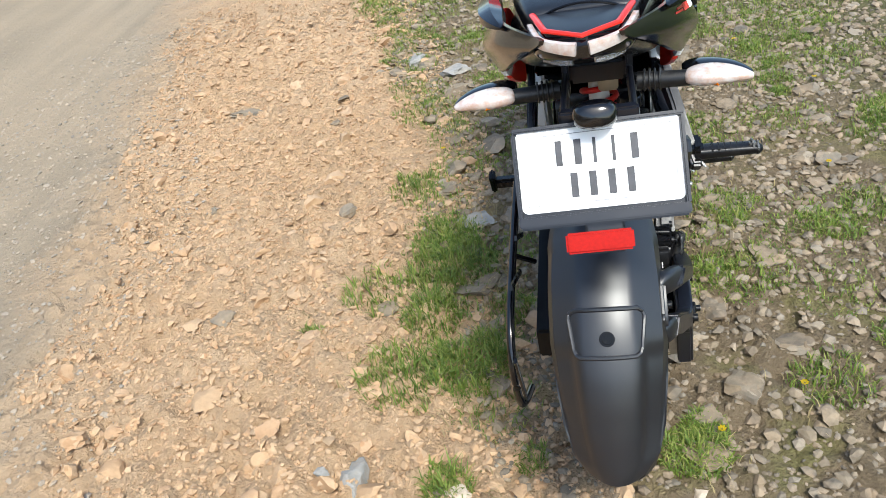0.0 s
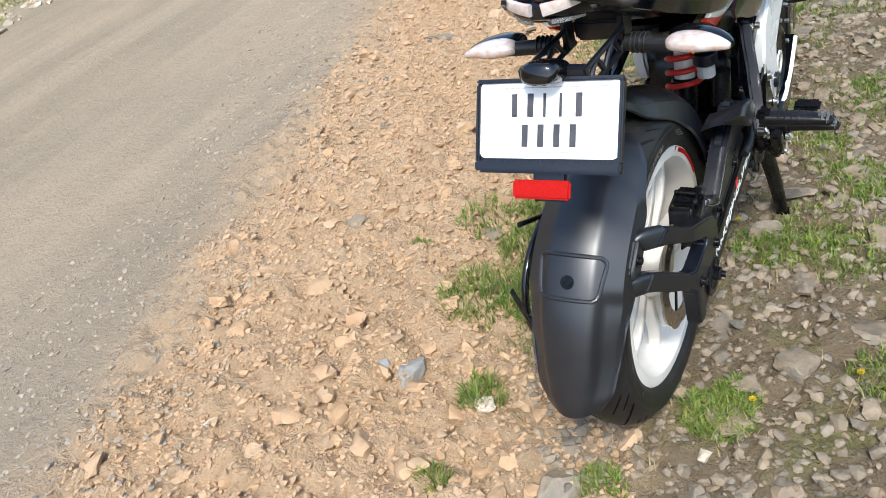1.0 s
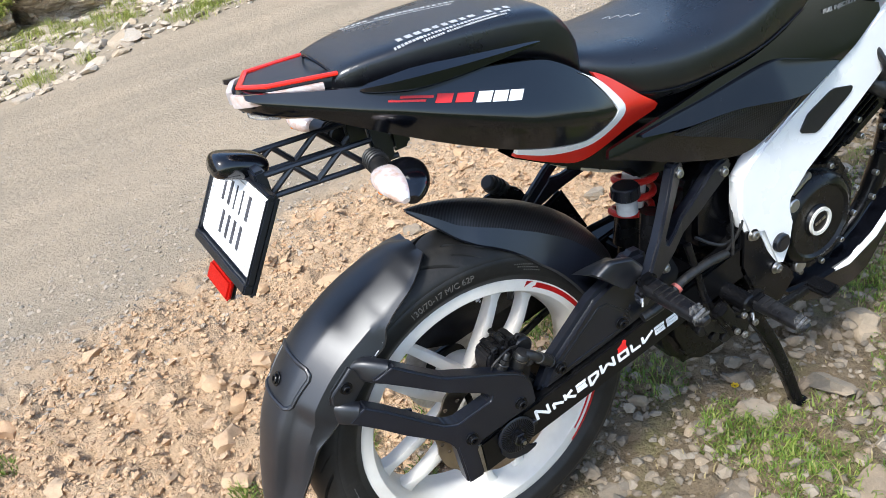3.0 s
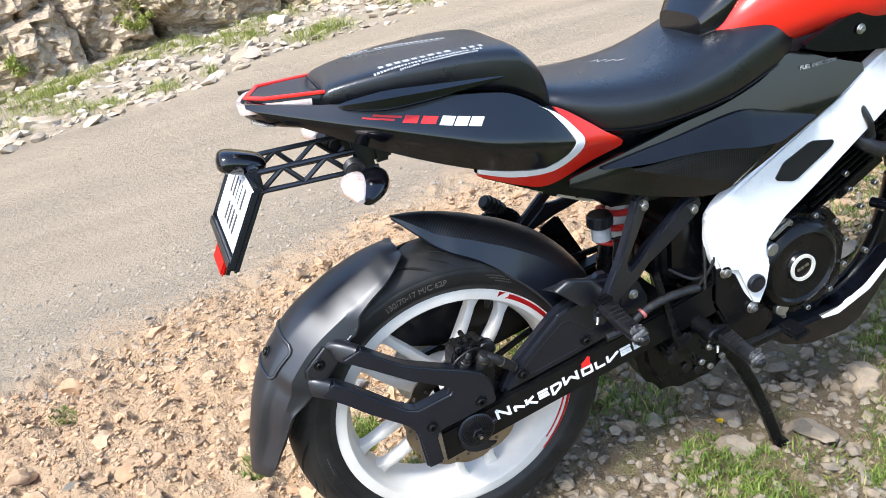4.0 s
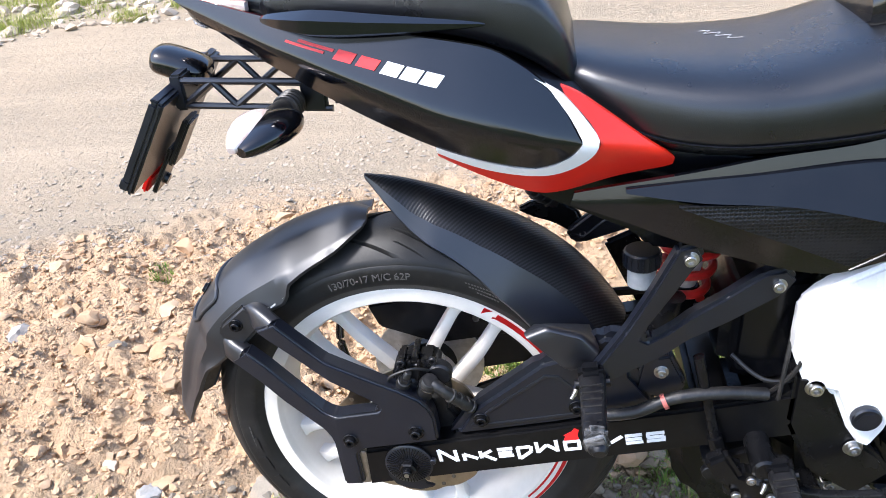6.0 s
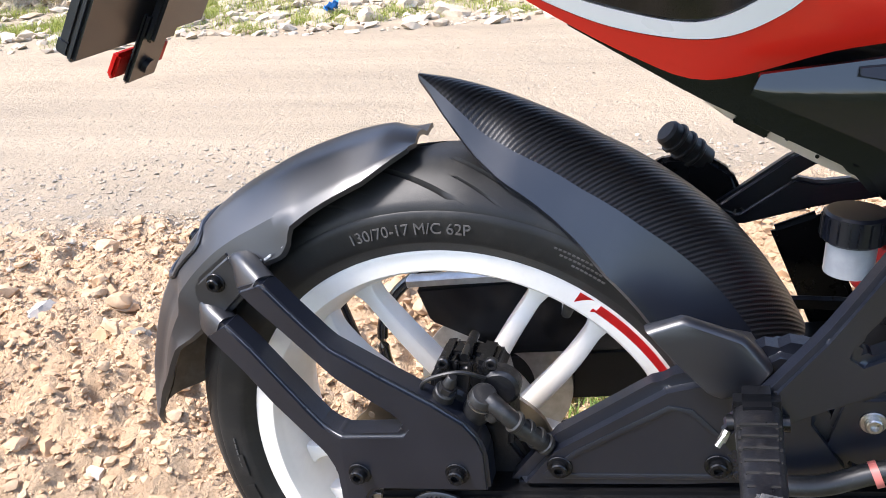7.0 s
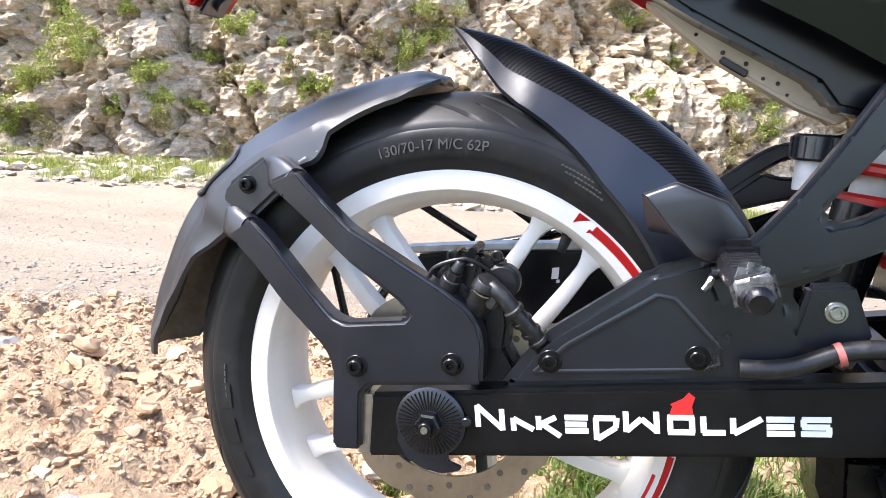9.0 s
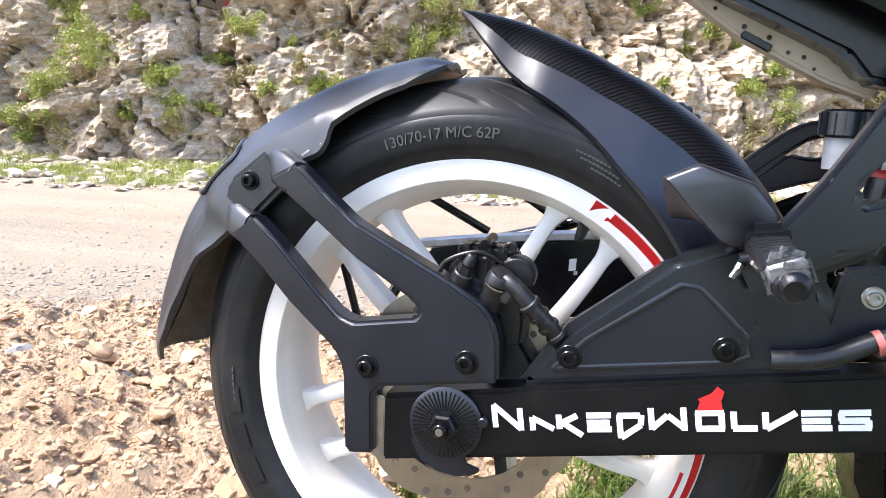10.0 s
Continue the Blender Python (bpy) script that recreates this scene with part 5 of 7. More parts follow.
for y, z in ((0.420, 0.309), (0.437, 0.293), (0.462, 0.306), (0.436, 0.335)):
    part("link_screw", bolt((0.185, y, z), r=0.006, h=0.005, collar=False), M_STEEL, bike)

# white perimeter frame, both sides
spar = [(0.482, 0.555), (0.505, 0.580), (0.585, 0.622), (0.70, 0.682), (0.84, 0.755), (0.97, 0.82), (0.99, 0.75), (0.92, 0.69), (0.83, 0.632), (0.70, 0.544), (0.640, 0.506), (0.603, 0.470), (0.602, 0.445), (0.610, 0.425), (0.602, 0.378), (0.584, 0.342), (0.564, 0.352), (0.532, 0.432), (0.498, 0.443), (0.480, 0.490)]
fr = part("frame_spar", prism(spar, 0.112, 0.142, 0.006, 3), M_WHITE, bike, "white painted perimeter frame spar")
part("spar_inset", prism([(0.612, 0.592), (0.618, 0.584), (0.650, 0.573), (0.662, 0.575), (0.734, 0.615), (0.741, 0.625), (0.736, 0.632), (0.694, 0.642), (0.682, 0.640), (0.630, 0.618)], 0.139, 0.1445, 0.003), M_BLACK_MATT, fr, "dark inset panel")
part("pivot_plug", join(cyl((0.14, 0.572, 0.397), (0.151, 0.572, 0.397), 0.0175, seg=24, bev=0.002), cyl((0.150, 0.572, 0.397), (0.152, 0.572, 0.397), 0.012, seg=6)), M_BLACK_MATT, fr, "black pivot plug")
part("frame_spar", mirrored(prism(spar, 0.112, 0.142, 0.006, 3)), M_WHITE, bike, "white painted perimeter frame spar")
part("pivot_plate", prism([(0.488, 0.455), (0.520, 0.455), (0.545, 0.40), (0.580, 0.345), (0.60, 0.33), (0.62, 0.30), (0.58, 0.26), (0.52, 0.30), (0.485, 0.38)], 0.098, 0.139, 0.005), M_BLACK_METAL, bike, "black swingarm pivot plate")
for y, z in ((0.510, 0.440), (0.566, 0.345)):
    part("screw", bolt((0.140, y, z), r=0.008, h=0.007), M_STEEL, bike)

# belly pan, stand
belly = part("belly_pan", join(prism([(0.597, 0.270), (0.622, 0.240), (0.655, 0.215), (0.715, 0.193), (0.795, 0.193), (0.835, 0.210), (0.885, 0.270), (0.93, 0.335), (0.915, 0.345), (0.845, 0.285), (0.79, 0.258), (0.70, 0.252)], 0.085, 0.130, 0.006)), M_BLACK_GLOSS, bike, "gloss black belly pan with a white flash")
part("white_flash", join(prism([(0.735, 0.248), (0.775, 0.244), (0.85, 0.274), (0.92, 0.338), (0.910, 0.340), (0.845, 0.284), (0.78, 0.254)], 0.120, 0.1325, 0.002)), M_WHITE, belly, "white flash")
part("belly_pan", mirrored(prism([(0.597, 0.270), (0.622, 0.240), (0.655, 0.215), (0.715, 0.193), (0.795, 0.193), (0.835, 0.210), (0.885, 0.270), (0.93, 0.335), (0.915, 0.345), (0.845, 0.285), (0.79, 0.258), (0.70, 0.252)], 0.085, 0.130, 0.006)), M_BLACK_GLOSS, bike)
stand = part("stand", join(sweep([(0.118, 0.522, 0.262), (0.126, 0.558, 0.190), (0.134, 0.590, 0.105), (0.143, 0.622, -0.004)], lambda f: 0.018 - 0.004 * f, lambda f: 0.014 - 0.002 * f, 24, 12, 0.6), block((0.145, 0.625, -0.002), (0.032, 0.030, 0.008), 0.003), cyl((-0.10, 0.53, 0.255), (0.13, 0.53, 0.255), 0.014, seg=16)), M_BLACK_METAL, bike, "black steel stand leg with a flat foot")
part("stand_spring", sweep([Vector((0.10, 0.55, 0.27)).lerp(Vector((0.115, 0.585, 0.165)), k / 60) + Vector((0.006 * math.cos(k * 1.05), 0.006 * math.sin(k * 1.05), 0)) for k in range(61)], 0.0016, None, seg=6, straight=True), M_STEEL, stand)

# crash guard and its reflector
part("crash_guard", sweep([(0.115, 0.90, 0.612), (0.20, 0.90, 0.600), (0.238, 0.92, 0.578), (0.252, 0.940, 0.520), (0.238, 0.915, 0.465), (0.19, 0.88, 0.462), (0.115, 0.86, 0.458)], 0.010, None, 48, 12), M_BLACK_GLOSS, bike, "black tubular crash guard")
part("side_reflector", block((0.254, 0.945, 0.55), (0.012, 0.03, 0.05), 0.005, (20, 0, 0)), M_ORANGE, bike, "orange side reflector")

# front end
for sx in (-0.095, 0.095):
    part("fork_leg", join(cyl((sx, 1.37, 0.285), (sx, 1.265, 0.56), 0.027, 0.029, 24, 0.003), cyl((sx, 1.27, 0.55), (sx, 1.10, 0.98), 0.0195, seg=20)), M_BLACK_METAL, bike, "black telescopic fork leg")
ff = []
for k in range(21):
    a = radians(30 + 130 * k / 20)
    pts = [(0.06 * t, 0.318 - 0.03 * abs(t) ** 3) for t in np.linspace(-1, 1, 13)]
    pts += [(x * 0.95, r - 0.004) for x, r in pts[::-1]]
    ff.append([Vector((x, 1.375 + r * math.cos(a), 0.289 + r * math.sin(a))) for x, r in pts])
part("front_fender", loft(ff), M_BLACK_GLOSS, bike, "gloss black front fender")

# left side: chain, sprocket, chain case, sari guard tubes
part("case_sticker", lay(slab([(-0.004, 0.004, -0.007, 0.006), (0.002, 0.006, -0.012, -0.008)], 0, 0.2), side_plane(0.081, 0.422, -0.0755, 10)), M_WHITE_STICKER, bike, "torn white sticker")
part("rear_sprocket", lathe_x([(-0.092, 0.045), (-0.092, 0.088), (-0.086, 0.088), (-0.086, 0.045)], 0, AX, 44), M_STEEL, bike, "steel chain sprocket")
part("drive_chain", join(*[sweep([(-0.089, 0.0, AX + s * 0.086), (-0.089, 0.30, 0.385 + s * 0.05), (-0.089, 0.58, 0.40 + s * 0.034)], 0.005, 0.007, 40, 6, 0.5) for s in (1, -1)]), M_GREASY, bike, "oily drive chain")
part("chain_case", join(prism([(-0.085, 0.425), (0.02, 0.443), (0.127, 0.452), (0.26, 0.475), (0.30, 0.42), (0.153, 0.372), (0.018, 0.352), (-0.07, 0.385)], -0.092, -0.076, 0.003)), M_BLACK_SATIN, bike, "black chain case with a pale upper edge")
part("case_edge", sweep([(-0.086, -0.095, 0.430), (-0.086, 0.02, 0.446), (-0.086, 0.135, 0.458)], 0.010, 0.0055, 10, 8, 0.5), M_ALU, bike, "pale chain case edge")
guard = part("sari_guard", sweep([(-0.160, 0.17, 0.505), (-0.166, 0.057, 0.452), (-0.168, -0.105, 0.400), (-0.168, -0.165, 0.325), (-0.166, -0.152, 0.232), (-0.158, -0.07, 0.190)], 0.0075, None, 40, 10), M_BLACK_GLOSS, bike, "black tubular guard beside the wheel")
for a_, b_ in (((-0.150, -0.150, 0.500), (-0.150, -0.030, 0.440)), ((-0.150, -0.020, 0.506), (-0.150, 0.062, 0.456)), ((-0.150, -0.226, 0.410), (-0.150, -0.192, 0.296))):
    part("guard_strut", sweep([a_, Vector(a_).lerp(Vector(b_), 0.5), b_], 0.0050, 0.0028, 4, 8, 0.5, up=(1, 0, 0)), M_BLACK_SATIN, guard)
part("guard_bar", join(*[cyl(a, b, 0.005, seg=10) for a, b in (((-0.166, 0.02, 0.440), (-0.132, 0.05, 0.40)),)]), M_BLACK_GLOSS, guard)


# ---- tail, seats, tank, plate and lamps ----
W_RAW = lerp_table([(-0.22, 0.045), (-0.16, 0.080), (-0.07, 0.128), (0.02, 0.155), (0.10, 0.174), (0.18, 0.176), (0.24, 0.165), (0.30, 0.140), (0.34, 0.128), (0.50, 0.128), (0.80, 0.150)])
Z_TAIL = lerp_table([(-0.22, 0.925), (-0.05, 0.870), (0.10, 0.812), (0.24, 0.772), (0.50, 0.70)])


def W_TAIL(y):
    return sum(W_RAW(y + k * 0.012) for k in range(-3, 4)) / 7


def fx_tail(y, z):
    d = z - Z_TAIL(y)
    return W_TAIL(y) - 0.56 * (math.sqrt(d * d + 0.00004) - 0.0063) + 0.06 * d


tail_top = [(-0.212, 0.934), (-0.14, 0.921), (-0.06, 0.908), (0.05, 0.893), (0.138, 0.876), (0.175, 0.858), (0.203, 0.836)]
tail_low = [(-0.212, 0.928), (-0.165, 0.900), (-0.05, 0.836), (0.02, 0.800), (0.085, 0.772), (0.14, 0.755), (0.19, 0.745)]
for mir in (False, True):
    f = (lambda b: mirrored(b)) if mir else (lambda b: b)
    pan = part("tail_panel", f(skin(tail_top, tail_low, fx_tail, 40, 14, 0.006)), M_BLACK_GLOSS, bike, "gloss black tail side panel")
    part("panel_nose", f(skin([(0.203, 0.836), (0.222, 0.808), (0.238, 0.776)], [(0.19, 0.745), (0.222, 0.757), (0.238, 0.774)], fx_tail, 10, 14, 0.006)), M_BLACK_GLOSS, pan)
    part("white_stripe", f(skin([(0.192, 0.842), (0.222, 0.822), (0.248, 0.790), (0.256, 0.772), (0.240, 0.750), (0.20, 0.734), (0.14, 0.742), (0.085, 0.764)], [(0.203, 0.836), (0.225, 0.805), (0.237, 0.782), (0.239, 0.775), (0.222, 0.757), (0.19, 0.745), (0.14, 0.754), (0.085, 0.7715)], lambda y, z: fx_tail(y, z) + 0.0015, 40, 6, 0.008)), M_WHITE, pan, "white stripe")
    part("red_panel", f(skin([(0.218, 0.832), (0.242, 0.818), (0.30, 0.770), (0.337, 0.735), (0.27, 0.722), (0.20, 0.704), (0.15, 0.722), (0.085, 0.758)], [(0.222, 0.824), (0.248, 0.792), (0.257, 0.772), (0.256, 0.768), (0.240, 0.749), (0.20, 0.733), (0.14, 0.741), (0.085, 0.763)], lambda y, z: fx_tail(y, z) - 0.001, 40, 8, 0.008)), M_RED, pan, "red painted panel")
    part("grab_rail", f(sweep([(0.112, -0.092, 0.912), (0.128, -0.045, 0.909), (0.138, 0.02, 0.905), (0.141, 0.085, 0.901), (0.140, 0.146, 0.897)], lambda s: 0.001 + 0.019 * min(1.0, s / 0.30) ** 0.7 * min(1.0, (1.0 - s) / 0.6) ** 0.8, lambda s: 0.001 + 0.0125 * min(1.0, s / 0.30) ** 0.7 * min(1.0, (1.0 - s) / 0.6) ** 0.8, 30, 6, 1.0)), M_BLACK_GLOSS, pan, "black pillion grab rail")
    part("side_cover", f(skin([(0.230, 0.712), (0.345, 0.728), (0.43, 0.742), (0.52, 0.752), (0.60, 0.772), (0.66, 0.800), (0.74, 0.770), (0.80, 0.748)], [(0.225, 0.700), (0.29, 0.672), (0.36, 0.640), (0.49, 0.598), (0.56, 0.612), (0.64, 0.650), (0.72, 0.694), (0.80, 0.735)],
         lambda y, z: float(np.interp(y, [0.26, 0.4, 0.6, 0.8], [0.148, 0.152, 0.150, 0.148])) - (0.25 * (z - 0.70) if z > 0.70 else 0.15 * (0.70 - z)), 40, 14, 0.006)), M_BLACK_GLOSS, bike, "gloss black side cover")
    part("cover_ridge", f(skin([(0.284, 0.717), (0.36, 0.7235), (0.42, 0.7275), (0.54, 0.737), (0.60, 0.722), (0.69, 0.690)], [(0.284, 0.713), (0.36, 0.703), (0.459, 0.697), (0.586, 0.675), (0.63, 0.678), (0.69, 0.687)], lambda y, z: 0.1515 + 0.55 * max(0.0, float(np.interp(y, [0.284, 0.42, 0.54, 0.69], [0.717, 0.7275, 0.737, 0.690])) - z), 36, 8, 0.006)), M_BLACK_SATIN, bike, "bevelled black cover ridge")
    part("cover_mesh", f(skin([(0.338, 0.699), (0.459, 0.694), (0.595, 0.668)], [(0.338, 0.697), (0.438, 0.655), (0.518, 0.618)], lambda y, z: 0.1625 - 0.10 * abs(z - 0.68), 24, 10, 0.004)), M_MESH, bike, "dark mesh insert")
    part("mesh_lip", f(sweep([(0.1605, 0.517, 0.616), (0.1625, 0.560, 0.642), (0.163, 0.597, 0.667)], 0.0016, None, 12, 6)), M_BLACK_MATT, bike, "thin raised lip")

# product lettering on the flank becomes slanted plain bars
def on_flank(bm, yc, zc, tilt):
    """Lay flat print onto the right tail panel."""
    bmesh.ops.subdivide_edges(bm, edges=bm.edges[:], cuts=3, use_grid_fill=True)
    lay(bm, side_plane(yc, zc, 0, tilt))
    top = bmesh.new()
    top.from_mesh(right_panel.data)
    tree = BVHTree.FromBMesh(top)
    for v in bm.verts:
        hit = tree.ray_cast(Vector((0.4, v.co.y, v.co.z)), Vector((-1, 0, 0)))[0]
        v.co.x += (hit.x if hit else fx_tail(v.co.y, v.co.z)) + 0.0006
    top.free()
    return bm


right_panel = [o for o in bike.children if o.name.startswith("tail_panel")][0]
part("red_bar", on_flank(slab([(-0.172, -0.128, 0.004, 0.0065), (-0.160, -0.120, 0.008, 0.011), (-0.116, -0.096, 0.002, 0.0125), (-0.091, -0.070, 0.002, 0.0125)], 0.014, 0.5), 0.097, 0.8405, -15.4), M_RED_STICKER, right_panel)
part("white_bar", on_flank(slab([(-0.064, -0.0455, 0.001, 0.0135), (-0.043, -0.0245, 0.001, 0.0135), (-0.022, -0.0035, 0.001, 0.0135)], 0.015, 0.5), 0.097, 0.8405, -15.4), M_WHITE_STICKER, right_panel)
fi = lettering("FUEL INJECTION", 0.010, 0.0004)
part("cover_lettering", lay(fi, side_plane(0.672, 0.768, 0.1338, -2)), M_GREY_PRINT, bike, "small pale lettering")


def body(stations, power, seg=28):
    """Stations of (y, half width, bottom z, top z)."""
    rings = []
    for y, w, z0, z1 in stations:
        c, h = (z0 + z1) / 2, (z1 - z0) / 2
        ring = []
        for i in range(seg):
            a = 2 * math.pi * i / seg
            q, s = math.cos(a), math.sin(a)
            ring.append(Vector((w * math.copysign(abs(q) ** power, q), y, c + h * math.copysign(abs(s) ** power, s))))
        rings.append(ring)
    return loft(rings)


def smooth_stations(st, n):
    cols = list(zip(*st))
    ts = np.linspace(0, len(st) - 1, n)
    pts = [curve([(c[i], 0, 0) for i in range(len(st))], n - 1) for c in cols]
    return [tuple(p[k].x for p in pts) for k in range(n)]


part("tail_core", body(smooth_stations([(-0.205, 0.040, 0.908, 0.930), (-0.14, 0.065, 0.875, 0.922), (-0.05, 0.095, 0.828, 0.905), (0.08, 0.12, 0.770, 0.885), (0.20, 0.12, 0.725, 0.85), (0.33, 0.11, 0.69, 0.78), (0.45, 0.10, 0.65, 0.74), (0.62, 0.11, 0.60, 0.74)], 24), 0.6), M_BLACK_SATIN, bike, "black tail underbody")
part("under_tray", join(prism([(0.150, 0.706), (0.22, 0.655), (0.292, 0.618), (0.330, 0.604), (0.340, 0.612), (0.308, 0.628), (0.296, 0.650), (0.191, 0.704)], 0.008, 0.044, 0.003)), M_TAN_UNDER, bike, "tail under tray, coloured as lit from the ground")
tray = bike.children[-1]
# black plugs stand for the shade inside the tray's holes and slot
for y, up, r in ((0.225, 0.010, 0.0022), (0.238, 0.006, 0.0016), (0.246, 0.012, 0.0022), (0.262, 0.008, 0.0018), (0.275, 0.011, 0.0020), (0.20, 0.008, 0.0018), (0.284, 0.006, 0.0016)):
    z = 0.655 - (y - 0.22) * 0.514 + up if y > 0.22 else 0.655 + (0.22 - y) * 0.73 + up
    part("drain_hole", cyl((0.042, y, z), (0.0446, y, z), r, seg=10), M_BLACK_SATIN, tray)
part("tray_slot", lay(block((0, 0, 0), (0.002, 0.028, 0.007), 0.001), Matrix.Translation((0.0440, 0.236, 0.6505)) @ Matrix.Rotation(-0.475, 4, "X")), M_BLACK_SATIN, tray)

part("tail_inner", prism([(0.10, 0.738), (0.19, 0.687), (0.298, 0.635), (0.315, 0.615), (0.40, 0.600), (0.55, 0.60), (0.55, 0.72), (0.30, 0.74)], 0.045, 0.098, 0.006), M_BLACK_SATIN, bike, "black inner tail moulding")
part("tail_inner", prism([(0.10, 0.75), (0.19, 0.712), (0.298, 0.662), (0.315, 0.640), (0.40, 0.620), (0.55, 0.60), (0.55, 0.72), (0.30, 0.74)], -0.095, 0.0445, 0.006), M_BLACK_SATIN, bike)
pillion = part("pillion_seat", body(smooth_stations([(-0.112, 0.050, 0.900, 0.908), (-0.106, 0.066, 0.897, 0.922), (-0.088, 0.078, 0.895, 0.934), (-0.03, 0.092, 0.892, 0.940), (0.03, 0.103, 0.886, 0.941), (0.11, 0.113, 0.874, 0.938), (0.165, 0.116, 0.855, 0.932), (0.195, 0.114, 0.838, 0.921), (0.224, 0.106, 0.815, 0.882), (0.238, 0.088, 0.805, 0.835)], 40), 0.36, 56), M_SEAT, bike, "black vinyl pillion seat with faded printed lines")
part("seat_seam", sweep([(-0.066, -0.094, 0.915), (-0.035, -0.105, 0.932), (0.0, -0.108, 0.938), (0.035, -0.105, 0.932), (0.066, -0.094, 0.915)], 0.002, None, 24, 6), M_BLACK_SATIN, pillion)
st = [(0.215, 0.085, 0.795, 0.850), (0.25, 0.108, 0.775, 0.845), (0.31, 0.128, 0.738, 0.836), (0.38, 0.142, 0.726, 0.829), (0.46, 0.146, 0.728, 0.831), (0.53, 0.144, 0.730, 0.848), (0.58, 0.139, 0.738, 0.866), (0.63, 0.132, 0.754, 0.876), (0.668, 0.120, 0.772, 0.868)]
saddle = part("rider_seat", body(smooth_stations(st, 44), 0.62, 40), M_SEAT, bike, "black vinyl scooped rider seat")
part("seat_seam", join(*[sweep([(s * w * 0.99, y, z0 + 0.28 * (z1 - z0)) for y, w, z0, z1 in st[1:-1]], 0.0018, None, 40, 6) for s in (1,)]), M_BLACK_SATIN, saddle)


def on_seat(bm):
    """Drop flat print onto the seat's top."""
    top = bmesh.new()
    top.from_mesh(pillion.data)
    tree = BVHTree.FromBMesh(top)
    for v in bm.verts:
        hit = tree.ray_cast(Vector((v.co.x, v.co.y, 1.2)), Vector((0, 0, -1)))[0]
        v.co.z = (hit.z if hit else 0.93) + 0.0006 + v.co.z
    top.free()
    return bm


PRINT = random.Random(5)
for x0, y0, x1, y1, h in ((0.072, -0.018, 0.080, 0.148, 0.0125), (0.087, -0.028, 0.093, 0.140, 0.0055), (0.0955, 0.01, 0.100, 0.130, 0.0035), (-0.072, -0.035, -0.018, 0.120, 0.0085), (-0.060, -0.035, -0.008, 0.110, 0.0030)):
    d = Vector((x1 - x0, y1 - y0, 0))
    n = int(d.length / (h * 0.95))
    yaw = math.degrees(math.atan2(d.y, d.x))
    gone = PRINT.randrange(n)
    for k in range(n):
        if abs(k - gone) < 1:
            continue
        c = Vector((x0, y0, 0)) + d * ((k + 0.5) / n)
        w = d.length / n * PRINT.uniform(0.45, 0.75)
        part("printed_bar", on_seat(lay(block((0, 0, 0), (w, h * PRINT.uniform(0.7, 0.9), 0.0006), 0), pose(c.x, c.y, 0, 0, 0, yaw))), M_GREY_PRINT, pillion)

def on_saddle(bm):
    top = bmesh.new()
    top.from_mesh(saddle.data)
    tree = BVHTree.FromBMesh(top)
    for v in bm.verts:
        hit = tree.ray_cast(Vector((v.co.x, v.co.y, 1.2)), Vector((0, 0, -1)))[0]
        v.co.z = (hit.z if hit else 0.82) + 0.0006 + v.co.z
    top.free()
    return bm


SCUFF = (-0.012, 0.399, 41)
zig = [(-0.030, 0.000), (-0.022, 0.012), (-0.018, -0.004), (-0.008, 0.013), (-0.002, -0.003), (0.008, 0.012), (0.014, -0.002), (0.026, 0.010)]
part("scuff_mark", on_saddle(lay(strokes(list(zip(zig, zig[1:])), 0.0012, 0.0003), pose(SCUFF[0], SCUFF[1], 0, 0, 0, SCUFF[2]))), M_GREY_PRINT, saddle, "pale scratched scribble")

# tank
tank = part("fuel_tank", body(smooth_stations([(0.555, 0.080, 0.810, 0.862), (0.59, 0.108, 0.800, 0.905), (0.65, 0.132, 0.80, 0.945), (0.74, 0.158, 0.805, 0.985), (0.82, 0.175, 0.79, 1.01), (0.95, 0.165, 0.79, 1.0), (1.03, 0.13, 0.83, 0.95)], 32), 0.62, 36), M_RED, bike, "red painted fuel tank with a black centre")
part("tank_centre", body(smooth_stations([(0.535, 0.060, 0.84, 0.882), (0.575, 0.084, 0.85, 0.924), (0.64, 0.080, 0.89, 0.962), (0.74, 0.075, 0.92, 0.994), (0.82, 0.085, 0.93, 1.018), (0.95, 0.080, 0.92, 1.006)], 24), 0.55, 28), M_BLACK_GLOSS, tank, "black tank centre strip")
for mir in (False, True):
    f = (lambda b: mirrored(b)) if mir else (lambda b: b)
    sh = part("tank_shroud", f(skin([(0.665, 0.815), (0.72, 0.835), (0.78, 0.845), (0.90, 0.84), (1.02, 0.80)], [(0.668, 0.808), (0.72, 0.790), (0.80, 0.775), (0.90, 0.76), (1.0, 0.74)], lambda y, z: 0.152 + 0.05 * (y - 0.67), 24, 8, 0.010)), M_BLACK_SATIN, bike, "black tank shroud")
    part("screw", f(bolt((0.160, 0.768, 0.817), r=0.0058, h=0.004)), M_STEEL, sh)
    part("shroud_wing", f(skin([(0.86, 0.80), (0.95, 0.80), (1.05, 0.78)], [(0.90, 0.68), (0.95, 0.665), (1.0, 0.67)], lambda y, z: 0.168 + 0.05 * (y - 0.9), 12, 8, 0.008)), M_RED, sh, "orange-red shroud wing")
part("radiator", join(block((0, 1.04, 0.66), (0.22, 0.035, 0.24), 0.005, (-12, 0, 0))), M_BLACK_METAL, bike, "black radiator")

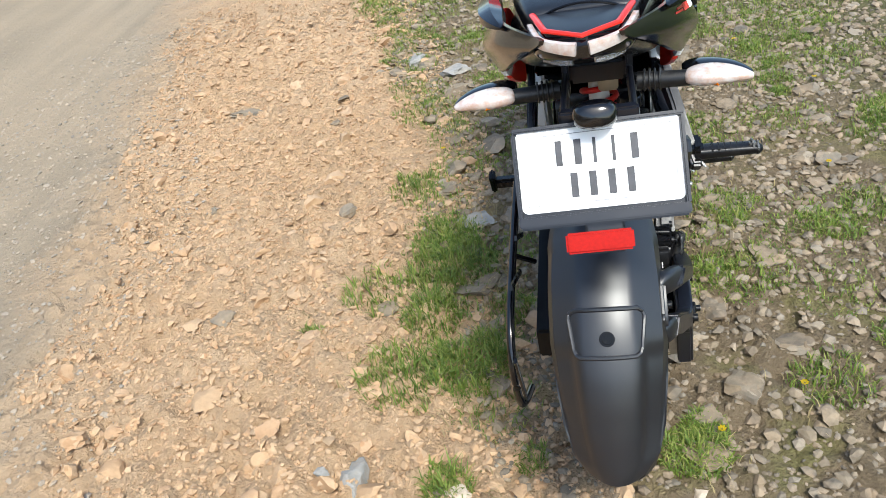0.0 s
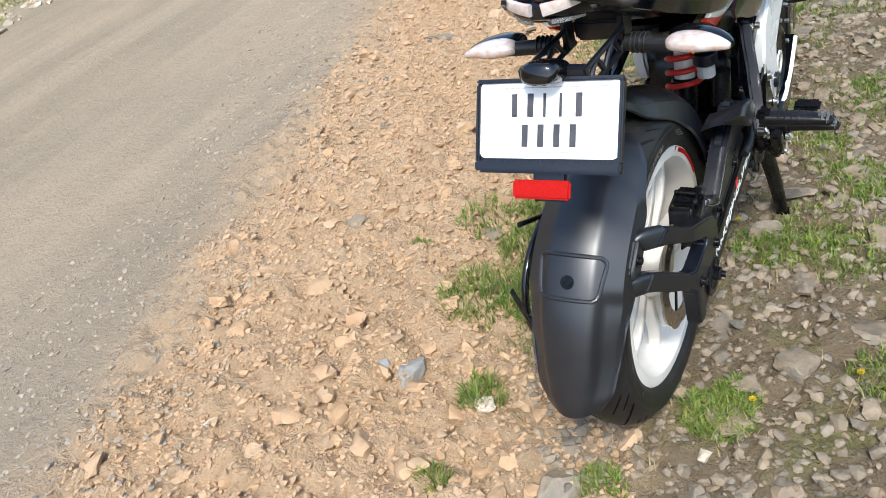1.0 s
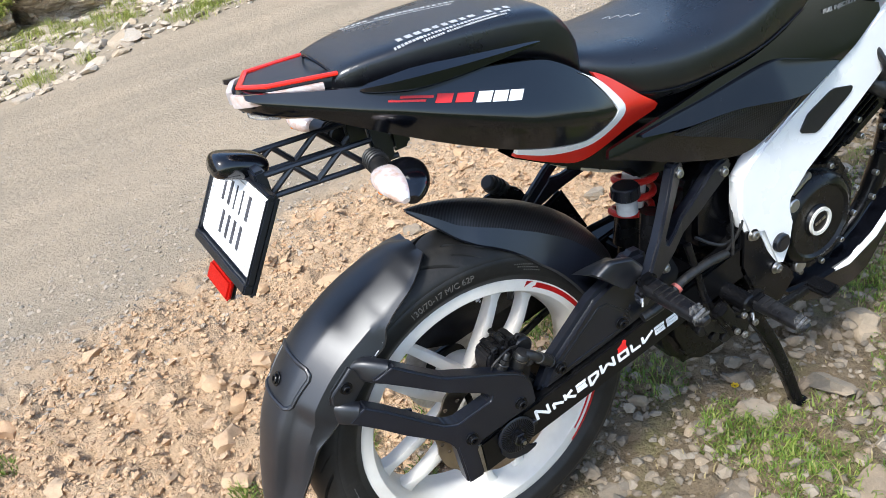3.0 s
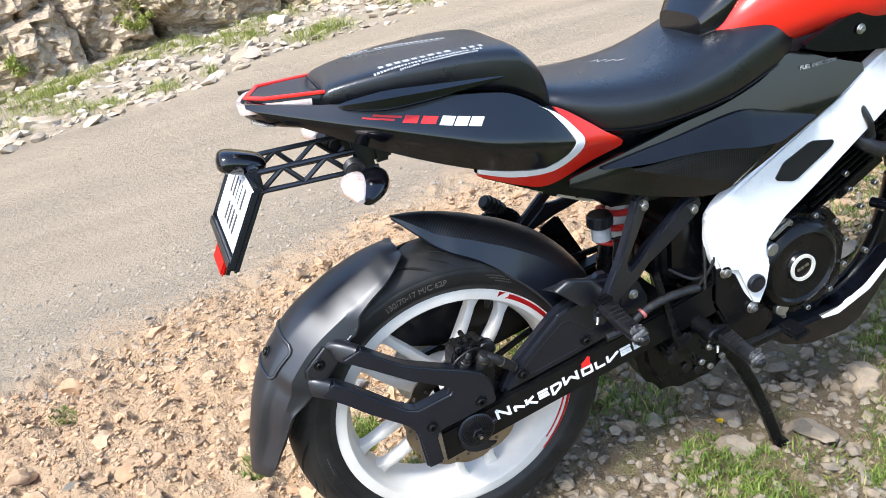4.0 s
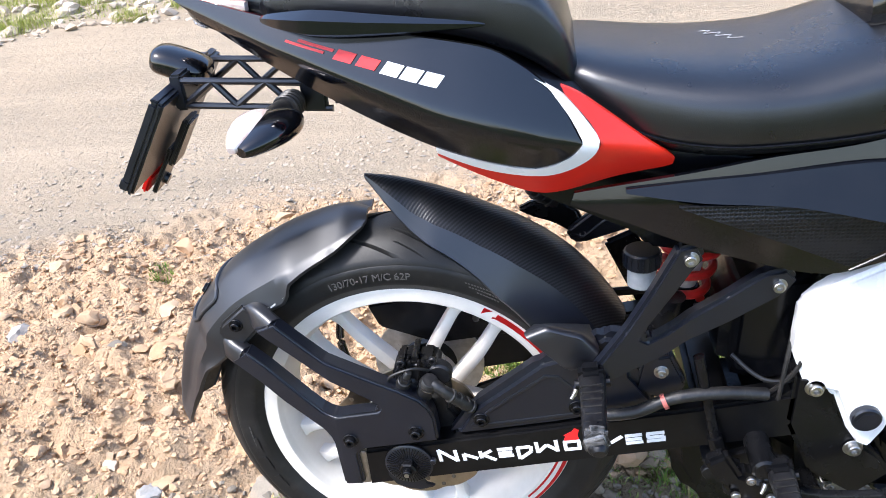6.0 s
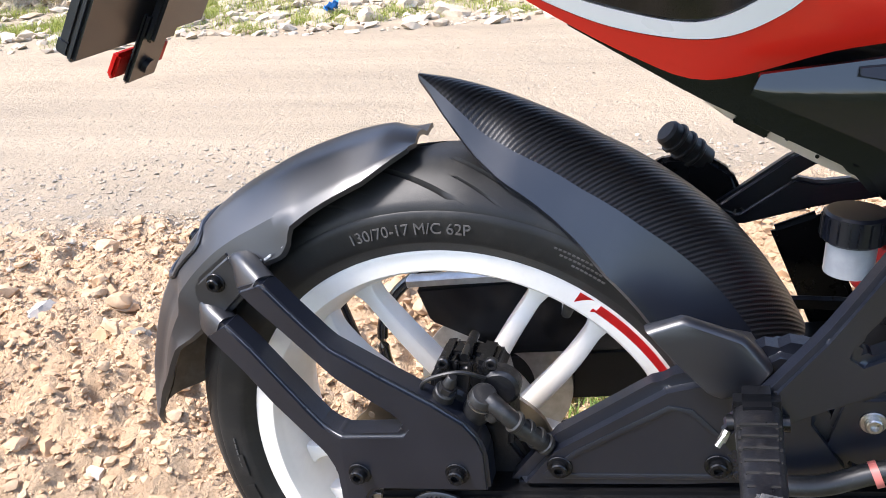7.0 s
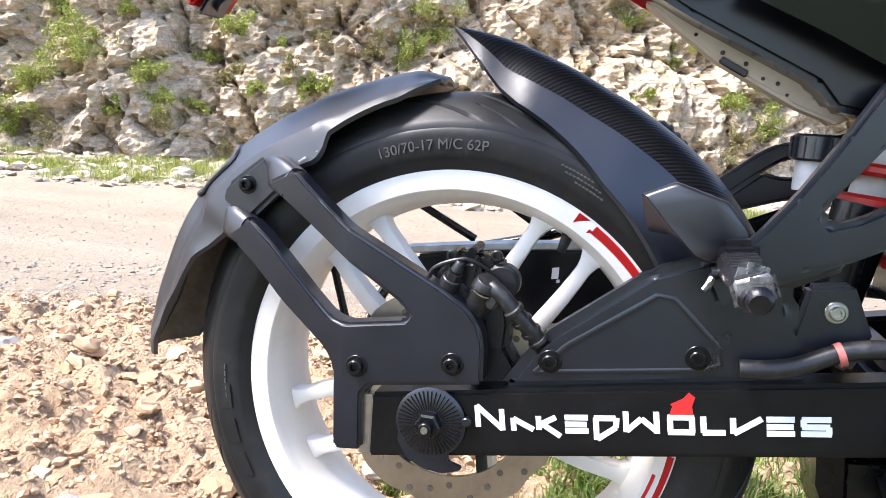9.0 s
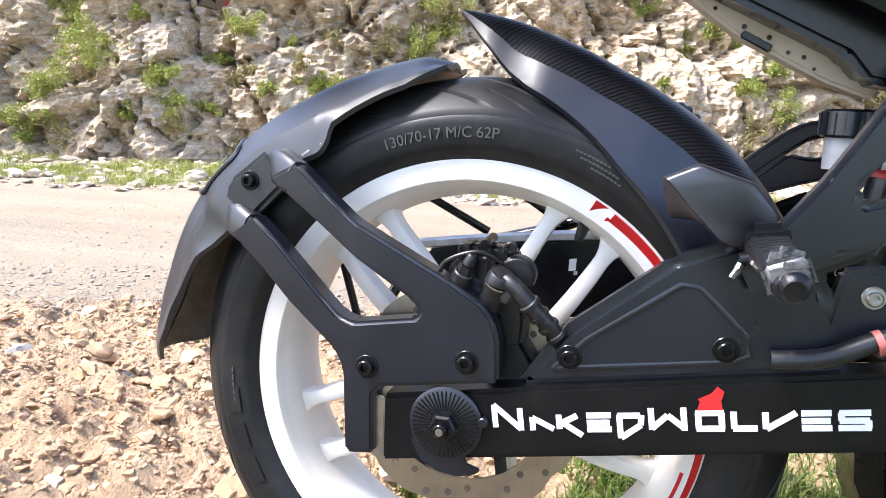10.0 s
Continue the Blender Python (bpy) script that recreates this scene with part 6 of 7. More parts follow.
# tail lamp: red-lined V over clear lenses
lampb = part("tail_lamp", body(smooth_stations([(-0.214, 0.012, 0.905, 0.922), (-0.200, 0.042, 0.898, 0.928), (-0.170, 0.062, 0.885, 0.930), (-0.12, 0.070, 0.870, 0.925)], 16), 0.6, 28), M_BLACK_GLOSS, bike, "black tail lamp housing with clear lenses and red lining")
for s in (-1, 1):
    part("reflector", sweep([(s * 0.008, -0.2170, 0.919), (s * 0.030, -0.2090, 0.921), (s * 0.053, -0.190, 0.923), (s * 0.069, -0.120, 0.917)], 0.004, lambda f: 0.0085 - 0.003 * f, 14, 10, 0.3), M_LAMP_SILVER, lampb, "silvered clear lamp reflector")
    part("lower_lens", sweep([(s * 0.014, -0.206, 0.901), (s * 0.032, -0.198, 0.900), (s * 0.050, -0.178, 0.898)], 0.003, 0.0065, 10, 10, 0.5), M_LENS, lampb, "smoked lower lens")
vee = [(-0.066, -0.098, 0.926), (-0.046, -0.182, 0.934), (0.0, -0.205, 0.931), (0.046, -0.182, 0.934), (0.066, -0.098, 0.926)]
part("red_surround", sweep(vee, 0.0048, 0.0030, seg=8, straight=True), M_RED, lampb, "red V-shaped surround")
part("tail_top", body([(-0.206, 0.006, 0.920, 0.9305), (-0.195, 0.024, 0.918, 0.932), (-0.183, 0.045, 0.915, 0.9335), (-0.14, 0.055, 0.912, 0.931), (-0.10, 0.064, 0.905, 0.927), (-0.085, 0.066, 0.90, 0.918)], 0.25, 32), M_FENDER, lampb)

# plate carrier: two lattice arms, holder, plate, lamp and reflector
carrier = part("plate_carrier", join(*[cyl(a, b, 0.0042, seg=8) for s in (-0.032, 0.058) for a, b in (
    ((s, -0.232, 0.836), (s, -0.075, 0.826)), ((s, -0.232, 0.806), (s, -0.045, 0.792)), ((s, -0.225, 0.806), (s, -0.185, 0.833)), ((s, -0.185, 0.833), (s, -0.160, 0.802)), ((s, -0.160, 0.802), (s, -0.12, 0.829)), ((s, -0.12, 0.829), (s, -0.09, 0.796)), ((s, -0.09, 0.796), (s, -0.05, 0.826)))],
    block((0.013, -0.228, 0.822), (0.10, 0.016, 0.044), 0.003), block((0.013, -0.035, 0.812), (0.085, 0.030, 0.035), 0.006), block((-0.032, -0.065, 0.828), (0.010, 0.030, 0.075), 0.003), block((0.058, -0.065, 0.828), (0.010, 0.030, 0.075), 0.003)), M_BLACK_MATT, bike, "black lattice plate carrier")
PL = Matrix(((1, 0, 0, 0.0095), (0, 1, 0, 0), (0, 0, 1, 0), (0, 0, 0, 1))) @ pose(0, -0.2665, 0.783, -33, 0, 2.5)
holder = part("plate_holder", lay(block((0, 0.006, -0.009), (0.214, 0.009, 0.130), 0.003), PL), M_BLACK_MATT, bike, "black plastic plate holder")
for c, sz in (((0, -0.001, 0.054), (0.214, 0.010, 0.006)), ((-0.1045, -0.001, -0.004), (0.006, 0.010, 0.110)), ((0.1045, -0.001, -0.004), (0.006, 0.010, 0.110)), ((0, -0.002, -0.064), (0.214, 0.012, 0.014))):
    part("holder_lip", lay(block(c, sz, 0.002), PL), M_BLACK_MATT, holder)



def rounded(w, h, r, y0, y1, n=6):
    pts = []
    for cx, cz, a0 in ((w / 2 - r, h / 2 - r, 0), (-w / 2 + r, h / 2 - r, 90), (-w / 2 + r, -h / 2 + r, 180), (w / 2 - r, -h / 2 + r, 270)):
        pts += [(cx + r * math.cos(radians(a0 + 90 * k / n)), cz + r * math.sin(radians(a0 + 90 * k / n))) for k in range(n + 1)]
    return loft([[Vector((x, y, z)) for x, z in pts] for y in (y0, y1)])


plate = part("number_plate", lay(rounded(0.2040, 0.106, 0.009, 0.002, -0.001), PL), M_PLATE, holder, "white number plate with two rows of dark bars")
lines = [((-0.094, 0.044), (0.094, 0.044)), ((0.094, 0.044), (0.094, -0.044)), ((0.094, -0.044), (-0.094, -0.044)), ((-0.094, -0.044), (-0.094, 0.044))]


def on_plate(bm):
    for v in bm.verts:
        v.co = Vector((v.co.x, -0.0012 - v.co.z, v.co.y))
    return lay(bm, PL)


part("plate_line", on_plate(strokes(lines, 0.0010, 0.0005)), M_GREY_PRINT, holder)
for k, w in ((0, 0.008), (1, 0.009), (2, 0.004), (3, 0.004), (4, 0.009)):
    part("plate_bar", on_plate(slab([(-0.053 + 0.0235 * k, -0.053 + 0.0235 * k + w, 0.004, 0.036)], 0, 0.0)), M_INK, holder)
for k in range(4):
    part("plate_bar", on_plate(slab([(-0.037 + 0.0235 * k, -0.037 + 0.0235 * k + 0.009, -0.037, -0.006)], 0, 0.0)), M_INK, holder)
part("plate_lamp", lay(sweep([(0.0, 0.026, 0.066), (0.0, 0.004, 0.066), (0.0, -0.020, 0.062), (0.0, -0.046, 0.056)], lambda f: 0.0275 * (1 - (2 * abs(f - 0.5)) ** 5) ** 0.5 + 0.001, lambda f: 0.0165 * (1 - (2 * abs(f - 0.5)) ** 5) ** 0.5 + 0.001, 28, 20, 0.75, up=(0, 0, 1)), PL), M_BLACK_GLOSS, bike, "glossy black plate lamp")
part("plate_reflector", lay(join(block((-0.008, 0.006, -0.096), (0.086, 0.008, 0.027), 0.003)), PL), M_REFLECTOR, bike, "red rear reflector")
part("reflector_stay", lay(join(block((0.0, 0.016, -0.075), (0.05, 0.006, 0.075), 0.003), block((0.0, 0.022, -0.03), (0.04, 0.01, 0.07), 0.003), cyl((0, 0.014, -0.095), (0, 0.024, -0.095), 0.008, seg=14)), PL), M_BLACK_MATT, bike, "black reflector stay")


def indicator(sx, yaw):
    m = Matrix.Translation((0.013 + sx * 0.055, -0.085, 0.808)) @ Matrix.Diagonal((sx, 1, 1, 1)) @ pose(0, 0, 0, 0, 0, yaw)
    ob = part("turn_signal", lay(join(sweep([(0.0, 0, 0), (0.03, -0.002, 0), (0.075, -0.006, 0.002)], lambda f: 0.013 - 0.002 * f, None, 12, 14), *[cyl((0.008 + 0.007 * k, 0, 0), (0.011 + 0.007 * k, 0, 0), 0.016, seg=18, bev=0.001) for k in range(4)]), m), M_HOSE, bike, "black-stemmed turn signal with a clear lens")
    part("shell", lay(sweep([(0.062, 0.010, 0.001), (0.085, 0.013, 0.002), (0.120, 0.011, 0.001), (0.150, 0.000, -0.003)], lambda f: 0.006 + 0.022 * math.sin(math.pi * (0.20 + 0.78 * f ** 0.9)), lambda f: 0.005 + 0.0105 * math.sin(math.pi * (0.18 + 0.80 * f ** 0.9)), 26, 18, 0.85), m), M_BLACK_GLOSS, ob)
    part("lens", lay(sweep([(0.066, -0.005, 0.004), (0.090, -0.008, 0.006), (0.124, -0.009, 0.005), (0.152, -0.009, 0.000)], lambda f: 0.003 + 0.018 * math.sin(math.pi * (0.16 + 0.82 * f ** 0.9)), lambda f: 0.003 + 0.0100 * math.sin(math.pi * (0.16 + 0.82 * f ** 0.9)), 26, 18, 0.85), m), M_LAMP_SILVER, ob, "ribbed clear lens")
    part("bulb", lay(cyl((0.100, -0.020, 0.0), (0.108, -0.0245, 0.0), 0.005, 0.004, 12), m), M_ORANGE, ob)


indicator(1, -6)
indicator(-1, -6)


# ---- stones, clods, grass and shrubs ----
rng = random.Random(7)


def rock_mesh(name, seed, flat, rough, sub=2, cuts=11, near=0.32, crumbly=0.0):
    r = random.Random(seed)
    bm = bmesh.new()
    bmesh.ops.create_icosphere(bm, subdivisions=sub, radius=1.0)
    planes = [(Vector((r.gauss(0, 1), r.gauss(0, 1), r.gauss(0, 1))).normalized(), r.uniform(near, near + 0.48)) for _ in range(cuts)]
    for v in bm.verts:
        p = v.co.copy() * (r.uniform(0.75, 1.15) if sub == 0 else 1)
        for n, d in planes:
            e = p.dot(n) - d
            if e > 0:
                p -= n * e
        q = p.normalized()
        p += q * rough * noise.noise(p * 2.5 + Vector((seed, 0, 0)))
        if crumbly:
            p += q * crumbly * (noise.noise(q * 5.0 + Vector((0, seed, 0))) + 0.6 * noise.noise(q * 11.0 + Vector((0, 0, seed))))
        v.co = Vector((p.x, p.y * r.uniform(0.98, 1.0), p.z * flat))
    me = bpy.data.meshes.new(name)
    bm.to_mesh(me)
    bm.free()
    return me


def rock_bits(me):
    return [tuple(v.co) for v in me.vertices], [tuple(p.vertices) for p in me.polygons]


def scatter(name, label, category, material, shapes, placed, kind="stuff", smooth=False):
    """Many small pieces in one mesh: (x, y, size, flatness) each, half sunk into the ground."""
    verts, faces = [], []
    for x, y, s in placed:
        vs, fs = shapes[rng.randrange(len(shapes))]
        a = rng.uniform(0, 6.283)
        ca, sa = math.cos(a), math.sin(a)
        sx, sy, sz = s * rng.uniform(0.7, 1.3), s * rng.uniform(0.7, 1.3), s * rng.uniform(0.55, 1.0)
        tx = rng.uniform(-0.35, 0.35)
        z0 = ground_z(x, y) + sz * 0.18
        k = len(verts)
        for vx, vy, vz in vs:
            vx, vy, vz = vx * sx, vy * sy, vz * sz
            vz, vy = vz + tx * vy, vy
            verts.append((x + ca * vx - sa * vy, y + sa * vx + ca * vy, z0 + vz))
        faces += [tuple(i + k for i in f) for f in fs]
    me = bpy.data.meshes.new(name)
    me.from_pydata(verts, [], faces)
    me.polygons.foreach_set("use_smooth", [smooth] * len(me.polygons))
    if smooth:
        me.set_sharp_from_angle(angle=radians(34))
    me.materials.append(material)
    return tagged(new(name, me), label, category, kind=kind)


shards = [rock_bits(rock_mesh("bit", 20 + k, 0.62, 0.10, 1, 9, 0.36)) for k in range(14)]
lumps = [rock_bits(rock_mesh("bit", 140 + k, 0.8, 0.40, 1, 9, 0.34, 0.25)) for k in range(14)]
big_lumps = [rock_bits(rock_mesh("bit", 240 + k, 0.75, 0.30, 2, 9, 0.32, 0.22)) for k in range(10)]
crumbs = [rock_bits(rock_mesh("bit", 160 + k, 0.9, 0.1, 0, 3, 0.6)) for k in range(8)]
pebbles = [rock_bits(rock_mesh("bit", 180 + k, 0.72, 0.18, 1, 8, 0.44)) for k in range(12)]
chips = [rock_bits(rock_mesh("bit", 40 + k, 0.65, 0.05, 0)) for k in range(8)]


def size_of(lo, hi, p=2.6):
    return lo + (hi - lo) * rng.random() ** p


def field(n, x0, x1, y0, y1, keep, lo, hi, p=2.6):
    out = []
    while len(out) < n:
        x, y = rng.uniform(x0, x1), rng.uniform(y0, y1)
        if keep(x, y):
            out.append((x, y, size_of(lo, hi, p)))
    return out


verge = lambda x, y: 0.05 + 0.15 * noise.noise((x * 2, y * 2, 5)) < across(x, y) < 1.35 + 0.2 * noise.noise((x * 2, y * 2, 9))
stony = lambda x, y: across(x, y) < 0.25 + 0.2 * noise.noise((x * 2, y * 2, 5))
roadk = lambda x, y: 1.2 + 0.25 * noise.noise((x * 1.5, y * 1.5, 2)) < across(x, y) < 4.9
scatter("earth_clods", "crumbled tan earth clods and pebbles on the verge", "clods", M_CLOD, lumps, field(15500, -2.3, 0.5, -1.6, 3.0, verge, 0.004, 0.017, 2.4), smooth=True)
scatter("earth_lumps", "larger crumbly lumps of tan earth on the verge", "clods", M_CLOD, big_lumps, field(560, -2.2, 0.4, -1.5, 2.8, verge, 0.012, 0.040, 2.2), smooth=True)
scatter("earth_crumbs", "fine tan earth crumbs on the verge", "crumbs", M_CLOD, crumbs, field(34000, -2.4, 0.5, -1.7, 3.2, verge, 0.002, 0.0075, 2.0))
scatter("gravel", "mixed grey and tan gravel on thin soil", "gravel", M_STONE, pebbles, field(14000, -1.1, 1.25, -0.7, 3.0, stony, 0.005, 0.021, 2.0))
scatter("fine_gravel", "fine grey and tan gravel between the stones", "gravel", M_STONE, chips, field(9000, -1.2, 1.2, -0.9, 2.8, stony, 0.003, 0.010, 1.8))
scatter("road_grit", "loose grit on the unpaved road", "grit", M_GRIT, chips, field(12000, -4.2, -0.6, -3.0, 3.5, roadk, 0.0022, 0.009, 2.6))
edgek = lambda x, y: 1.05 + 0.25 * noise.noise((x * 1.5, y * 1.5, 2)) < across(x, y) < 2.1 + 0.5 * noise.noise((x, y, 3))
scatter("road_gravel", "fine grey gravel along the edge of the unpaved road", "gravel", M_GRIT, chips, field(7000, -2.9, -0.5, -2.2, 3.0, edgek, 0.0035, 0.015, 2.4))
rubk = lambda x, y: 4.75 + 0.35 * noise.noise((x, y, 4)) < across(x, y) < 6.6
scatter("rubble", "grey and tan broken rubble at the foot of the rock face", "rubble", M_RUBBLE, shards, field(5200, -8.5, -2.0, -9.0, 5.0, rubk, 0.012, 0.085, 2.6))

# stones that can be told apart
shapes = [rock_mesh("stone", 70 + k, 0.7, 0.16, 3, 12, 0.40, 0.05) for k in range(7)]
clod_shapes = [rock_mesh("stone", 90 + k, 0.8, 0.30, 3, 10, 0.32, 0.16) for k in range(7)]


def stone(x, y, s, material, label, yaw=0.0, flat=1.0, group="stones on the verge", name="stone", long=1.2):
    me = (clod_shapes if material == M_CLOD else shapes)[int(abs(x * 31 + y * 17) * 10) % 7].copy()
    me.polygons.foreach_set("use_smooth", [True] * len(me.polygons))
    me.set_sharp_from_angle(angle=radians(22))
    me.materials.append(material)
    ob = new(name, me)
    ob.matrix_basis = pose(x, y, ground_z(x, y) + s * 0.16 * flat, rng.uniform(-14, 14), rng.uniform(-14, 14), yaw) @ Matrix.Diagonal((s * long, s, s * flat, 1))
    return tagged(ob, label, "stone", group)


stone(-0.54, -0.145, 0.036, M_BLUESTONE, "blue-grey slate lump on the tan earth", 100, 1.1, long=1.6)
stone(-0.955, -0.435, 0.036, M_PALESTONE, "flat pale quartz stone on the earth", 20, 0.6)
stone(-0.605, -0.155, 0.016, M_BLUESTONE, "small blue-grey chip of slate", 0, 0.6)
stone(-1.43, 1.665, 0.055, M_STONE, "grey flat stone with a sharp edge", 30, 0.5, long=1.5)
stone(-0.39, 0.785, 0.060, M_BLUESTONE, "long grey stone by the grass", 5, 0.6, long=1.5)
stone(-0.60, 1.93, 0.070, M_BLUESTONE, "blue-grey stone in the grass", 10, 0.7)
stone(-0.80, 2.10, 0.070, M_BLUESTONE, "blue-grey angular stone in the grass", 40, 0.7)
stone(-0.74, 0.235, 0.042, M_CLOD, "split tan earth clod", 0, 0.8)
stone(-0.555, 0.085, 0.036, M_CLOD, "tan earth clod on the verge", 40, 0.9)
stone(-0.32, -0.195, 0.026, M_PALESTONE, "small white stone in the grass", 0, 0.8)
stone(0.142, -0.17, 0.018, M_PALESTONE, "small white stone by the tyre", 0, 0.9)
stone(0.09, 0.20, 0.045, M_STONE, "long flat grey stone", 70, 0.5, long=1.5)
stone(0.235, 0.36, 0.040, M_STONE, "grey stone on gravel", 20, 0.6)
stone(0.39, 0.55, 0.050, M_STONE, "grey slab of stone on gravel", 100, 0.5, long=1.4)
stone(-0.545, -1.11, 0.040, M_BLUESTONE, "grey wedge of rock on the earth", 50, 0.9)
stone(-0.075, -0.56, 0.028, M_BLUESTONE, "flat grey stone on earth", 10, 0.5)
stone(-0.152, -0.685, 0.020, M_PALESTONE, "pale stone on the earth", 60, 1.0)
stone(-0.35, -0.185, 0.022, M_STONE, "grey stone beside the wheel", 0, 0.9)
stone(-0.365, -0.64, 0.030, M_CLOD, "tan clod of earth", 0, 0.9)
stone(-0.385, -0.565, 0.034, M_CLOD, "flat tan clod of earth", 0, 0.7, long=1.4)
stone(-0.05, 0.78, 0.030, M_STONE, "flat pale grey stone", 30, 0.5, long=1.4)
for k in range(48):
    while True:
        x, y = rng.uniform(-1.3, 0.9), rng.uniform(-1.0, 2.6)
        if verge(x, y) and abs(x) > 0.12:
            break
    stone(x, y, size_of(0.014, 0.036, 2.0), M_CLOD if rng.random() < 0.75 else M_STONE, "tan earth clod on the verge", rng.uniform(0, 360), rng.uniform(0.5, 1.0))
for k in range(280):
    while True:
        x, y = rng.uniform(-0.9, 1.0), rng.uniform(-0.4, 2.6)
        if stony(x, y) and (abs(x) > 0.09 or y > 0.3):
            break
    stone(x, y, size_of(0.016, 0.052, 2.0), M_STONE, "grey and tan stone among thin grass", rng.uniform(0, 360), rng.uniform(0.4, 0.8), "stones in the grass")
for k in range(40):
    s, u = rng.uniform(-9, 4), rng.uniform(5.0, 6.4)
    p = ROAD_N * u + Vector((-0.29, 0.957)) * s
    stone(p.x, p.y, rng.uniform(0.06, 0.15), M_RUBBLE, "broken boulder at the foot of the rock face", rng.uniform(0, 360), rng.uniform(0.6, 1.0), "boulders under the rock face", "boulder")


def blades(name, label, material, tufts, kind="stuff"):
    """Grass: tufts of (x, y, radius, count, height)."""
    verts, faces = [], []
    for x, y, rad, n, h in tufts:
        for _ in range(int(n * 1.9)):
            a, d = rng.uniform(0, 6.283), rad * math.sqrt(rng.random())
            px, py = x + d * math.cos(a), y + d * math.sin(a)
            hh = h * rng.uniform(0.45, 1.2) * (1.1 - 0.5 * d / max(rad, 1e-3))
            b = rng.uniform(0, 6.283)
            lean = hh * rng.uniform(0.25, 1.1)
            w = rng.uniform(0.0009, 0.0021)
            cx, cy = math.cos(b), math.sin(b)
            z = ground_z(px, py) - 0.003
            k = len(verts)
            verts += [(px - cy * w, py + cx * w, z), (px + cy * w, py - cx * w, z),
                      (px + cx * lean * 0.4 - cy * w * 0.8, py + cy * lean * 0.4 + cx * w * 0.8, z + hh * 0.65), (px + cx * lean * 0.4 + cy * w * 0.8, py + cy * lean * 0.4 - cx * w * 0.8, z + hh * 0.65),
                      (px + cx * lean, py + cy * lean, z + hh * 0.85)]
            faces += [(k, k + 1, k + 3, k + 2), (k + 2, k + 3, k + 4)]
    me = bpy.data.meshes.new(name)
    me.from_pydata(verts, [], faces)
    me.materials.append(material)
    return tagged(new(name, me), label, "grass", kind=kind)


tufts = [(-0.43, 0.56, 0.13, 900, 0.055), (-0.46, 0.72, 0.10, 500, 0.05), (-0.45, 0.36, 0.09, 420, 0.05), (-0.34, 0.17, 0.10, 560, 0.055), (-0.28, 0.24, 0.06, 200, 0.05), (-0.345, -0.165, 0.055, 200, 0.05), (-0.33, -0.41, 0.035, 90, 0.035), (-0.02, -0.305, 0.05, 130, 0.035),
         (-0.18, -0.09, 0.04, 100, 0.035), (0.142, -0.065, 0.075, 620, 0.035), (0.17, -0.01, 0.05, 240, 0.03), (-0.75, 0.29, 0.03, 60, 0.03), (0.44, 0.12, 0.09, 240, 0.035), (-0.60, 1.0, 0.10, 260, 0.04), (-0.64, 1.53, 0.14, 300, 0.04), (0.15, 0.47, 0.09, 300, 0.03),
         (-0.84, -0.875, 0.035, 60, 0.03), (-0.023, -0.285, 0.04, 80, 0.03), (-0.02, -0.684, 0.04, 70, 0.025), (-0.48, 0.14, 0.12, 420, 0.05), (-0.62, 0.46, 0.10, 200, 0.05), (0.115, 0.48, 0.08, 200, 0.03), (-0.24, 0.39, 0.06, 160, 0.035), (-0.09, 0.47, 0.07, 160, 0.03)]
while len(tufts) < 820:
    x, y = rng.uniform(-1.4, 1.6), 4.2 * rng.random() ** 0.75
    if stony(x, y) and noise.noise((x * 2.6, y * 2.6, 1)) > (-0.1 if y < 1.2 else -0.25) and not (abs(x) < 0.16 and y < 0.95) and (x < 0.3 or rng.random() < 0.8):
        tufts.append((x, y, rng.uniform(0.04, 0.14), rng.randrange(60, 210), rng.uniform(0.014, 0.034)))
blades("grass", "short green grass tufts on the stony verge", M_GRASS, tufts)
dry = [(x + rng.uniform(-0.1, 0.1), y + rng.uniform(-0.1, 0.1), r * 1.2, max(4, n // 14), h * 1.0) for x, y, r, n, h in tufts]
blades("dry_grass", "straw-coloured dry stalks among the grass", M_STRAW, dry)


def flower(x, y):
    bm = bmesh.new()
    z = ground_z(x, y) + 0.022
    for k in range(7):
        a = 6.283 * k / 7
        q = [(0.001, 0), (0.006, -0.003), (0.009, 0.0), (0.006, 0.003)]
        bm.faces.new([bm.verts.new((x + r * math.cos(a) - t * math.sin(a), y + r * math.sin(a) + t * math.cos(a), z + r * 0.35)) for r, t in q])
    bmesh.ops.solidify(bm, geom=bm.faces[:], thickness=0.0006)
    st = cyl((x, y, z - 0.028), (x, y, z), 0.0009, seg=6)
    f = thing("flower", "tiny yellow wild flower in thin grass", "flower", "yellow flowers")
    part("petals", bm, M_FLOWER, f)
    part("stalk", st, M_GRASS, f)


for x, y in ((0.052, 0.550), (0.13, 0.62), (0.38, 0.10), (0.62, 0.95), (-0.55, 1.25), (-0.02, -0.62), (0.20, -0.02), (0.7, 1.5), (0.5, 1.9), (-0.08, 0.95)):
    flower(x, y)


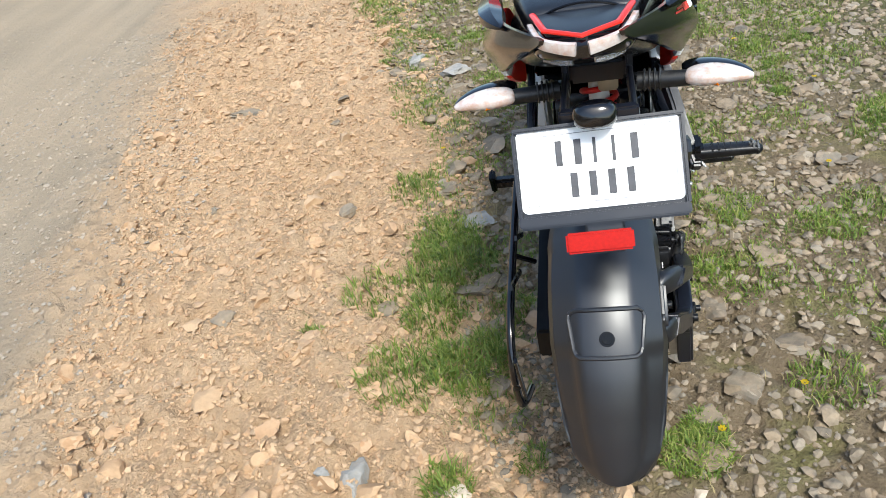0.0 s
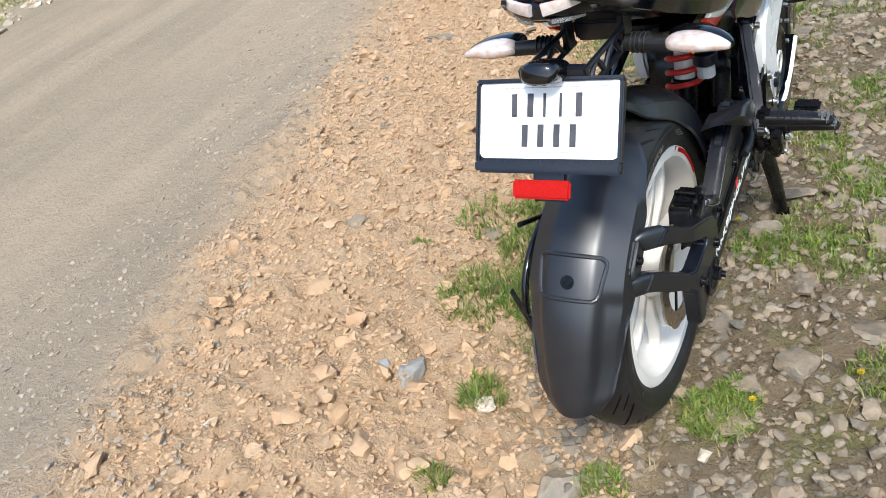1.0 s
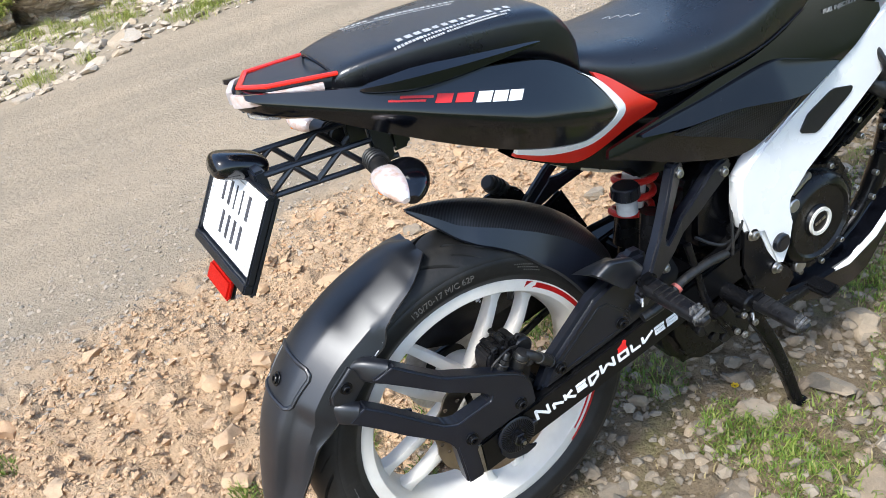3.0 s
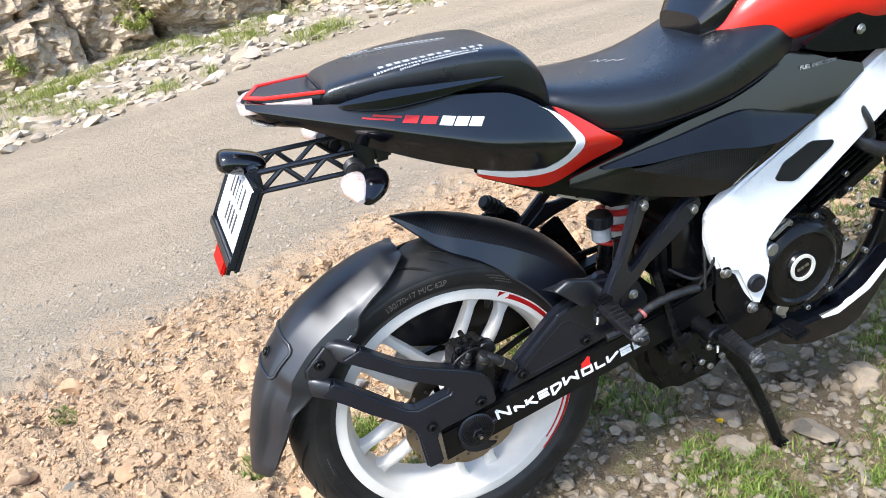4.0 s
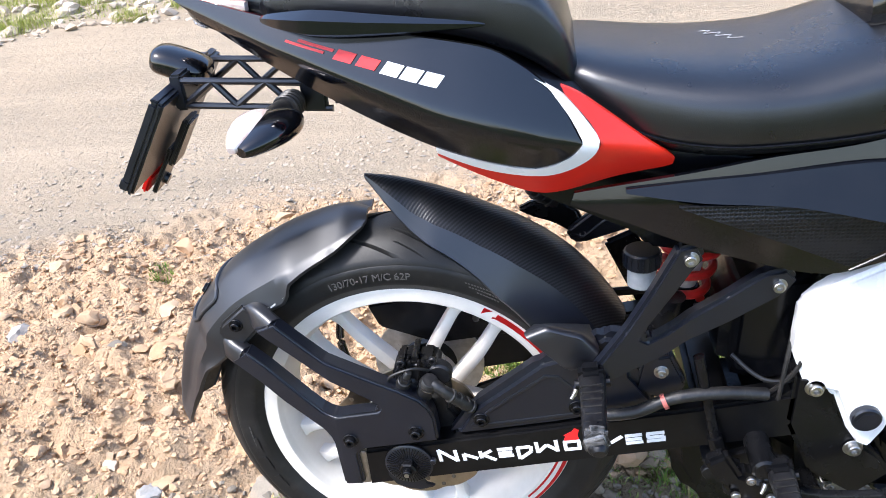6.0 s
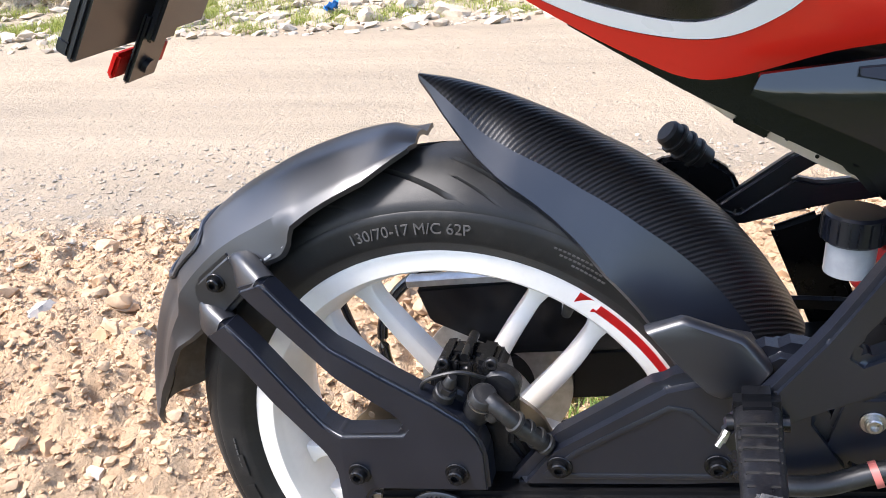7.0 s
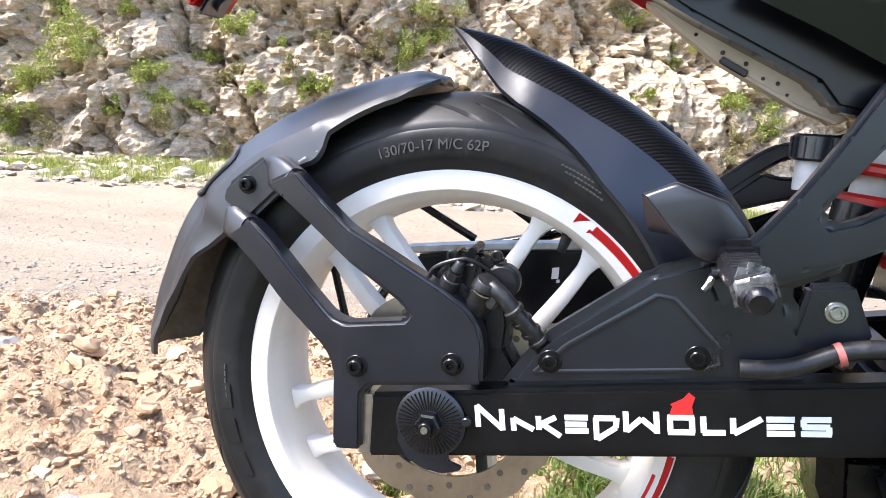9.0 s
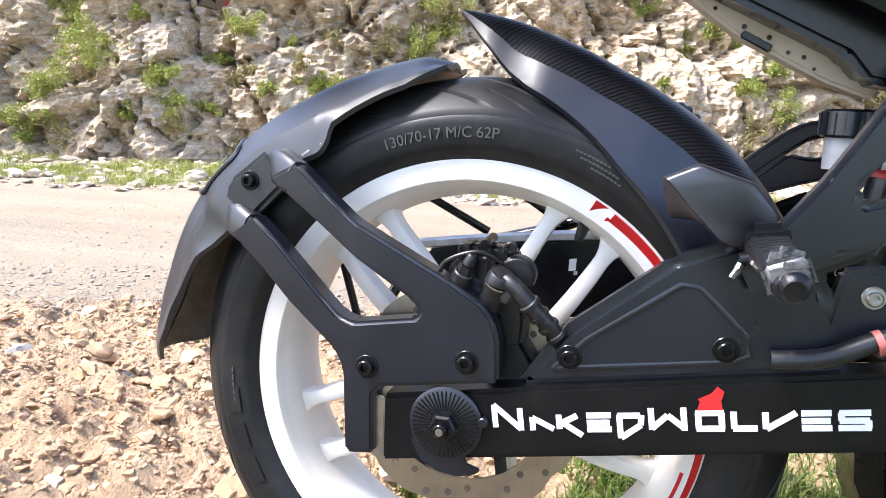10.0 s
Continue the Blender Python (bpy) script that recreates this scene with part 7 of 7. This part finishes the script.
def shrub(name, label, c, size, n, seed, material=None):
    """A low shrub: thin stems and a loose crown of small leaves in uneven clumps."""
    r = random.Random(seed)
    sh = thing(name, label, "shrub", "shrubs on the rock face")
    stems, verts, faces = [], [], []
    clumps = []
    for k in range(11):
        d = Vector((r.gauss(0.25, 0.5), r.gauss(0, 0.75), r.gauss(0.25, 0.55))) * size * 0.72
        clumps.append((c + d, size * r.uniform(0.18, 0.42)))
        stems.append(sweep([c - Vector((0.1, 0, size * 0.4)), c + d * 0.5 + Vector((0, 0, -0.05 * size)), c + d], 0.006, None, 6, 5))
    for k in range(n):
        p, s = clumps[r.randrange(len(clumps))]
        q = p + Vector((r.gauss(0, 1), r.gauss(0, 1), r.gauss(0, 1))) * s * 0.55
        a = Vector((r.gauss(0, 1), r.gauss(0, 1), r.gauss(0.4, 1))).normalized() * r.uniform(0.008, 0.020)
        b = a.cross(Vector((r.gauss(0, 1), r.gauss(0, 1), r.gauss(0, 1)))).normalized() * r.uniform(0.0035, 0.008)
        i = len(verts)
        verts += [q - a, q + b, q + a, q - b]
        faces.append((i, i + 1, i + 2, i + 3))
    me = bpy.data.meshes.new("crown")
    me.from_pydata(verts, [], faces)
    me.materials.append(material or M_BUSH)
    cr = new("crown", me)
    cr.parent = sh
    part("stem", join(*stems), M_STRAW, sh)
    return sh


SPOTS = [(-3.09, 1.08, 0.30), (-1.83, 1.38, 0.17), (-0.12, 1.28, 0.21), (0.06, 1.55, 0.22), (-3.58, 0.68, 0.25), (-3.62, 0.48, 0.18), (-2.48, 0.85, 0.18), (-2.40, 0.63, 0.14), (-2.10, 0.59, 0.11),
         (-1.53, 0.79, 0.08), (2.91, 0.97, 0.17), (3.23, 0.75, 0.15), (3.16, 1.11, 0.16), (2.48, 1.32, 0.14), (2.15, 0.96, 0.10), (-3.65, 0.26, 0.11), (-1.35, 1.23, 0.09), (-3.44, 1.47, 0.20), (-2.78, 1.45, 0.10), (3.36, 1.68, 0.22)]
SPOTS += [(-0.72, 0.42, 0.22), (-0.14, 0.22, 0.18), (1.39, 0.36, 0.14), (-0.99, 0.85, 0.14), (0.28, 0.28, 0.10), (-2.31, 0.43, 0.14), (-0.97, 1.32, 0.12), (-1.04, 0.86, 0.09), (-0.45, 1.27, 0.13), (-1.82, 0.23, 0.11), (2.70, 1.51, 0.09), (-3.3, 0.30, 0.13), (-1.75, 0.95, 0.10), (-2.05, 1.05, 0.12), (-1.2, 1.05, 0.10)]
for k in range(26):
    SPOTS.append((rng.uniform(-5.5, 4.5), rng.uniform(0.15, 2.2), rng.uniform(0.06, 0.13)))
for k in range(40):
    s = rng.choice((rng.uniform(-9, -4.0), rng.uniform(3.8, 8), rng.uniform(-4, 4)))
    SPOTS.append((s, rng.uniform(0.2, 3.6) if abs(s) > 3.7 else rng.uniform(2.0, 3.6), rng.uniform(0.12, 0.32)))
for k, (s, h, size) in enumerate(SPOTS):
    dry = k >= 25 and k % 3 != 0
    c = cliff_point(s, h) + Vector((0.957, 0.29, 0)) * size * 0.25
    shrub("shrub", "dry olive-brown scrub on the rock face" if dry else "loose yellow-green shrub growing from the rock face" if k % 2 else "pale green leafy shrub on a rock ledge", c, size, int((1500 if dry else 2600) * (size / 0.26) ** 1.3), 300 + k, M_DRYBUSH if dry else M_BUSH)
weeds = []
for k in range(420):
    s, u = rng.uniform(-8, 5), rng.uniform(4.9, 6.4)
    p = ROAD_N * u + Vector((-0.29, 0.957)) * s
    if noise.noise((s * 0.8, u, 3)) > -0.1:
        weeds.append((p.x, p.y, rng.uniform(0.08, 0.25), rng.randrange(40, 120), rng.uniform(0.05, 0.13)))
blades("weeds", "green weeds along the foot of the rock face", M_BUSH, weeds)


def litter():
    bm = bmesh.new()
    bmesh.ops.create_grid(bm, x_segments=10, y_segments=8, size=0.5)
    for v in bm.verts:
        v.co = Vector((v.co.x * 0.16, v.co.y * 0.11, 0.04 * noise.noise(v.co * 5) + 0.03))
    bmesh.ops.solidify(bm, geom=bm.faces[:], thickness=0.002)
    ob = part("plastic_litter", bm, M_BLUE_BAG, None, "crumpled blue plastic litter on the rubble", category="litter")
    ob.matrix_basis = pose(-4.85, -2.25, ground_z(-4.85, -2.25) + 0.05, 20, -25, 30)


litter()
